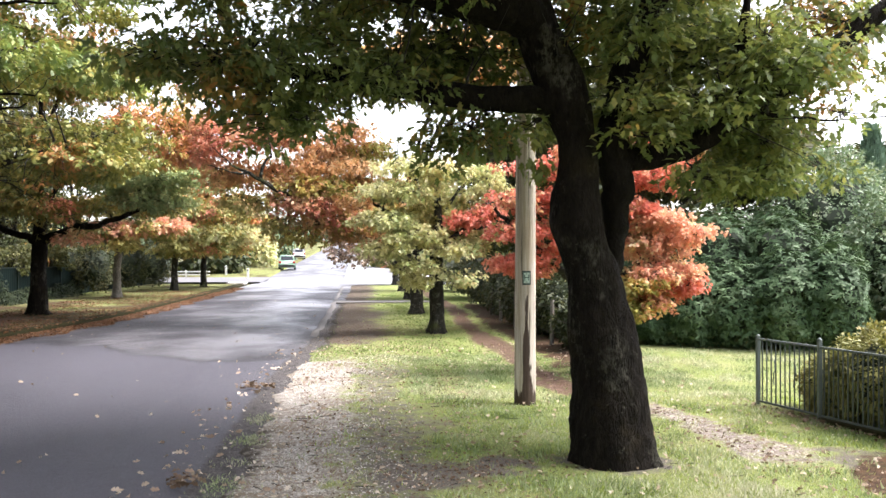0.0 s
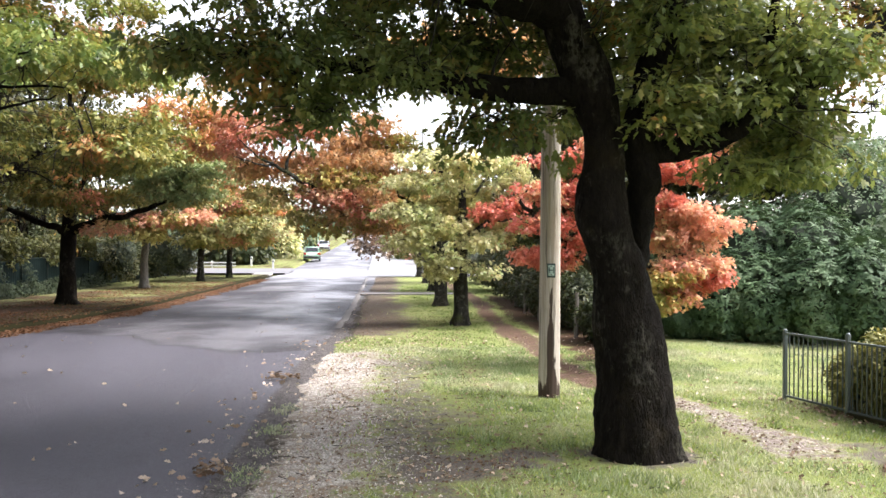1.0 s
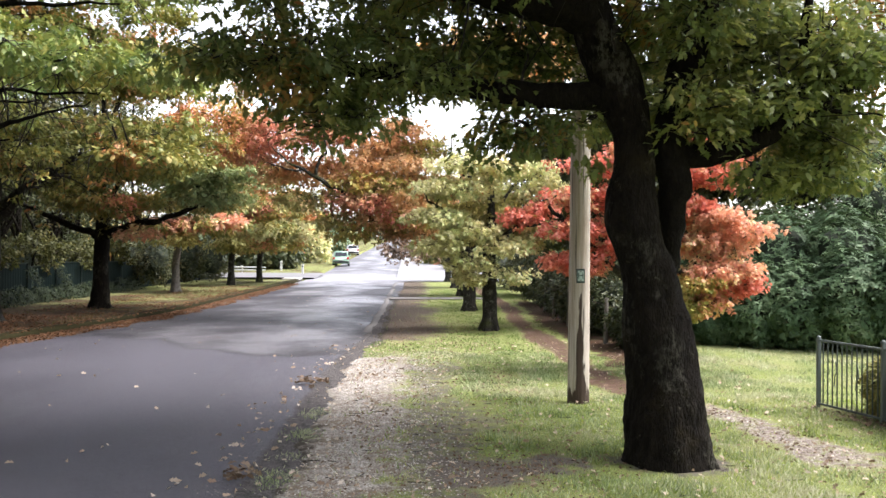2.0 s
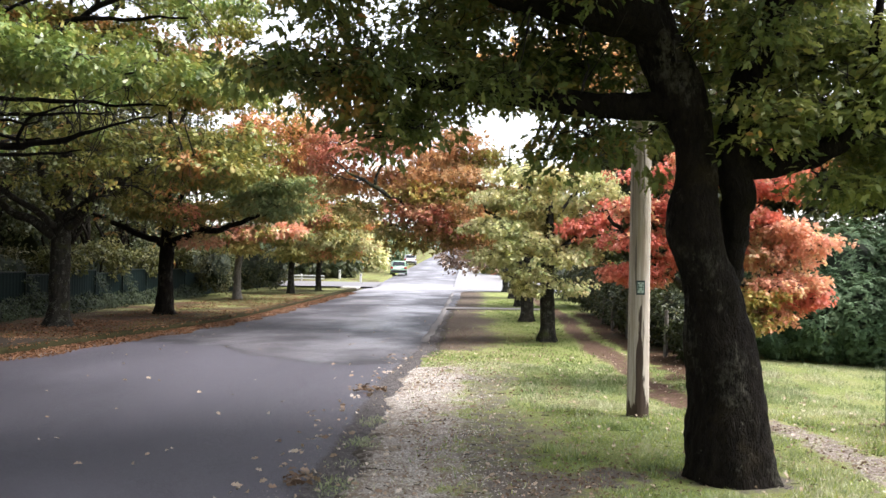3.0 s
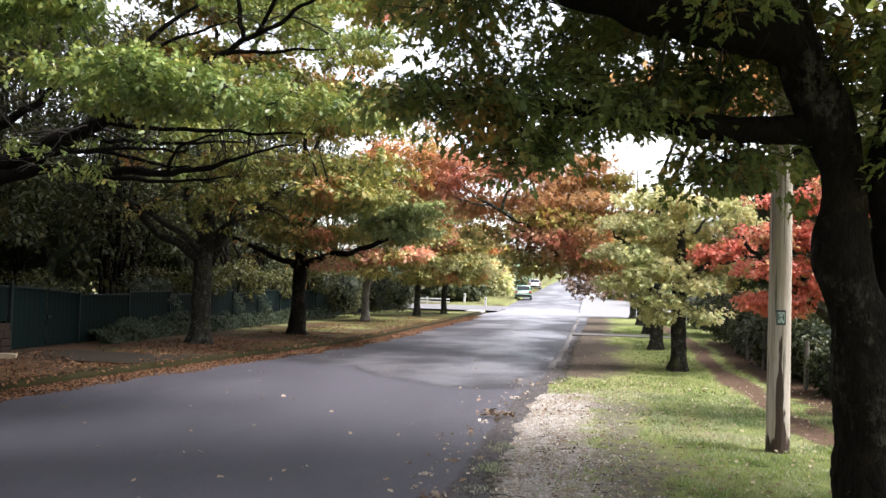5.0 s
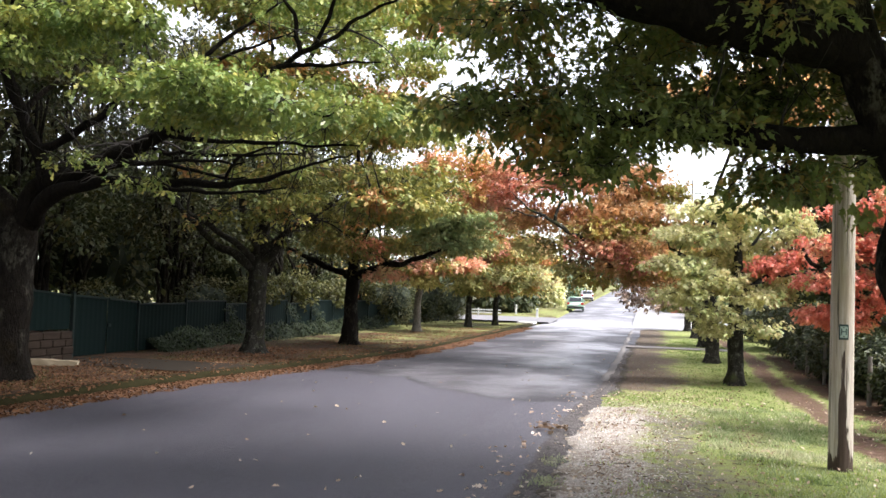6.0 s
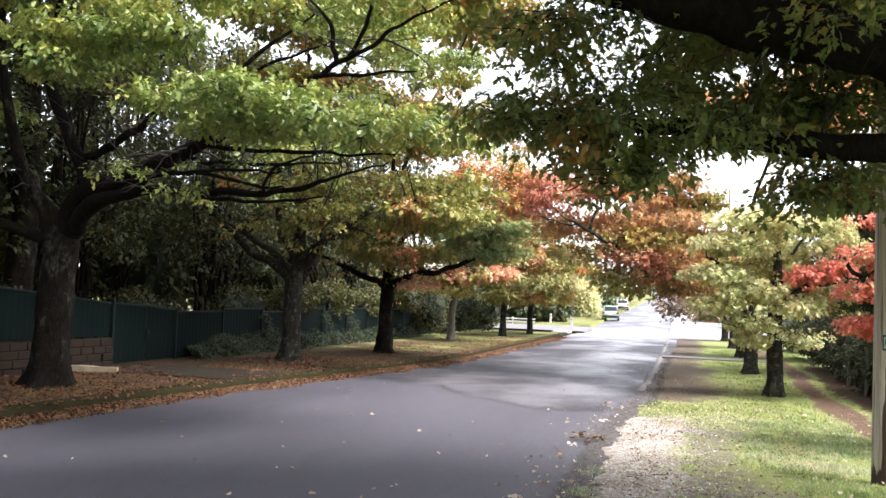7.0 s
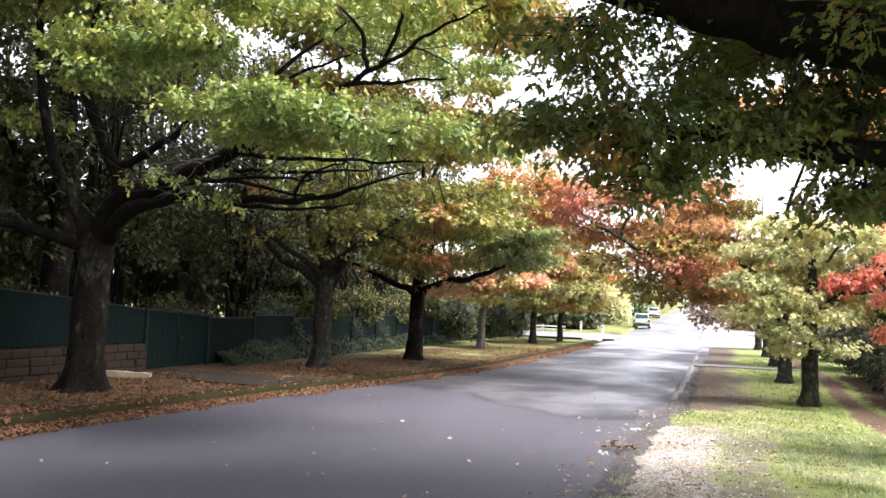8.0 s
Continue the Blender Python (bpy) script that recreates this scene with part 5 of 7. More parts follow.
grow_tree("oak_tree", "large spreading oak with green leaves reaching over the road",
          [(-12.7, 15.6, 0.2, 0.42), (-12.7, 15.6, 1.2, 0.36), (-12.68, 15.65, 2.4, 0.35), (-12.75, 15.7, 3.1, 0.34), (-13.1, 15.6, 3.7, 0.17), (-13.4, 15.4, 4.24, 0.13), (-13.69, 15.2, 5.4, 0.11), (-13.86, 15.0, 6.9, 0.08), (-13.95, 15.0, 8.9, 0.04)],
          [[(-12.75, 15.7, 3.0, 0.25), (-11.98, 15.5, 3.95, 0.21), (-10.57, 15.0, 4.27, 0.17), (-8.62, 14.2, 4.74, 0.13), (-7.3, 13.6, 4.9, 0.10), (-5.74, 12.8, 4.81, 0.05), (-4.75, 12.2, 4.58, 0.02)],
           [(-12.5, 15.7, 3.1, 0.2), (-11.63, 15.3, 3.75, 0.15), (-10.29, 14.8, 3.9, 0.10), (-8.51, 14.2, 3.83, 0.08), (-7.17, 13.7, 3.76, 0.06), (-6.06, 13.2, 3.78, 0.04), (-5.36, 12.8, 3.9, 0.025), (-4.4, 12.3, 4.04, 0.01)],
           [(-11.95, 15.5, 3.95, 0.15), (-12.1, 15.2, 4.91, 0.13), (-12.49, 15.0, 5.7, 0.11), (-12.52, 14.8, 6.47, 0.09), (-12.23, 14.6, 7.45, 0.06), (-11.82, 14.4, 8.5, 0.03)],
           [(-12.0, 15.4, 4.6, 0.10), (-11.02, 15.1, 4.97, 0.085), (-10.19, 14.9, 5.34, 0.07), (-9.91, 14.8, 5.81, 0.05), (-8.88, 14.6, 6.06, 0.02)],
           [(-7.5, 13.7, 4.88, 0.06), (-6.68, 13.5, 5.31, 0.055), (-6.14, 13.4, 5.66, 0.05), (-5.18, 13.2, 6.04, 0.038), (-4.33, 13.0, 6.44, 0.025), (-3.59, 12.8, 6.64, 0.015)],
           [(-6.14, 13.4, 5.66, 0.04), (-5.26, 13.2, 5.62, 0.03), (-4.24, 13.0, 5.58, 0.012)], [(-5.71, 13.3, 5.85, 0.04), (-5.79, 13.2, 6.44, 0.035), (-6.17, 13.1, 6.9, 0.015)],
           [(-5.5, 13.3, 5.95, 0.035), (-5.1, 13.1, 6.5, 0.03), (-5.0, 13.1, 7.1, 0.012)],
           [(-10.35, 14.8, 3.93, 0.05), (-9.86, 14.6, 4.2, 0.045), (-8.83, 14.3, 4.2, 0.04), (-7.73, 14.0, 3.98, 0.03), (-6.65, 13.6, 3.8, 0.015)],
           [(-9.3, 14.5, 4.55, 0.05), (-8.5, 14.4, 4.4, 0.04), (-7.2, 14.2, 4.3, 0.03), (-5.8, 14.0, 4.35, 0.012)],
           [(-9.6, 14.6, 3.9, 0.045), (-8.4, 14.0, 3.68, 0.04), (-7.0, 13.4, 3.55, 0.03), (-5.8, 13.0, 3.6, 0.012)], [(-11.2, 15.2, 3.85, 0.05), (-9.8, 14.4, 4.15, 0.045), (-8.2, 13.6, 4.1, 0.035), (-6.4, 12.9, 4.0, 0.015)],
           [(-8.6, 14.2, 4.7, 0.045), (-7.4, 13.9, 4.5, 0.04), (-6.0, 13.5, 4.4, 0.03), (-4.6, 13.2, 4.3, 0.012)], [(-7.2, 13.7, 3.76, 0.03), (-6.6, 13.0, 4.05, 0.025), (-5.6, 12.4, 4.2, 0.012)],
           [(-9.0, 14.4, 4.65, 0.07), (-8.6, 14.6, 5.5, 0.06), (-8.0, 14.8, 6.4, 0.045), (-6.8, 14.8, 7.2, 0.02)],
           [(-8.3, 14.7, 6.0, 0.04), (-7.4, 14.4, 6.2, 0.03), (-6.2, 14.2, 6.5, 0.012)],
           # limb added to reach the unseen leaves over the road
           [(-12.3, 15.0, 7.0, 0.09), (-11.4, 15.8, 8.8, 0.07), (-9.8, 17.0, 10.2, 0.05), (-8.0, 18.4, 10.8, 0.02)],
           [(-12.7, 15.6, 2.9, 0.13), (-13.8, 15.0, 3.3, 0.11), (-15.2, 14.4, 3.5, 0.07), (-16.5, 14, 3.8, 0.03)]],
          [((-5.6, 11.9, 4.6), (1.9, 1.3, 0.12), 30), ((-6.8, 11.4, 4.85), (1.6, 0.9, 0.12), 16), ((-4.4, 13.8, 4.8), (1.2, 1.2, 0.15), 15), ((-6.4, 12.8, 5.3), (2.0, 1.2, 0.12), 14),
           ((-8.9, 11.4, 5.95), (1.6, 0.9, 0.12), 20), ((-9.6, 11.4, 5.5), (0.7, 0.7, 0.08), 5), ((-8.0, 12.2, 6.75), (2.2, 1.4, 0.15), 18), ((-6.8, 16.0, 7.6), (2.0, 1.6, 0.25), 20), ((-5.8, 18.2, 7.2), (1.4, 1.4, 0.3), 12), ((-4.6, 13.4, 6.9), (1.2, 1.0, 0.3), 10),
           ((-9.5, 14.5, 8.6), (4.0, 3.0, 0.5), 30), ((-13.8, 14, 7.6), (1.6, 1.6, 0.4), 8), ((-14.6, 15.8, 5.6), (1.0, 1.2, 0.4), 6), ((-7.4, 15.2, 4.75), (1.2, 1.0, 0.12), 6), ((-11.0, 15.2, 6.6), (1.6, 0.8, 0.4), 8)],
          # unseen leaves added overhead to darken bank, fence and woodland
          M_GREEN, M_BARK, 21, size=0.122, shade_roof=[((-8.1, 17.0, 10.2), (2.5, 4.8, 0.5), 900), ((-10.8, 14.2, 10.4), (4.6, 5.0, 1.0), 1500), ((-14.5, 13.0, 8.9), (3.0, 4.0, 0.8), 700)], shape=LOBED, clump=(0.52, 0.13), tufts_per=23, twig_mat=M_TWIG, fine=4, flare=1.1, near=0.94,
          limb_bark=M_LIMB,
          bare=[((-8.4, 14.2, 4.1), (2.8, 1.2, 0.4), 40), ((-10.5, 14.8, 5.0), (1.8, 1.0, 0.7), 20), ((-6.4, 13.6, 6.2), (2.4, 1.2, 0.8), 26), ((-13.5, 14.6, 3.8), (1.6, 1.0, 0.6), 6), ((-6.0, 13.2, 4.3), (1.6, 1.0, 0.3), 16)])

grow_tree("oak_tree", "spreading oak with green and yellowing leaves beside the fence",
          [(-11.85, 25.4, 0.2, 0.32), (-11.85, 25.4, 1.4, 0.26), (-11.8, 25.4, 2.6, 0.27), (-11.7, 25.4, 3.4, 0.20), (-11.6, 25.2, 6.5, 0.12), (-11.5, 25, 9.5, 0.05)],
          [[(-11.8, 25.4, 2.6, 0.14), (-13.0, 24.8, 3.3, 0.11), (-13.8, 24.2, 4.2, 0.08), (-14.8, 24, 5.0, 0.04)], [(-11.7, 25.4, 3.0, 0.16), (-10.4, 24.8, 3.9, 0.11), (-8.6, 24.0, 4.6, 0.07), (-6.6, 23.2, 4.9, 0.03)],
           [(-11.7, 25.4, 2.8, 0.13), (-10.8, 24.9, 3.5, 0.10), (-10.4, 24.4, 5.0, 0.07), (-9.8, 24.0, 6.4, 0.04)], [(-11.7, 25.4, 2.9, 0.12), (-12.2, 24.9, 4.2, 0.10), (-12.0, 24.4, 6.0, 0.06)],
           # limb added up to the unseen shading leaves
           [(-11.6, 25.2, 6.5, 0.10), (-10.6, 25.6, 9.0, 0.08), (-9.6, 26.4, 11.2, 0.05), (-8.4, 27.0, 12.8, 0.02)],
           [(-11.8, 25.4, 2.7, 0.12), (-12.4, 24.4, 3.5, 0.09), (-13.0, 23.0, 4.1, 0.05)]],
          layers(-10.4, 24.4, [(4.35, 3.6, 1.6, 30), (5.3, 4.3, 1.0, 40), (7.0, 4.6, 0.8, 56), (8.6, 4.4, 0.4, 50), (10.2, 3.4, 0, 34)]) + [((-6.4, 23.2, 4.5), (1.2, 1.2, 0.3), 12)],
          # the high leaf layers are unseen, there to shade the bank
          M_CITRUS, M_BARK2, 22, size=0.14, shade_roof=[((-8.3, 25.5, 12.2), (2.4, 4.8, 0.6), 800), ((-11.4, 24.4, 11.5), (4.0, 4.6, 1.0), 900)], shape=OVAL, clump=(0.62, 0.17), tufts_per=24, twig_mat=M_TWIG, fine=4, near=0.94, bare=[((-11.0, 24.4, 3.9), (3.4, 2.0, 0.6), 60), ((-9.0, 24.0, 4.6), (3.2, 2.0, 0.7), 40), ((-8.4, 22.2, 4.8), (3.0, 0.8, 1.2), 30)])

grow_tree("oak_tree", "oak with olive and orange leaves, low limb over verge",
          [(-10.85, 31.5, 0.2, 0.32), (-10.85, 31.5, 1.3, 0.25), (-10.8, 31.5, 2.5, 0.25), (-10.8, 31.4, 3.6, 0.16), (-10.7, 31.2, 6, 0.09), (-10.6, 31, 8.6, 0.04)],
          [[(-10.8, 31.5, 2.5, 0.17), (-9.8, 31.0, 2.85, 0.13), (-8.4, 30.4, 3.1, 0.10), (-7.2, 30.0, 3.5, 0.07), (-6.0, 29.8, 3.75, 0.03)], [(-10.8, 31.5, 2.5, 0.13), (-12.0, 31.2, 3.0, 0.1), (-13.4, 30.8, 3.6, 0.05)],
           # limb added below the unseen leaf layer
           [(-10.7, 31.2, 5.8, 0.08), (-9.8, 32.0, 9.0, 0.06), (-8.8, 33.4, 12.0, 0.04), (-8.4, 34.0, 13.6, 0.02)],
           [(-10.8, 31.4, 3.0, 0.1), (-10.0, 31.0, 4.4, 0.07), (-8.6, 30.6, 5.6, 0.03)]],
          layers(-9.9, 30.9, [(3.7, 3.4, 0.6, 40), (4.8, 4.2, 0.8, 50), (6.1, 4.2, 0.6, 50), (7.6, 3.8, 0.6, 44), (9.0, 3.0, 0.5, 28)]) + [((-6.6, 29.6, 3.8), (1.0, 1.0, 0.22), 11, M_SAGE), ((-7.4, 29.3, 4.3), (1.3, 0.9, 0.2), 14, M_SAGE), ((-5.9, 29.5, 4.5), (0.9, 0.8, 0.2), 10, M_SAGE), ((-9.3, 30.2, 2.6), (0.2, 0.3, 0.06), 2, M_SALMON), ((-9.6, 29.9, 4.6), (1.2, 0.6, 0.2), 10, M_CITRUS), ((-11.4, 29.8, 4.2), (1.0, 0.6, 0.2), 8, M_CITRUS)],
          # one unseen leaf layer added high up for shade on the bank
          M_OLIVE, M_BARK, 23, shade_roof=[((-8.0, 32.0, 13.0), (2.6, 4.5, 0.6), 600)], size=0.145, shape=OVAL, clump=(0.62, 0.2), tufts_per=25, twig_mat=M_TWIG, near=0.94, bare=[((-10.2, 31.0, 3.2), (3.2, 1.8, 0.5), 34)])

AVENUE = [(-11.65, 44.5, 0.2, M_OLIVE, "street tree with a pale trunk and orange leaves", [(3.3, 2.8, 0.8, 34), (4.6, 3.2, 1.0, 38), (6.0, 2.8, 0.8, 28), (7.4, 2, 0.5, 16)], [(0.8, 3.3, 1.1, 9, M_SALMON), (2.4, 3.5, 0.9, 8, M_SALMON), (1.0, 2.6, 1.0, 5, M_BRONZE)]),
          (-10.7, 53.4, 0.2, M_OLIVE, "street tree with olive and pink-orange leaves", [(2.5, 2.2, 0.8, 20), (3.4, 3.0, 1.2, 34), (4.6, 3.4, 1.4, 40), (6.0, 2.8, 0.8, 28), (7.4, 2, 0.5, 16)], [(1.6, 4.6, 1.4, 12, M_WINE), (0.6, 3.8, 1.2, 8, M_WINE), (0.2, 2.6, 1.0, 7, M_BRONZE), (2.0, 3.2, 1.0, 9, M_YELLOW)]),
          (-9.95, 58.8, 0.2, M_GOLD, "street tree with gold and orange leaves", [(2.5, 2.2, 0.8, 20), (3.2, 3.0, 1.2, 34), (4.4, 3.2, 1.2, 40), (5.6, 2.8, 0.5, 28), (7.0, 2, 0.5, 16)], [(0.8, 2.6, 0.8, 8, M_RUST), (2.0, 3.8, 1.3, 18, M_YELLOW), (2.4, 4.8, 1.2, 14, M_YELLOW), (1.4, 2.9, 1.0, 9, M_YELLOW), (3.0, 3.2, 0.8, 8, M_YELLOW)])]
for i, (x, y, r, mat, lab, rows, sprays) in enumerate(AVENUE):
    grow_tree("street_tree", lab, [(x, y, 0.2, r), (x, y, 1.4, r * 0.9), (x + 0.1, y, 2.6, r * 0.8), (x, y, 5.2, r * 0.4), (x, y, 7, r * 0.2)],
              [[(x, y, 2.4, r * 0.5), (x + 1.6, y - 0.5, 3.4, 0.04)], [(x, y, 2.3, r * 0.5), (x - 1.6, y, 3.4, 0.04)]],
              layers(x, y, rows) + [((x + dx, y - 1.6, z), (w, 0.6, 0.18), k, hue) for dx, z, w, k, hue in sprays], mat, M_BARK3 if i == 0 else M_BARK2, 40 + i, size=0.22, shape=KITE, clump=(0.62, 0.24), tufts_per=18, twig_mat=M_TWIG, sides=8, near=0.94)

# ---- shrubs and garden trees beyond the lawn ----
HEDGE = [(6.7, 19.3, 0.65, 0.6, 0.55), (7.35, 18.9, 0.8, 0.8, 1.0), (8.2, 18.5, 0.85, 0.8, 0.95), (9.05, 18.0, 0.85, 0.8, 1.12), (9.85, 17.7, 0.75, 0.8, 1.15), (7.2, 20.2, 1.1, 1.0, 1.45), (8.4, 19.7, 1.2, 1.0, 1.62), (9.5, 19.1, 1.1, 1.0, 1.6), (10.3, 18.5, 0.7, 0.8, 1.25)]
for i, (x, y, rx, ry, rz) in enumerate(HEDGE):
    grow_shrub("evergreen_shrub", "rounded evergreen shrub with glossy dark leaves" if rz > 0.6 else "low evergreen shrub at the hedge's foot", x, y, 0.05, (rx, ry, rz), M_HEDGE, M_CORE, 50 + i, n=1500, each=7, size=0.115, shape=SLIM, whorl=True, swell=0.2, group="evergreen hedge")
for i, (x, y, rx, ry, rz, mat, lab) in enumerate([(13.2, 19.5, 2.0, 1.6, 1.9, M_GARDEN, "pale grey-green flowering garden shrub"), (13.0, 23.5, 2.2, 2, 2.6, M_GARDEN, "tall pale green garden shrub"), (16.5, 21.0, 2.0, 2, 2.2, M_WOODS, "dark green garden shrub"), (12.0, 17.4, 0.9, 0.8, 0.75, M_WOODS, "dark shrub beside the hedge")]):
    grow_shrub("garden_shrub", lab, x, y, 0.05, (rx, ry, rz), mat, M_CORE, 60 + i, n=3200, each=5, size=0.115)
# planting behind the trodden path
for i, (x, y, rx, ry, rz, mat) in enumerate([(4.9, 18.5, 0.7, 1.0, 0.6, M_WOODS), (5.1, 21.5, 1.0, 1.6, 0.85, M_WOODS), (5.0, 25.0, 0.9, 1.6, 0.8, M_WOODS), (5.2, 29.0, 1.0, 2.0, 0.9, M_WOODS), (5.4, 34.0, 1.2, 2.6, 1.0, M_WOODS), (5.8, 41.0, 1.4, 3.4, 1.1, M_WOODS), (6.0, 50, 1.5, 4, 1.2, M_WOODS), (6.9, 24, 1.4, 2.4, 1.7, M_WOODS), (7.5, 31, 1.8, 3, 2.1, M_WOODS)]):
    grow_shrub("border_shrub", "dark leafy shrub behind the trodden path", x, y, 0.05, (rx, ry, rz), mat, M_CORE, 70 + i, n=1300, each=5, size=0.10, group="border shrubs")


def grow_cone(name, label, x, y, z, r, h, seed):
    """A clipped-looking conical cypress."""
    rng = np.random.default_rng(seed)
    ob = thing(name, x, y, z, label, "tree")
    mesh_part("trunk", [tube(bent([(x, y, z, 0.12), (x, y, z + h * 0.5, 0.07), (x, y, z + h * 0.95, 0.02)]), 8)], M_BARK2, ob, smooth=True)
    n = 5200
    t = rng.random(n) ** 1.6
    a = rng.random(n) * 2 * np.pi
    rad = r * (1 - t) ** 0.75 * rng.uniform(0.7, 1.03, n)
    p = np.stack([x + rad * np.cos(a), y + rad * np.sin(a), z + 0.1 + t * h], -1)
    d = np.stack([np.cos(a) * 0.5, np.sin(a) * 0.5, np.ones(n)], -1) + rng.standard_normal((n, 3)) * 0.25
    up = np.stack([np.cos(a), np.sin(a), 0 * a], -1) + rng.standard_normal((n, 3)) * 0.5
    mesh_part("foliage", [leaves(p, d, up, rng.uniform(0.18, 0.4, n), KITE)], M_CYPRESS, ob, kind="stuff")
    return ob


grow_cone("cypress", "narrow blue-green cypress with a pointed top", 15.2, 25.0, 0.05, 0.85, 5.5, 80)
# the last two, hidden behind nearer crowns, are added to shade the verge
for i, (x, y, h, r) in enumerate([(11.5, 26.5, 7.0, 3.0), (18.5, 29, 5.8, 3.0), (7.5, 40, 8, 3.5), (7.6, 24.0, 7.6, 3.0), (7.4, 31.5, 8.2, 3.2)]):
    grow_tree("garden_tree", "brownish-green garden tree behind the hedge", [(x, y, 0, 0.2), (x, y, 2, 0.17), (x, y, h * 0.9, 0.05)], [[(x, y, 2.2, 0.1), (x - 1.6, y, 3.6, 0.04)], [(x, y, 2.2, 0.1), (x + 1.6, y, 3.6, 0.04)]],
              # each also gets unseen top leaves that block light
              layers(x, y, [(2.8, r * 0.9, 0, 26), (4.0, r, 0, 34), (5.2, r * 0.8, 0, 26), (h * 0.93, r * 0.5, 0, 12)], 0.4), M_WOODS, M_BARK2, 90 + i, shade_roof=[((x, y, h * 0.75), (r, r, 0.8), 600)], size=0.22, shape=KITE, clump=(0.6, 0.3), tufts_per=16, group="", twig_mat=M_TWIG, sides=8)

# ---- unseen oaks added round the viewer to block sky light ----
for i, (x, y, lab) in enumerate([(3.2, -5.0, "unseen street oak added behind the viewer for shade"), (3.2, -17.0, "unseen street oak added behind the viewer for shade"), (-11.6, 4.0, "unseen street oak added on the far bank for shade"), (-11.8, -7.0, "unseen street oak added on the far bank for shade"), (-11.6, -18.0, "unseen street oak added on the far bank for shade")]):
    grow_tree("oak_tree", lab, [(x, y, 0.05, 0.34), (x, y, 1.5, 0.3), (x, y, 3.2, 0.26), (x, y, 6, 0.14), (x, y, 9.5, 0.05)],
              [[(x, y, 3.0, 0.16), (x - 2.5, y + 0.6, 4.6, 0.1), (x - 4.6, y + 1, 5.2, 0.04)], [(x, y, 3.0, 0.16), (x + 2.5, y - 0.6, 4.6, 0.1), (x + 4.6, y - 1, 5.2, 0.04)]],
              layers(x, y, [(5.0, 5.0, 0, 40), (6.6, 5.2, 0, 44), (8.4, 4.8, 0, 36), (10.0, 3.4, 0, 20)], 0.4), M_OAK, M_BARK, 300 + i, shade_roof=[((x + 2.0 if x < 0 else x, y + 1.5, 9.0), (5.0, 5.0, 1.2), 1300)], size=0.36, shape=KITE, clump=(0.8, 0.3), tufts_per=11, each=6, twig_mat=M_TWIG, sides=8, fine=1)

# ---- dark woodland behind the green fence ----
rng_w = np.random.default_rng(5)


def grow_thicket(label, x, y, z, h, reach, seed, mat, clumps=46):
    """A many-stemmed woodland tree."""
    rng = np.random.default_rng(seed)
    stems = []
    for _ in range(7):
        a, lean = rng.random() * 6.28, rng.uniform(0.3, 1.0) * reach * 0.5
        dx, dy = math.cos(a) * lean, math.sin(a) * lean
        stems.append([(x + dx * 0.15, y + dy * 0.15, z - 0.1, 0.085), *[(x + dx * q + rng.normal(0, 0.22), y + dy * q + rng.normal(0, 0.22), z + h * e, w) for q, e, w in ((0.25, 0.1, 0.075), (0.4, 0.19, 0.065), (0.6, 0.3, 0.055), (0.8, 0.42, 0.045))], (x + dx, y + dy, z + h * 0.8, 0.02)])
    return grow_tree("woodland_tree", label, [(x, y, z, 0.13), (x + 0.1, y, z + h * 0.3, 0.11), (x - 0.1, y, z + h * 0.6, 0.08), (x, y, z + h * 0.92, 0.04)], stems,
                     [((x, y, z + 4.2), (reach, reach, 1.6), clumps // 3), ((x, y, z + h * 0.48), (reach, reach, h * 0.18), clumps // 3), ((x, y, z + h * 0.78), (reach, reach, h * 0.2), clumps - clumps // 3)],
                     mat, M_BARK, seed, size=0.2, shape=KITE, clump=(0.85, 0.5), tufts_per=17, each=5, group="woodland behind the fence", twig_mat=M_TWIG, sides=5, fine=1)


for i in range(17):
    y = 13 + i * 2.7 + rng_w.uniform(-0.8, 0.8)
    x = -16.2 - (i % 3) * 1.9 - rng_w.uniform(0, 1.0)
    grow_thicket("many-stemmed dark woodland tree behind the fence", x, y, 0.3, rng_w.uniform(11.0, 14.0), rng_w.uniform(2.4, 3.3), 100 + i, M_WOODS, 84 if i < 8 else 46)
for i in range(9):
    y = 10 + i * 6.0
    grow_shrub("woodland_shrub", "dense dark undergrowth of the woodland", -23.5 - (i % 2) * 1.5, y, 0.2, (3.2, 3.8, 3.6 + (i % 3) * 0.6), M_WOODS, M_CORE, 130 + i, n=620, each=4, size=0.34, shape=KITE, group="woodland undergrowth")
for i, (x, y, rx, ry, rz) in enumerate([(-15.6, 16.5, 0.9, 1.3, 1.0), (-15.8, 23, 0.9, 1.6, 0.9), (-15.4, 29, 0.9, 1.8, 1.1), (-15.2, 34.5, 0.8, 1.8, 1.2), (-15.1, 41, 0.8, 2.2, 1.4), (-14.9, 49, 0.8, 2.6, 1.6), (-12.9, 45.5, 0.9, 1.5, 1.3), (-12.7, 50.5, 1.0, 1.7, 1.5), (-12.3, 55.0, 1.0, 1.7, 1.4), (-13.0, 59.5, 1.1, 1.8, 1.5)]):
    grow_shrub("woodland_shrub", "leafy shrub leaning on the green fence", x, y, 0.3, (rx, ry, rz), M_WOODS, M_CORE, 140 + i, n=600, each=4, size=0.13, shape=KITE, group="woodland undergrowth")

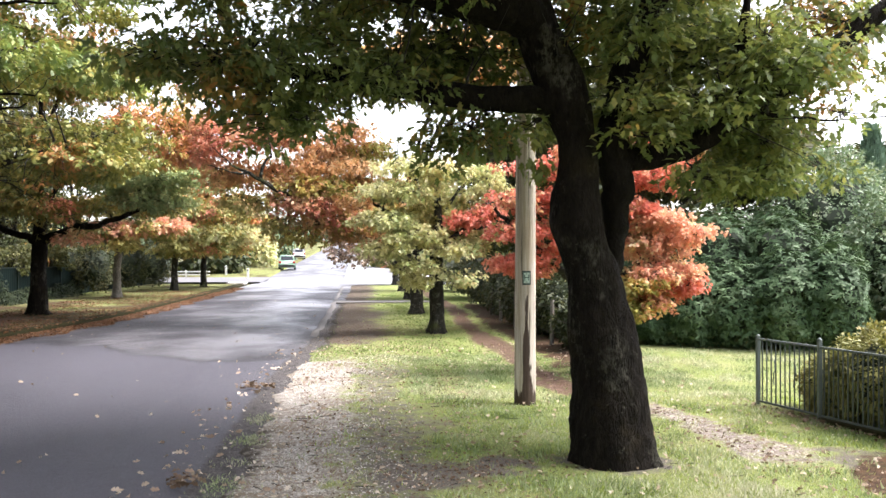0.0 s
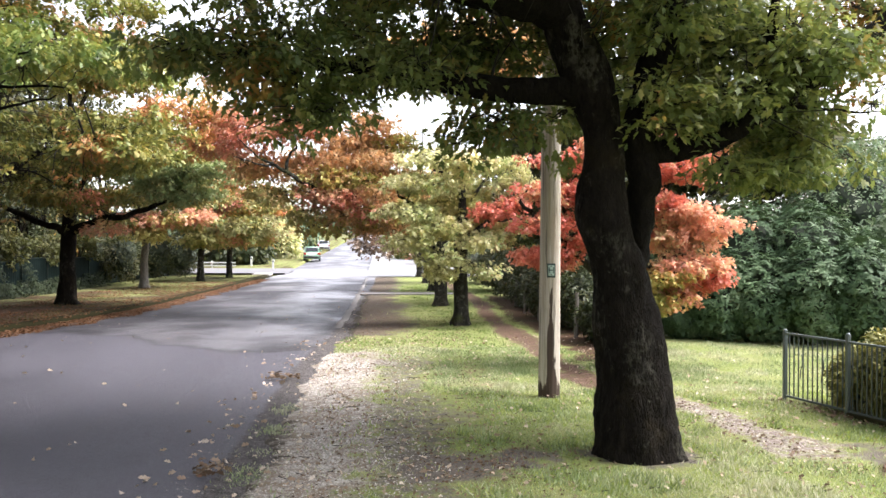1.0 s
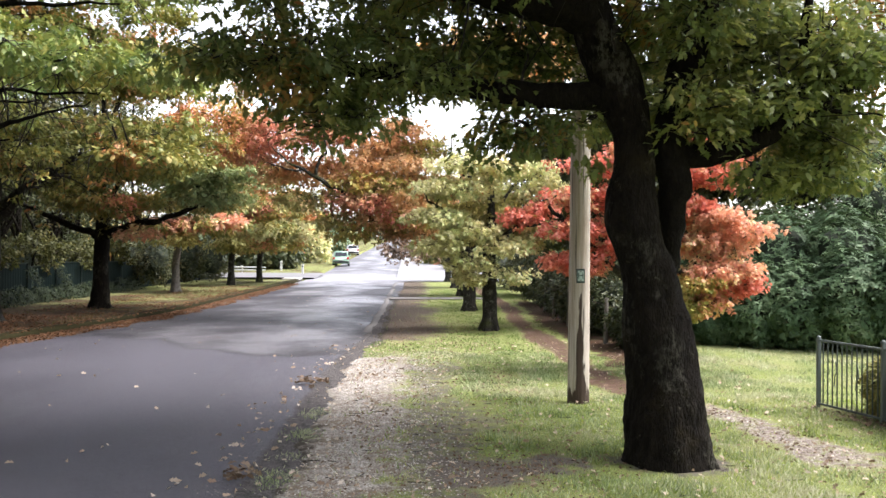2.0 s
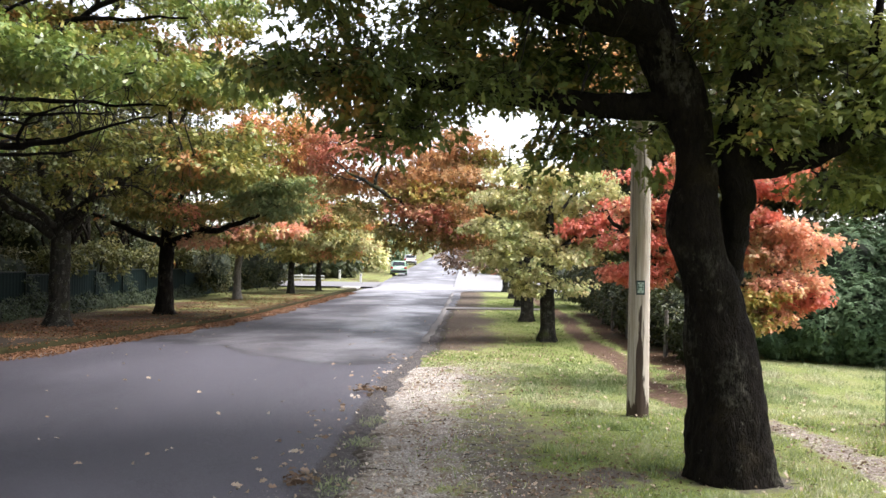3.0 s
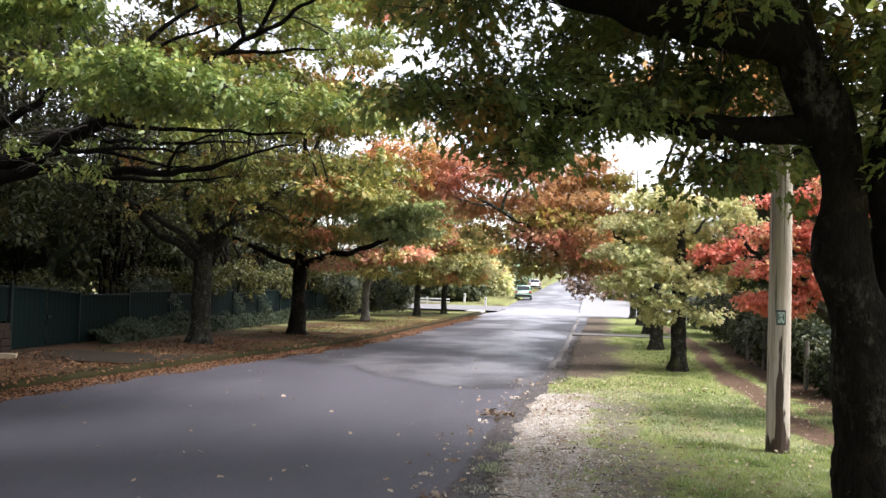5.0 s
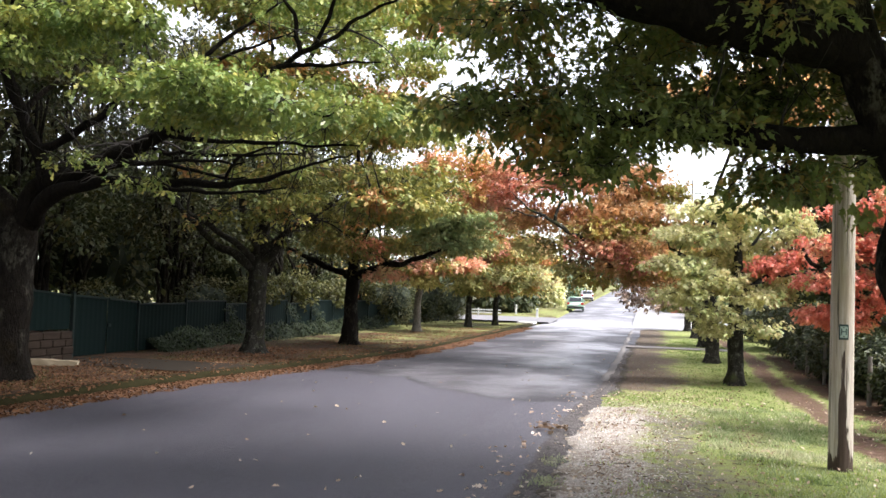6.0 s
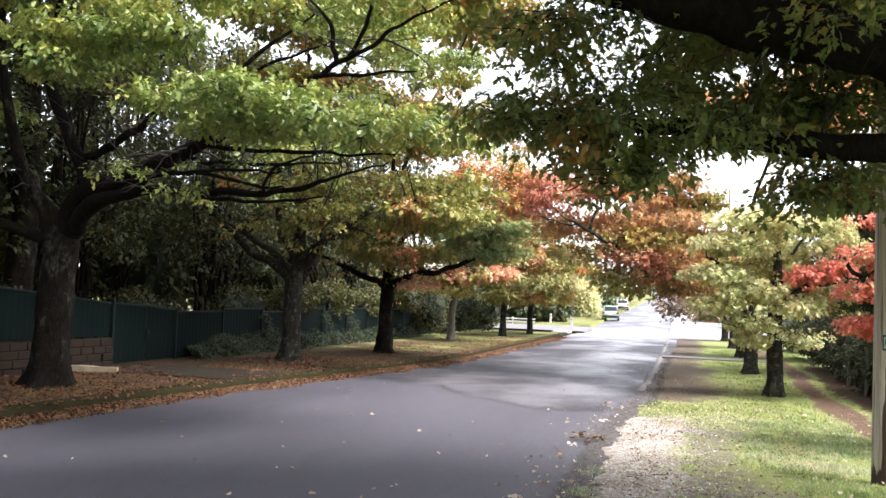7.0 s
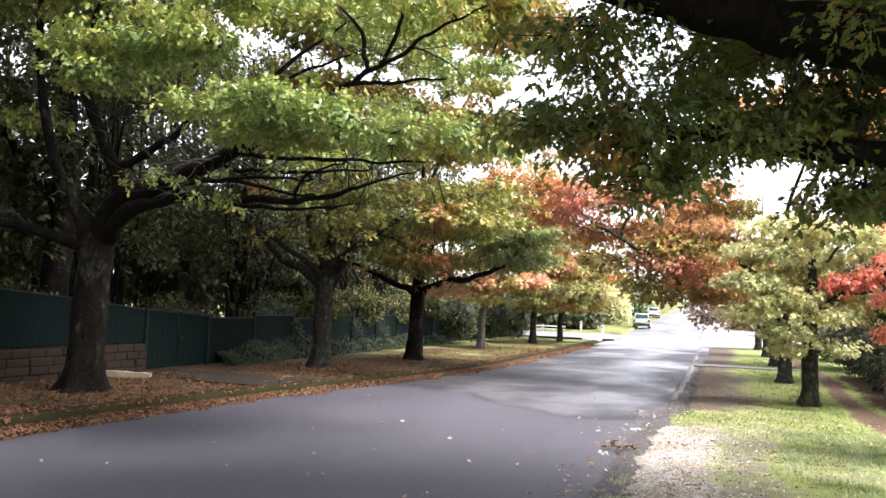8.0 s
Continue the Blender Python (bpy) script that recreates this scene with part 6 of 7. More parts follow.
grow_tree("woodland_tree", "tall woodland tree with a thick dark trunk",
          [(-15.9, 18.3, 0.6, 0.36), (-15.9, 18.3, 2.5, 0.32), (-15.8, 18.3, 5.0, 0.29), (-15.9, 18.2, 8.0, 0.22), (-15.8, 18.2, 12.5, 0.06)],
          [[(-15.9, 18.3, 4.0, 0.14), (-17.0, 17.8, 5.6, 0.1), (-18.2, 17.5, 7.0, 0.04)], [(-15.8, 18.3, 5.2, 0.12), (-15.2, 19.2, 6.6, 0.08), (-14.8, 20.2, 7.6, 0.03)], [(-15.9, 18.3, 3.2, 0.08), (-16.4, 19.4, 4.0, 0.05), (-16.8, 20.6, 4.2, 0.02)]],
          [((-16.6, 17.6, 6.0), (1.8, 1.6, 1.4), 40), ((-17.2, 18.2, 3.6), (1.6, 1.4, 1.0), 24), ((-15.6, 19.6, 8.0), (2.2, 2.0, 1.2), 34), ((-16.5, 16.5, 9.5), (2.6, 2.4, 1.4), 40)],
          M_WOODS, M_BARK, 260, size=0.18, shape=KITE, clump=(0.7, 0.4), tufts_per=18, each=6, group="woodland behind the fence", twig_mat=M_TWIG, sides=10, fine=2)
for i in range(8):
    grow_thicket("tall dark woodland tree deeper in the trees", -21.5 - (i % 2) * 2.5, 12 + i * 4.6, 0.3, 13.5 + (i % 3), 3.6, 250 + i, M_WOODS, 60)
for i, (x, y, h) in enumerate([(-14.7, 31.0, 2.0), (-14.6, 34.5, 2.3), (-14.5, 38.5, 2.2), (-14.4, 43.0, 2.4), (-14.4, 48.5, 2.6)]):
    grow_tree("fence_shrub", "loose yellow-green shrub hanging over the green fence", [(x, y, 0.25, 0.06), (x + 0.1, y, 1.0, 0.05), (x + 0.2, y, h, 0.02)],
              [[(x, y, 0.6, 0.04), (x + 0.5, y - 0.8, 1.7, 0.03), (x + 0.9, y - 1.4, 2.0, 0.01)], [(x, y, 0.6, 0.04), (x + 0.5, y + 0.8, 1.8, 0.03), (x + 0.8, y + 1.5, 2.1, 0.01)]],
              [((x + 0.4, y, h - 0.1), (0.6, 1.5, 0.5), 17), ((x + 0.8, y - 0.5, 1.55), (0.2, 0.9, 0.2), 3)], M_DULL, M_BARK2, 150 + i, size=0.14, shape=OVAL, clump=(0.4, 0.2), tufts_per=14, each=6, group="shrubs over the fence", twig_mat=M_TWIG, sides=6, fine=2)

# ---- distance: the rising street's trees ----
far_spots = [(-13.5, 84, 3.0, 3.4, M_WOODS), (-15.5, 92, 3.5, 4.2, M_GARDEN), (-10.8, 98, 1.5, 3.4, M_YELLOW), (4.5, 96, 3.0, 2.4, M_OLIVE), (-14, 112, 3.5, 4.0, M_YELLOW), (-20, 78, 4, 4.6, M_WOODS), (-28, 84, 5, 5.5, M_GOLD), (-13, 130, 4, 4.6, M_GARDEN), (-15, 155, 5, 5, M_YELLOW),
             (8, 84, 3.6, 4.0, M_YELLOW), (12, 95, 4.5, 5.0, M_GOLD), (9, 112, 4, 4.4, M_YELLOW), (10, 135, 5, 5, M_GARDEN), (12, 165, 6, 6, M_GARDEN), (19, 82, 5, 5.5, M_GARDEN), (28, 88, 6, 6.5, M_WOODS), (-24, 120, 7, 7, M_GARDEN), (22, 130, 7, 7, M_GARDEN), (-20, 190, 8, 6, M_GARDEN), (20, 200, 8, 6, M_GARDEN), (-2, 330, 10, 7, M_GARDEN), (14, 320, 10, 7, M_GARDEN), (-18, 320, 10, 7, M_GARDEN)]
for i, (x, y, r, hh, mat) in enumerate(far_spots):
    grow_shrub("distant_tree", "pale leafy tree along the rising street", x, y, float(rise(y)), (r, r, hh * 0.52), mat, M_GARDEN, 160 + i, n=420, each=4, size=0.48 + 0.05 * r, shape=KITE, category="tree", group="trees up the street")
far_ring = np.random.default_rng(9)
for i in range(30):
    a = radians(-75 + i * 7.5 + (12 if i % 2 else 0))
    d = 62 + far_ring.uniform(0, 30)
    x, y = d * math.sin(a), d * math.cos(a)
    if -34 < x < 30 and y > 40 or (x < -20 and y < 60 and x > -30):
        continue
    grow_shrub("distant_tree", "distant garden tree beyond the lawns", x, y, 0.0, (6, 6, 3.6 + far_ring.uniform(0, 2)), M_WOODS if i % 3 else M_GARDEN, M_CORE, 200 + i, n=340, each=4, size=0.6, shape=KITE, category="tree", group="distant trees")

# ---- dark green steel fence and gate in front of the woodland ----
# paint colours set below real paint to carry the shade of the trees
M_STEEL = plain_material("green painted steel sheet darkened for shade", (0.0034, 0.0095, 0.0088), 0.8, 0.2, 1.5, 0.05, spec=0.1)
M_STEEL2 = plain_material("green painted steel post darkened for shade", (0.006, 0.014, 0.012), 0.6, 0.2, 3, 0.05, spec=0.25)
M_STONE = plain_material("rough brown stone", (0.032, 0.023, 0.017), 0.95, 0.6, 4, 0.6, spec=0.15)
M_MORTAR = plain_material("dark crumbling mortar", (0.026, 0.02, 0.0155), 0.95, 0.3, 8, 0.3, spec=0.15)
FENCE_X = -13.9


def steel_panel(y0, y1, b0, b1, t0, t1, x=FENCE_X):
    """A ribbed sheet between two posts, with bottom and top heights at both ends."""
    ys, xs, k = [], [], 0
    n = max(2, int(round((y1 - y0) / 0.2)))
    for i in range(n):
        a, w = y0 + (y1 - y0) * i / n, (y1 - y0) / n
        ys += [a, a + w * 0.55, a + w * 0.66, a + w * 0.89]
        xs += [0, 0, 0.004, 0.004]
    ys.append(y1), xs.append(0)
    ys, xs = np.array(ys), np.array(xs)
    s = (ys - y0) / (y1 - y0)
    front = np.concatenate([np.stack([x + xs, ys, b0 + (b1 - b0) * s], -1), np.stack([x + xs, ys, t0 + (t1 - t0) * s], -1)])
    back = front - np.array([0.004, 0, 0])
    m = len(ys)
    j = np.arange(m - 1)
    f = np.stack([j, j + 1, j + 1 + m, j + m], -1)
    return [(front, f), (back, f[:, ::-1])]


def beam(p, q, w, h, up=(0, 0, 1)):
    """A straight bar from p to q, w thick across and h high."""
    p, q = Vector(p), Vector(q)
    d = q - p
    m = Matrix.Translation((p + q) / 2) @ d.to_track_quat("Y", "Z").to_matrix().to_4x4()
    return box(-w / 2, -d.length / 2, -h / 2, w / 2, d.length / 2, h / 2, min(w, h) * 0.12, m)


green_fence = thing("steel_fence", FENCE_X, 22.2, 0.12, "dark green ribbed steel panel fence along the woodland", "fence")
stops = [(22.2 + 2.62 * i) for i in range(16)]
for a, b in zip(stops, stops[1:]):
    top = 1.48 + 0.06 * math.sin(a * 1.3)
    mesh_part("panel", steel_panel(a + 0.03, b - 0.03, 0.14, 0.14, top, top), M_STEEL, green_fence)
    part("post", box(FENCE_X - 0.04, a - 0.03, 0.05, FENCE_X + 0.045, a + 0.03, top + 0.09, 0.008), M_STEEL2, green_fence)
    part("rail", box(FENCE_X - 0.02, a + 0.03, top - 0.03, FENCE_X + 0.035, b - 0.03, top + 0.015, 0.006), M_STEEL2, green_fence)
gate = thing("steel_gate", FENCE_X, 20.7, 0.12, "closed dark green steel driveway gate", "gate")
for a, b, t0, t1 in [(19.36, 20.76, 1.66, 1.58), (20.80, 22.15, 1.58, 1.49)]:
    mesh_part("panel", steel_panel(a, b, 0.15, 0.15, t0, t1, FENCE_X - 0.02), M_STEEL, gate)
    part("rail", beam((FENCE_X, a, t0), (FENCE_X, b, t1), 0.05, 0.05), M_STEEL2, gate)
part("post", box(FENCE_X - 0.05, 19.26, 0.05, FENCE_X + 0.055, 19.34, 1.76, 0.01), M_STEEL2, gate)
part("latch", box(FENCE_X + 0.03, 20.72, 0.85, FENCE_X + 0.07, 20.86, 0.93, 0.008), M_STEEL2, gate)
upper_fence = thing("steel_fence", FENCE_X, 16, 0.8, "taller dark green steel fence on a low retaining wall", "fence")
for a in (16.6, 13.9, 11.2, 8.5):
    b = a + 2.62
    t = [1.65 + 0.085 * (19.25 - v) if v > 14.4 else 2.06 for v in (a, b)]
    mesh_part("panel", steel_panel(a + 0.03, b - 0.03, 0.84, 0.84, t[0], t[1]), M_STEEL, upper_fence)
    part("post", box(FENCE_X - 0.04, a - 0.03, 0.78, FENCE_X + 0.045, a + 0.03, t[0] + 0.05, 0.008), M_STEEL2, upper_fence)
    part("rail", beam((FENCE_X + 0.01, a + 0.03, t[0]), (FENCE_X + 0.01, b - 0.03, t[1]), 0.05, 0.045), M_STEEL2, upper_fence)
wall = thing("retaining_wall", FENCE_X + 0.05, 14, 0.1, "low wall of rough brown stone blocks under the fence", "retaining wall")
block_rng = np.random.default_rng(19)
for row in range(4):
    a = 7.0 - 0.3 * (row % 2)
    while a < 19.1:
        b = min(a + block_rng.uniform(0.38, 0.75), 19.2)
        jut = block_rng.uniform(0.0, 0.035)
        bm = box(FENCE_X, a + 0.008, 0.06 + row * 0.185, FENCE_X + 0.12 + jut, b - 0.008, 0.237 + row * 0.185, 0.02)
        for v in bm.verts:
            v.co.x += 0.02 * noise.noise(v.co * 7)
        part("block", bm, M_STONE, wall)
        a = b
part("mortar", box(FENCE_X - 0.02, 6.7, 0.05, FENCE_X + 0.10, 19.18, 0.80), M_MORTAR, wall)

ivy_rng = np.random.default_rng(31)
ivy = thing("ivy", FENCE_X + 0.3, 30, 0.1, "dark ivy spreading along the foot of the green fence", "ivy")
n = 8500
iy = 22.6 + 22 * ivy_rng.random(n) ** 1.4
crest = 0.42 + 0.2 * np.array([noise.noise(Vector((v * 0.6, 1.5, 0))) for v in iy]) + 0.12 * np.array([noise.noise(Vector((v * 2.1, 7.5, 0))) for v in iy])
iu = ivy_rng.random(n)
for first, post_y in ((0, 27.44), (300, 32.68), (600, 35.3)):
    iy[first:first + 300] = post_y + ivy_rng.normal(0, 0.15, 300)
    crest[first:first + 300] = 1.02
ip = np.stack([FENCE_X + 0.08 + 0.55 * (1 - iu ** 1.5) + 0.1 * ivy_rng.standard_normal(n), iy, 0.14 + crest * iu * 1.25], -1)
idir = np.stack([0.6 + 0 * iu, 0 * iu, -0.8 + 0 * iu], -1) + ivy_rng.standard_normal((n, 3)) * 0.5
iup = np.array([0.9, 0, 0.6]) + ivy_rng.standard_normal((n, 3)) * 0.35
mesh_part("foliage", [leaves(ip, idir, iup, ivy_rng.uniform(0.05, 0.10, n), STAR)], M_IVY, ivy, kind="stuff")

M_SAND = plain_material("pale sandstone", (0.32, 0.265, 0.18), 0.9, 0.3, 5, 0.3)
bm = box(-0.5, -0.13, 0, 0.5, 0.13, 0.14)
bmesh.ops.subdivide_edges(bm, edges=bm.edges[:], cuts=4, use_grid_fill=True)
for v in bm.verts:
    v.co += Vector((noise.noise(v.co * 6), noise.noise(v.co * 6 + Vector((5, 0, 0))), noise.noise(v.co * 6 + Vector((0, 9, 0))))) * 0.035
stone = tagged(part("stone_block", bm, M_SAND), "pale rough sandstone block lying beside the oak", "stone")
stone.matrix_basis = pose(-13.0, 17.5, 0.10, 0, 2, 24)

# ---- timber power pole with its plate ----


def pole_material():
    n = Nodes("silver-grey weathered pole timber")
    grain = n.noise(34, 6, 0.7, n.where((1, 1, 0.035)))
    broad = n.noise(5, 4, 0.6, n.where((1, 1, 0.12)))
    c = n.mix(n.ramp(grain, [(0.32, 0.0), (0.68, 1.0)]), (0.27, 0.225, 0.175), (0.60, 0.545, 0.47))
    c = n.mix(n.ramp(broad, [(0.48, 0.0), (0.66, 0.75)]), c, (0.36, 0.29, 0.205))
    crack = n.noise(38, 3, 0.6, n.where((1, 1, 0.018)))
    crack = n.ramp(crack, [(0.60, 0.0), (0.645, 1.0)])
    c = n.mix(n.math("MULTIPLY", crack, 0.85), c, (0.06, 0.045, 0.03))
    fray = n.math("ADD", n.math("MULTIPLY", n.noise(26, 5, 0.65, n.where((1, 1, 0.1))), 0.9), n.math("MULTIPLY", n.noise(5, 4, 0.6, n.where((1, 1, 0.35))), 0.7))
    scar = n.ramp(n.math("ADD", n.attr("scar"), n.math("SUBTRACT", fray, 0.8)), [(0.40, 0.0), (0.50, 1.0)])
    rot = n.mix(n.noise(60, 4, 0.7, n.where((1, 1, 0.1))), (0.016, 0.010, 0.007), (0.075, 0.045, 0.028))
    c = n.mix(scar, c, rot)
    height = n.math("ADD", n.math("ADD", grain, n.math("MULTIPLY", scar, -0.8)), n.math("MULTIPLY", crack, -0.7))
    return n.surface(c, 0.85, height, 0.014, 0.8)


M_POLE = pole_material()
M_PLATE = plain_material("pale green enamel plate", (0.34, 0.46, 0.40), 0.4, 0.1, 20, 0.05)
M_INK = plain_material("dark green lettering", (0.01, 0.035, 0.03), 0.5, 0.1, 20, 0.0)
M_IRON = plain_material("dark bolt iron", (0.05, 0.045, 0.04), 0.6, 0.2, 20, 0.1, 0.6)
POLE = (2.22, 11.68)
pole = thing("power_pole", POLE[0], POLE[1], 0.0, "weathered grey timber power pole with a dark rotten scar", "power pole")
hs = np.concatenate([np.linspace(-0.1, 4.2, 70), np.linspace(4.4, 9.0, 12)])
v, f = tube(np.stack([POLE[0] + 0.004 * hs, POLE[1] + 0 * hs, hs, 0.143 - 0.0035 * hs], -1), 28)
ang = np.arctan2(v[:, 1] - POLE[1], v[:, 0] - POLE[0])
rad = np.hypot(v[:, 0] - POLE[0], v[:, 1] - POLE[1])
grow = 1 + 0.012 * np.sin(ang * 9 + 0.6 * np.sin(v[:, 2] * 1.1)) + 0.01 * np.sin(ang * 3 + 1)
v[:, 0], v[:, 1] = POLE[0] + np.cos(ang) * rad * grow, POLE[1] + np.sin(ang) * rad * grow
shaft = mesh_part("shaft", [(v, f)], M_POLE, pole, smooth=True)
off = np.abs((ang - radians(-93) + np.pi) % (2 * np.pi) - np.pi)
side_off = np.abs((ang - radians(-62) + np.pi) % (2 * np.pi) - np.pi)
scar = smooth(0.5, 0.12, off) * smooth(1.15, 0.8, v[:, 2]) * 0.8 + smooth(0.24, 0.04, off) * smooth(1.72, 1.4, v[:, 2]) * 0.66 + smooth(0.5, 0.02, v[:, 2]) * 0.72 + smooth(0.16, 0.04, side_off) * smooth(0.8, 0.5, v[:, 2]) * 0.5
shaft.data.attributes.new("scar", "FLOAT", "POINT").data.foreach_set("value", scar.astype(np.float32))
px_, py_ = POLE[0] - 0.005, POLE[1] - 0.147
plate = part("plate", box(px_ - 0.042, py_ - 0.004, 1.645, px_ + 0.042, py_ + 0.004, 1.785, 0.003), M_PLATE, pole, "small pale number plate with a dark letter")
rim = part("rim", box(px_ - 0.056, py_ - 0.002, 1.622, px_ + 0.056, py_ + 0.008, 1.808, 0.003), M_INK, pole)
text = bpy.data.curves.new("letter", "FONT")
text.body, text.size, text.align_x, text.align_y, text.extrude = "H", 0.115, "CENTER", "CENTER", 0.001
text.materials.append(M_INK)
letter = new("letter", text)
letter.matrix_basis = pose(px_, py_ - 0.0065, 1.715, 90, 0, 0)
letter.parent = pole
letter.matrix_parent_inverse = pole.matrix_basis.inverted()
for z in (1.66, 1.77):
    part("bolt", box(px_ - 0.008, py_ - 0.009, z - 0.006, px_ + 0.008, py_ - 0.003, z + 0.006, 0.002), M_IRON, pole)
cross_arm = part("cross_arm", box(POLE[0] - 1.1, POLE[1] - 0.22, 8.3, POLE[0] + 1.1, POLE[1] - 0.12, 8.42, 0.01), M_POLE, pole)
cable = tagged(mesh_part("cable", [tube(bent([(POLE[0], POLE[1] - 0.1, 3.74, 0.009), (POLE[0] + 1.2, POLE[1] - 0.35, 3.70, 0.009), (8, 10.2, 3.85, 0.009), (26, 4.5, 5.2, 0.009)], 10), 6)], M_IRON), "thin black service cable from the pole", "cable")

# ---- low metal fence on the lawn with its hedge ----
M_RAIL = plain_material("grey-green painted steel rail", (0.10, 0.122, 0.118), 0.45, 0.2, 8, 0.05, 0.2)
M_BAR = plain_material("grey steel bar", (0.075, 0.092, 0.088), 0.45, 0.2, 8, 0.05, 0.3)
lawn_fence = thing("metal_fence", 5.41, 9.98, 0.05, "low grey steel bar fence with round-topped posts", "fence")
CORNERS = [(5.17, 11.08), (5.41, 9.98), (5.63, 8.95), (5.86, 7.9), (6.1, 6.8)]
for i, (x, y) in enumerate(CORNERS):
    top = 1.0 + 0.05 * min(i, 1)
    p = box(x - 0.025, y - 0.025, -0.05, x + 0.025, y + 0.025, top - 0.04, 0.006)
    post = part("post", p, M_RAIL, lawn_fence)
    bm = bmesh.new()
    bmesh.ops.create_uvsphere(bm, u_segments=12, v_segments=7, radius=0.029, matrix=pose(x, y, top - 0.04))
    part("finial", bm, M_RAIL, post, smooth=True)
    if i + 1 < len(CORNERS):
        u, w = CORNERS[i + 1]
        for h, k in ((0.93, M_RAIL), (0.13, M_BAR)):
            part("rail", beam((x, y - 0.03, h), (u, w + 0.03, h), 0.03, 0.026), k, lawn_fence)
        if i > 0:
            part("plinth", beam((x, y - 0.03, 0.05), (u, w + 0.03, 0.05), 0.10, 0.14), M_KERB, lawn_fence)
        bars = 13 if i == 0 else 14
        for k in range(1, bars):
            s = k / bars
            bx, by = x + (u - x) * s, y + (w - y) * s
            part("bar", box(bx - 0.0065, by - 0.0065, 0.13, bx + 0.0065, by + 0.0065, 0.92), M_BAR, lawn_fence)
        if i == 0:
            for k in (0.28, 0.62):
                bx, by = x + (u - x) * k, y + (w - y) * k
                a = np.linspace(0, 2 * np.pi, 22)
                curl = np.stack([bx + 0.05 * np.sin(a) * 0.2, by + 0.05 * np.sin(a), 0.35 + a * 0.05 + 0.03 * np.cos(2 * a), 0.007 + 0 * a], -1)
                mesh_part("scroll", [tube(curl, 6)], M_BAR, lawn_fence)
for i, (x, y, r, h) in enumerate([(5.82, 10.3, 0.34, 0.42), (6.0, 9.75, 0.45, 0.58), (6.25, 9.0, 0.5, 0.62), (6.5, 8.0, 0.5, 0.66)]):
    grow_shrub("hedge_bush", "clipped hedge bush with yellow-tipped leaves behind the fence", x, y, 0.04, (r, 0.62, h), M_BOX, M_CORE, 230 + i, n=1500, each=6, size=0.05, group="hedge behind the fence")

# old wire fence behind the path
M_OLDPOST = plain_material("grey split timber post", (0.14, 0.125, 0.105), 0.9, 0.35, 6, 0.3)
wire_fence = thing("wire_fence", 4.3, 20, 0.05, "old wire fence with grey timber posts along the path", "fence")
WY = [14.5, 17.0, 19.4, 21.8, 24.2, 26.8, 29.6]
for i, y in enumerate(WY):
    x = 4.15 + 0.02 * (y - 15) + 0.05 * math.sin(y * 3)
    p, f = tube(np.array([(x, y, -0.05, 0.05), (x + 0.01, y, 0.5, 0.047), (x + 0.02, y, 1.0 + 0.08 * math.sin(y * 5), 0.045)]), 8)
    mesh_part("post", [(p, f), (p[-8:], np.arange(8)[None])], M_OLDPOST, wire_fence)
for h in (0.35, 0.65, 0.92):
    mesh_part("wire", [tube(np.array([(4.15 + 0.02 * (y - 15) - 0.05, y, h - 0.02 * math.sin(y), 0.004) for y in np.linspace(14.5, 29.6, 24)]), 4)], M_IRON, wire_fence)

# ---- the crossing and the street beyond ----
M_WHITE = plain_material("weathered white painted timber", (0.55, 0.55, 0.52), 0.6, 0.08, 5, 0.05)
for x, y in [(-8.9, 73.5), (-12.6, 84.0), (-14.0, 88.0), (-11.6, 80.0), (4.2, 66.0)]:
    z = float(rise(y)) + 0.02
    ob = thing("guide_post", x, y, z, "white timber guide post at the crossing", "guide post", "white guide posts")
    part("post", box(x - 0.09, y - 0.06, z - 0.05, x + 0.09, y + 0.06, z + 0.95, 0.02), M_WHITE, ob)
    part("reflector", box(x - 0.04, y - 0.066, z + 0.72, x + 0.04, y - 0.06, z + 0.84), M_INK, ob)
rail = thing("rail_fence", -15.5, 76.5, 0.0, "low white two-rail timber fence by the side street", "fence")
for x in np.arange(-18.4, -12.4, 2.0):
    part("post", box(x - 0.06, 76.44, 0.0, x + 0.06, 76.56, 0.72 + float(rise(76.5)), 0.01), M_WHITE, rail)
for h in (0.4, 0.65):
    part("rail", box(-18.4, 76.36, h, -12.4, 76.43, h + 0.1, 0.01), M_WHITE, rail)
pit = thing("drain_inlet", -8.0, 61.0, 0.0, "concrete kerb drain inlet with a dark mouth", "drain inlet")
part("lintel", box(-8.7, 60.2, 0.10, -7.55, 62.3, 0.24, 0.03), M_PALE, pit)
part("mouth", box(-8.6, 60.3, 0.0, -7.58, 62.2, 0.10), M_IRON, pit)


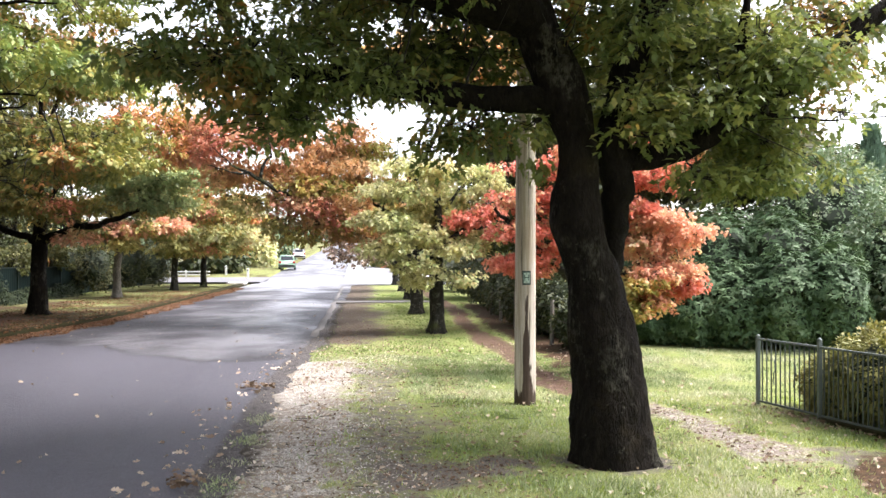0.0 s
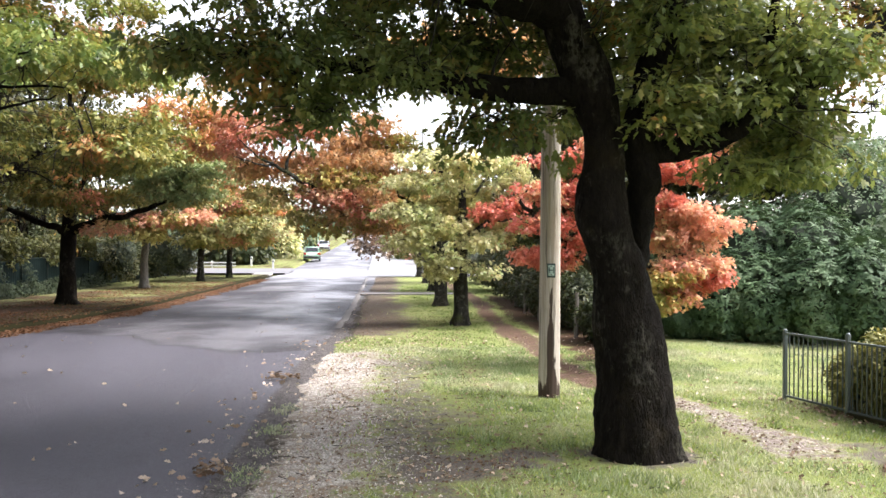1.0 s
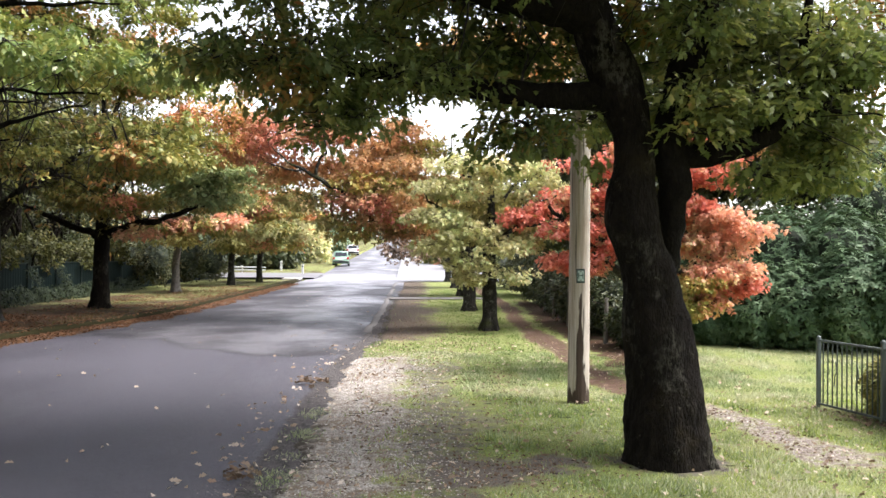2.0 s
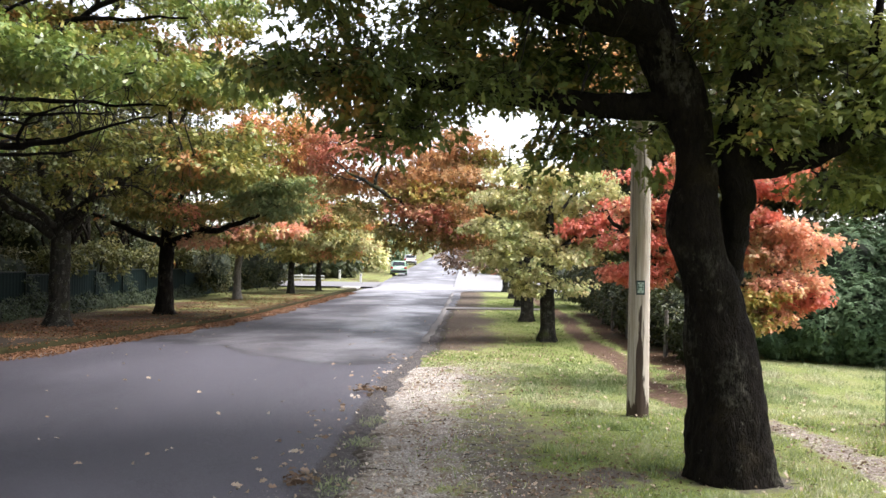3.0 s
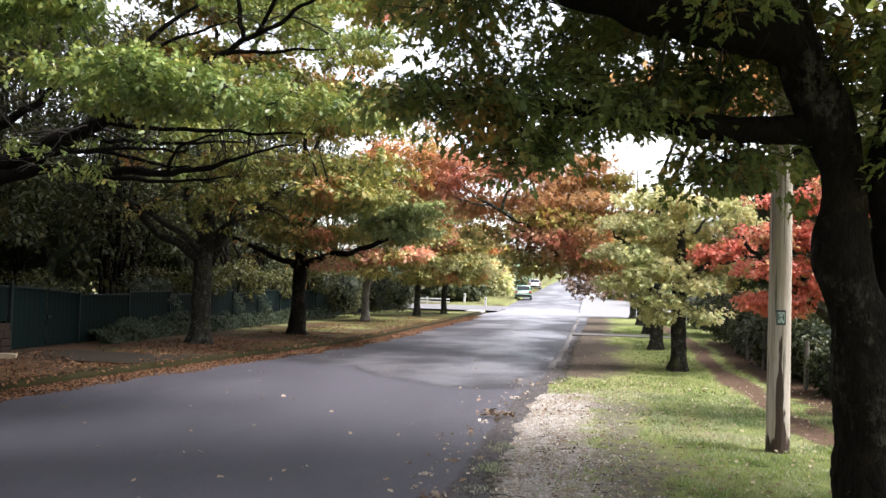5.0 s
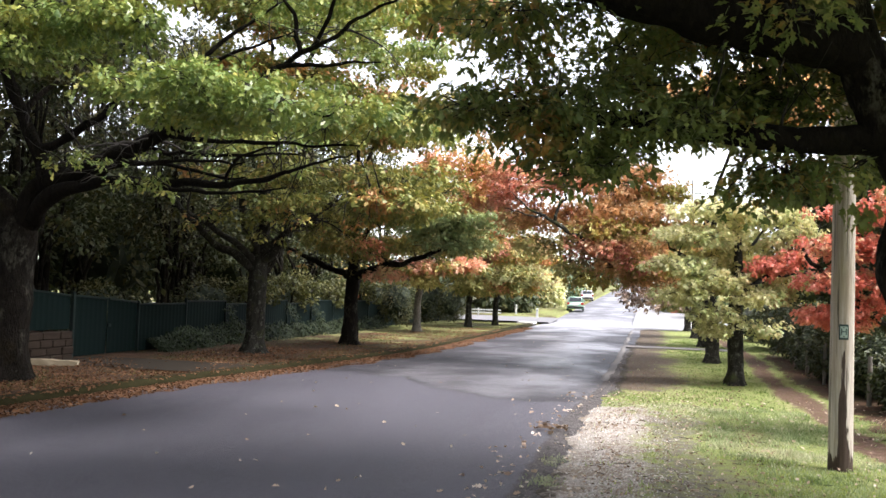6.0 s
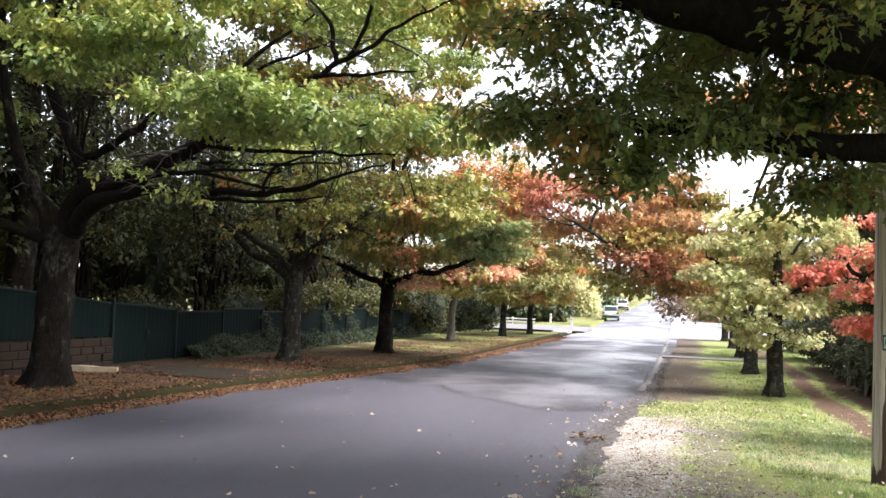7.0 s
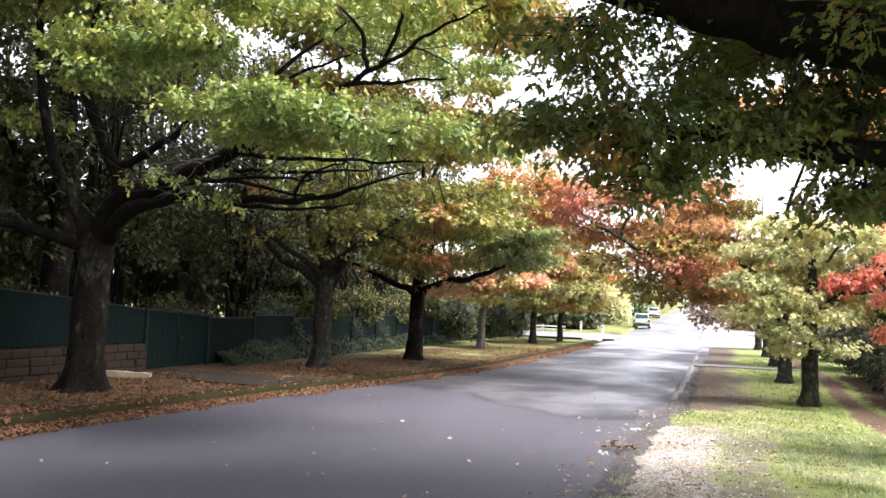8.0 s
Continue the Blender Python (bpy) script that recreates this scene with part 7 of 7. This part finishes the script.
def car(label, x, y, turn, paint, hatch):
    """A small parked car: body, glass, wheels, lights. Its nose points along +y before the turn."""
    z = float(rise(y)) + 0.06
    ob = thing("parked_car", x, y, z, label, "car", "parked cars")
    m = pose(x, y, z, math.degrees(math.atan(0.028)), 0, turn)
    side = [(-1.98, 0.30), (-2.02, 0.62), (-1.95, 0.88), (-1.80 if hatch else -1.35, 0.93), (-1.45 if hatch else -1.0, 1.42), (-0.9, 1.47), (0.15, 1.45), (0.85, 0.98), (1.75, 0.86), (2.02, 0.66), (2.02, 0.32), (1.7, 0.22), (-1.7, 0.22)]
    bm = bmesh.new()
    rows = []
    for s, w in ((-1, 0.80), (-1, 0.86), (1, 0.86), (1, 0.80)):
        rows.append([bm.verts.new((s * (w - (0.16 if h > 1.2 else 0.0)), a, h if w > 0.82 else h * 0.985 + 0.01)) for a, h in side])
    for p, q in zip(rows, rows[1:]):
        for i in range(len(side)):
            j = (i + 1) % len(side)
            bm.faces.new((p[i], p[j], q[j], q[i]))
    bm.faces.new(rows[0]), bm.faces.new(rows[-1][::-1])
    bmesh.ops.recalc_face_normals(bm, faces=bm.faces[:])
    bmesh.ops.bevel(bm, geom=bm.edges[:], offset=0.03, segments=1, affect="EDGES")
    bm.transform(m)
    part("body", bm, paint, ob, smooth=True)
    back = -1.8 if hatch else -1.35
    for n_, quad in (("rear_window", [(-0.62, back + 0.04, 0.98), (0.62, back + 0.04, 0.98), (0.58, back + 0.30, 1.37), (-0.58, back + 0.30, 1.37)]),
                     ("windscreen", [(0.66, 0.85, 1.0), (-0.66, 0.85, 1.0), (-0.58, 0.22, 1.42), (0.58, 0.22, 1.42)]),
                     ("side_window", [(-0.865, 0.6, 1.0), (-0.865, -1.5, 1.0), (-0.72, -1.2, 1.38), (-0.72, 0.1, 1.38)]),
                     ("side_window", [(0.865, -1.5, 1.0), (0.865, 0.6, 1.0), (0.72, 0.1, 1.38), (0.72, -1.2, 1.38)])):
        bm = bmesh.new()
        face = bm.faces.new([bm.verts.new(q) for q in quad])
        solid = bmesh.ops.extrude_face_region(bm, geom=[face])
        shift = Vector((math.copysign(0.03, quad[0][0]) if "side" in n_ else 0, (-0.05 if n_ == "rear_window" else 0.05) if "side" not in n_ else 0, 0.02))
        bmesh.ops.translate(bm, vec=shift, verts=[e for e in solid["geom"] if isinstance(e, bmesh.types.BMVert)])
        bm.transform(m)
        part(n_, bm, M_GLASS, ob)
    for sx in (-1, 1):
        for wy in (-1.25, 1.25):
            a = np.array([(sx * 0.68, wy, 0.31, 0.31), (sx * 0.70, wy, 0.31, 0.32), (sx * 0.86, wy, 0.31, 0.32), (sx * 0.88, wy, 0.31, 0.30)])
            p, f = tube(a, 18)
            p = np.array([m @ Vector(q) for q in p])
            wheel = mesh_part("wheel", [(p, f), (p[-18:], np.arange(18)[None]), (p[:18], np.arange(18)[None, ::-1])], M_TYRE, ob)
            p, f = tube(np.array([(sx * 0.87, wy, 0.31, 0.2), (sx * 0.892, wy, 0.31, 0.19)]), 14)
            p = np.array([m @ Vector(q) for q in p])
            mesh_part("rim", [(p, f), (p[-14:], np.arange(14)[None])], M_ALLOY, wheel)
        part("tail_light", box(sx * 0.70 - 0.12, -2.05, 0.68, sx * 0.70 + 0.12, -1.95, 0.90, 0.02, m), M_LAMP, ob)
        part("headlight", box(sx * 0.62 - 0.16, 1.93, 0.62, sx * 0.62 + 0.16, 2.03, 0.76, 0.02, m), M_ALLOY, ob)
        part("mirror", box(sx * 0.93 - 0.08, 0.55, 0.95, sx * 0.93 + 0.08, 0.68, 1.08, 0.02, m), paint, ob)
    part("bumper", box(-0.80, -2.07, 0.32, 0.80, -1.94, 0.52, 0.03, m), M_TYRE, ob)
    part("plate", box(-0.24, -2.08, 0.58, 0.24, -2.03, 0.70, 0.0, m), M_WHITE, ob)


M_GLASS = plain_material("dark tinted car glass", (0.02, 0.024, 0.028), 0.08, 0.1, 4, 0.0)
M_TYRE = plain_material("black tyre rubber", (0.02, 0.02, 0.02), 0.85, 0.2, 20, 0.1)
M_ALLOY = plain_material("silver alloy", (0.55, 0.55, 0.56), 0.3, 0.1, 10, 0.0, 0.9)
M_LAMP = plain_material("red lamp glass", (0.35, 0.02, 0.02), 0.2, 0.1, 10, 0.0)
M_CARGREEN = plain_material("pale green car paint", (0.30, 0.47, 0.35), 0.25, 0.05, 2, 0.0)
M_CARWHITE = plain_material("white car paint", (0.75, 0.76, 0.78), 0.25, 0.05, 2, 0.0)
car("pale green saloon car parked at the kerb", -7.3, 93.5, 4, M_CARGREEN, False)
car("white car parked farther up the street", -8.4, 128.0, 6, M_CARWHITE, False)
far_pole = thing("power_pole", 3.7, 82.0, float(rise(82)), "thin dark distant power pole", "power pole")
mesh_part("shaft", [tube(np.array([(3.7, 82, 0.2, 0.11), (3.7, 82, 6, 0.09), (3.7, 82, 12.8, 0.06)]), 8)], M_OLDPOST, far_pole)
part("insulator", box(3.66, 81.9, 12.8, 3.74, 82.02, 12.95), M_OLDPOST, far_pole)


# ---- fallen leaves, grass, stones ----
def lay(name, label, x, y, z, size, shape, material, seed, tilt=0.35, rest=0.006, category="leaves"):
    """Loose leaves lying on the ground."""
    rng = np.random.default_rng(seed)
    n = len(x)
    a = rng.random(n) * 2 * np.pi
    ahead = np.stack([np.cos(a), np.sin(a), 0.2 * rng.standard_normal(n)], -1)
    up = np.array([0, 0, 1.0]) + tilt * rng.standard_normal((n, 3))
    p = np.stack([x, y, z + rest + 0.02 * rng.random(n)], -1)
    return tagged(mesh_part(name, [leaves(p, ahead, up, size * rng.uniform(0.6, 1.2, n), shape, fold=0.6)], material), label, category, kind="stuff")


rl = np.random.default_rng(77)
n = 15000
gy = 6 + 50 * rl.random(n) ** 1.5
ge = rl.random(n)
gx = road_left(gy) - GUTTER + GUTTER * 1.25 * ge ** 1.3 * (0.75 + 0.5 * lump_field(gy, gy * 0, 0.7, 3.0))
lay("gutter_leaves", "drift of brown fallen oak leaves in the gutter", gx, gy, road_height(gx, gy) + 0.05 * (1 - ge), 0.075, OVAL, M_FALLEN, 78, 0.5)
n = 30000
by = 7 + 42 * rl.random(n) ** 1.6
bx = road_left(by) - GUTTER - KERB_W + 0.06 - 4.1 * rl.random(n) ** 1.3
keep = lump_field(bx, by, 0.6, 9.0) + rl.uniform(-0.45, 0.45, n) + 0.25 * smooth(18, 14, by) - 0.12 * smooth(22, 30, by) > 0.0
bx, by = bx[keep], by[keep]
lay("bank_leaves", "brown fallen oak leaves on the bank", bx, by, land(bx, by), 0.075, OVAL, M_FALLEN, 79, 0.4)
n = 1500
ky = 7 + 40 * rl.random(n) ** 1.4
kx = road_left(ky) - GUTTER - KERB_W * rl.random(n)
lay("kerb_leaves", "brown fallen leaves lying on the kerb", kx, ky, KERB_H + rise(ky), 0.10, OVAL, M_FALLEN, 92, 0.4)
n = 150
ry = 5.5 + 34 * rl.random(n) ** 1.3
rx = road_right(ry) - 6.5 * rl.random(n) ** 1.9
lay("road_leaves", "pale fallen leaves scattered on the asphalt", rx, ry, road_height(rx, ry), 0.07, FALLEN, M_PALELEAF, 80, 0.9)
n = 250
ry = 6.5 + 13 * rl.random(n)
rx = road_right(ry) - 0.38 + rl.normal(0, 0.24, n) - 0.25 * smooth(15, 8, ry) * rl.random(n)
keep = lump_field(rx, ry, 1.4, 2.0) + rl.uniform(-0.3, 0.3, n) > 0.05
rx, ry = rx[keep], ry[keep]
lay("edge_leaves", "brown and pale leaves along the ragged road edge", rx, ry, road_height(rx, ry), 0.085, FALLEN, M_PALELEAF, 81, 0.8)
n = 45
lay("leaf_pile", "small heap of brown leaves in the gutter", -1.50 + 0.12 * rl.standard_normal(n), 13.45 + 0.18 * rl.standard_normal(n), 0.03 + 0.04 * rl.random(n), 0.1, FALLEN, M_BROWNLEAF, 82, 0.8)
n = 34
lay("leaf_pile", "small heap of brown leaves on the asphalt", -1.47 + 0.08 * rl.standard_normal(n), 7.95 + 0.13 * rl.standard_normal(n), 0.02 + 0.04 * rl.random(n), 0.09, FALLEN, M_BROWNLEAF, 83, 0.8)
n = 1500
vy = 5.5 + 14 * rl.random(n) ** 1.2
vx = road_right(vy) + 0.1 + 6.5 * rl.random(n) ** 1.3
lay("verge_leaves", "pale and brown fallen leaves on the verge", vx, vy, land(vx, vy) + 0.025, 0.06, FALLEN, M_PALELEAF, 84, 0.7)
n = 380
vy = 6.2 + 5.0 * rl.random(n)
vx = path_x(vy) + rl.normal(0, 0.4, n)
lay("trail_leaves", "brown leaves and bark chips on the trodden path", vx, vy, land(vx, vy) + 0.012, 0.05, FALLEN, M_BROWNLEAF, 93, 0.6)
n = 260
vy = 8.05 + rl.normal(0, 0.35, n)
vx = 1.1 + rl.normal(0, 0.5, n)
lay("patch_leaves", "leaf bits and twigs on the bare patch", vx, vy, land(vx, vy) + 0.01, 0.045, FALLEN, M_BROWNLEAF, 94, 0.6)

n = 420
vy = 7.0 + 4.2 * rl.random(n)
vx = 5.17 + (11.08 - vy) * 0.225 - np.abs(rl.normal(0, 0.16, n)) + 0.06
lay("fence_leaves", "brown leaves gathered at the foot of the metal fence", vx, vy, land(vx, vy) + 0.02, 0.06, FALLEN, M_BROWNLEAF, 96, 0.7)
n = 4200
vy = 5.5 + 20 * rl.random(n) ** 1.2
vx = road_right(vy) + 0.3 + 2.6 * rl.random(n)
lay("brown_leaves", "small brown dead leaves in the thin grass", vx, vy, land(vx, vy) + 0.008, 0.036, OVAL, M_BROWNLEAF, 87, 0.5)


def blades(name, label, n, x0, x1, y0, y1, height, seed, power=1.6, mat=M_GRASS):
    """Grass, thin where gravel, earth or bare soil show."""
    rng = np.random.default_rng(seed)
    y = y0 + (y1 - y0) * rng.random(n) ** power
    x = x0 + (x1 - x0) * rng.random(n)
    k = masks(x, y)
    cover = 1 - np.clip(1.85 * np.maximum.reduce([k["gravel"], k["dirt"], k["trail"] * 1.1, k["bare"] * 1.1, k["worn"], k["litter"] * 0.8]), 0, 0.985)
    keep = (rng.random(n) < cover) & (np.hypot(x - 2.45, y - 8.35) > 0.42) & (np.hypot(x - 2.22, y - 11.65) > 0.22)
    x, y = x[keep], y[keep]
    m = len(x)
    ahead = np.stack([0.55 * rng.standard_normal(m), 0.55 * rng.standard_normal(m), np.ones(m)], -1)
    up = np.stack([rng.standard_normal(m), rng.standard_normal(m), 0 * x], -1)
    tall = height * rng.uniform(0.5, 1.3, m) * (1 + 0.012 * y) * (0.85 + 0.9 * lump_field(x, y, 1.7, 6.0))
    p = np.stack([x, y, land(x, y) - 0.004], -1)
    return tagged(mesh_part(name, [leaves(p, ahead, up, tall, BLADE * np.array([1, 1.6]), fold=0.0)], mat), label, "grass", kind="stuff")


fr = np.random.default_rng(88)
n = 3000
fy = 6.0 + 5.6 * fr.random(n) ** 1.2
fx = road_right(fy) + fr.normal(-0.02, 0.10, n)
keep = lump_field(fx * 0, fy, 1.6, 4.0) + fr.uniform(-0.25, 0.25, n) > 0.08
fx, fy = fx[keep], fy[keep]
fa = np.stack([0.6 * fr.standard_normal(len(fx)), 0.6 * fr.standard_normal(len(fx)), np.ones(len(fx))], -1)
fu = np.stack([fr.standard_normal(len(fx)), fr.standard_normal(len(fx)), 0 * fx], -1)
tagged(mesh_part("edge_grass", [leaves(np.stack([fx, fy, land(fx, fy) * 0 + 0.02], -1), fa, fu, fr.uniform(0.02, 0.045, len(fx)), BLADE * np.array([1, 1.5]), fold=0.0)], M_GRASS), "weedy grass fringe along the broken road edge", "grass", kind="stuff")
blades("near_grass", "short green grass close by", 150000, -0.6, 6.0, 4.6, 12, 0.038, 89, 1.15, M_LUSH)
blades("verge_grass", "short green and straw-coloured grass of the verge", 150000, -0.9, 5.6, 5.8, 17.5, 0.055, 85)
blades("far_grass", "grass farther along the verge, darkened in colour for shade", 60000, -0.9, 5.0, 14.5, 48, 0.05, 95, 1.5, M_SHADEGRASS)
blades("lawn_grass", "short mown lawn grass", 40000, 5.0, 11.0, 9, 18, 0.05, 86, 1.0)

bank_rng = np.random.default_rng(97)
n = 42000
ty = 9 + 52 * bank_rng.random(n) ** 1.3
tx = road_left(ty) - GUTTER - KERB_W - 0.03 - 4.3 * bank_rng.random(n)
keep = (lump_field(tx, ty, 0.5, 4.0) + bank_rng.uniform(-0.4, 0.4, n) + 0.26 * smooth(28, 40, ty) + 0.12 * smooth(2.2, 0.4, np.hypot((tx + 11.6) / 1.4, (ty - 16.2) / 1.6)) + 0.22 * smooth(0.35, 0.05, road_left(ty) - GUTTER - KERB_W - tx) - 0.1 * smooth(16, 12, ty) > 0.36) & (tx > FENCE_X + 0.7) & ~((ty > 17.4) & (ty < 20.2))
tx, ty = tx[keep], ty[keep]
ta = np.stack([0.6 * bank_rng.standard_normal(len(tx)), 0.6 * bank_rng.standard_normal(len(tx)), np.ones(len(tx))], -1)
tu = np.stack([bank_rng.standard_normal(len(tx)), bank_rng.standard_normal(len(tx)), 0 * tx], -1)
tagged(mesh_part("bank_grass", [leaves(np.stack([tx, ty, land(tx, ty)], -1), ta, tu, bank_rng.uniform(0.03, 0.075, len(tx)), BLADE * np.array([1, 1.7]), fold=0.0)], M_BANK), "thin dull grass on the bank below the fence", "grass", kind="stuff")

n = 38000
sy = 6 + 13 * rl.random(n) ** 1.3
sx = np.where(rl.random(n) < 0.85, road_right(sy) + 0.05 + 1.9 * rl.random(n), path_x(sy) + rl.normal(0, 0.4, n))
k = masks(sx, sy)
keep = rl.random(n) < np.clip(np.maximum(k["gravel"], 0.6 * k["trail"]) * 1.3, 0, 1) * (1 - np.clip(1.4 * k["mud"], 0, 0.95))
sx, sy = sx[keep], sy[keep]
octa = np.array([(1, 0, 0), (0, 1, 0), (-1, 0, 0), (0, -1, 0), (0, 0, 0.8)])
tri = np.array([(0, 1, 4), (1, 2, 4), (2, 3, 4), (3, 0, 4)])
sz = 0.004 + 0.010 * rl.random(len(sx)) ** 2.5 
turn = rl.random(len(sx)) * 3
cs, sn = np.cos(turn), np.sin(turn)
loc = octa[None] * sz[:, None, None] * rl.uniform(0.6, 1.3, (len(sx), 1, 3))
sv = np.stack([sx[:, None] + loc[..., 0] * cs[:, None] - loc[..., 1] * sn[:, None], sy[:, None] + loc[..., 0] * sn[:, None] + loc[..., 1] * cs[:, None], land(sx, sy)[:, None] + loc[..., 2] + 0.001], -1)


def stone_material(name, pale):
    n = Nodes(name)
    return n.surface(n.ramp(n.island(), [(0.0, (0.07, 0.06, 0.05)), (0.4, tuple(0.5 * c for c in pale)), (0.75, tuple(0.77 * c for c in pale)), (1.0, pale)]), 0.9)


tagged(mesh_part("gravel", [(sv.reshape(-1, 3), (tri[None] + 5 * np.arange(len(sx))[:, None, None]).reshape(-1, 3))], stone_material("mixed shoulder gravel", (0.60, 0.56, 0.505))), "pale mixed gravel of the road shoulder", "gravel", kind="stuff")


# loose grit on the broken edge of the asphalt
n = 5200
ey = 6 + 15 * rl.random(n) ** 1.3
ex = road_right(ey) + 0.12 - 0.8 * rl.random(n) ** 1.2
keep = lump_field(ex, ey, 1.8, 6.0) + rl.uniform(-0.35, 0.35, n) > -0.05
ex, ey = ex[keep], ey[keep]
ez = 0.003 + 0.009 * rl.random(len(ex)) ** 2.5
el = octa[None] * ez[:, None, None] * rl.uniform(0.6, 1.3, (len(ex), 1, 3))
eh = np.maximum(road_height(ex, ey), land(ex, ey))
ev = np.stack([ex[:, None] + el[..., 0], ey[:, None] + el[..., 1], eh[:, None] + el[..., 2]], -1)
tagged(mesh_part("edge_grit", [(ev.reshape(-1, 3), (tri[None] + 5 * np.arange(len(ex))[:, None, None]).reshape(-1, 3))], stone_material("dark road grit", (0.27, 0.25, 0.235))), "loose grit on the broken asphalt edge", "gravel", kind="stuff")
# twigs dropped on the verge
twig_bits = []
for i in range(150):
    a, q = rl.random() * 6.28, np.array([-0.9 + 4.5 * rl.random(), 6.5 + 8 * rl.random() ** 1.3])
    span = 0.05 + 0.16 * rl.random() ** 2
    d = np.array([math.cos(a), math.sin(a)]) * span
    p3 = [q, q + d * 0.5 + rl.normal(0, 0.012, 2), q + d]
    twig_bits.append(tube(np.array([(p[0], p[1], float(land(p[0], p[1])) + 0.022, w) for p, w in zip(p3, (0.004, 0.0035, 0.002))]), 4))
tagged(mesh_part("fallen_twigs", twig_bits, M_TWIG), "small dark twigs lying on the verge", "twigs", kind="stuff")


# single leaves that hang lowest on the near oak
leaf_rng = np.random.default_rng(91)
leaf_meshes = []
for i in range(5):
    v, f = leaves(np.zeros((1, 3)), np.array([[1.0, 0, 0]]), np.array([[0, 0.2 * (i - 2), 1.0]]), np.array([0.13 + 0.008 * i]), OAK, 0.2 + 0.08 * i)
    me = np_mesh("leaf", [(v, f)])
    me.materials.append(M_OAK)
    leaf_meshes.append(me)
SPRAYS = [((-1.0, 8.3, 3.42), (0.9, 0.6, 0.12), 90), ((1.1, 8.6, 3.05), (0.4, 0.2, 0.08), 45), ((1.75, 8.6, 2.9), (0.18, 0.12, 0.14), 36), ((3.6, 8.4, 2.8), (0.6, 0.35, 0.12), 50), ((-2.0, 8.4, 3.75), (0.35, 0.5, 0.2), 40)]
for centre, radii, count in SPRAYS:
    for q in np.asarray(centre) + ball_points(leaf_rng, count) * np.asarray(radii):
        ob = new("leaf", leaf_meshes[leaf_rng.integers(5)])
        ob.matrix_basis = pose(*q, leaf_rng.uniform(-35, 35), leaf_rng.uniform(10, 75), leaf_rng.uniform(0, 360))
        ob.parent = near_oak
        ob.matrix_parent_inverse = near_oak.matrix_basis.inverted()
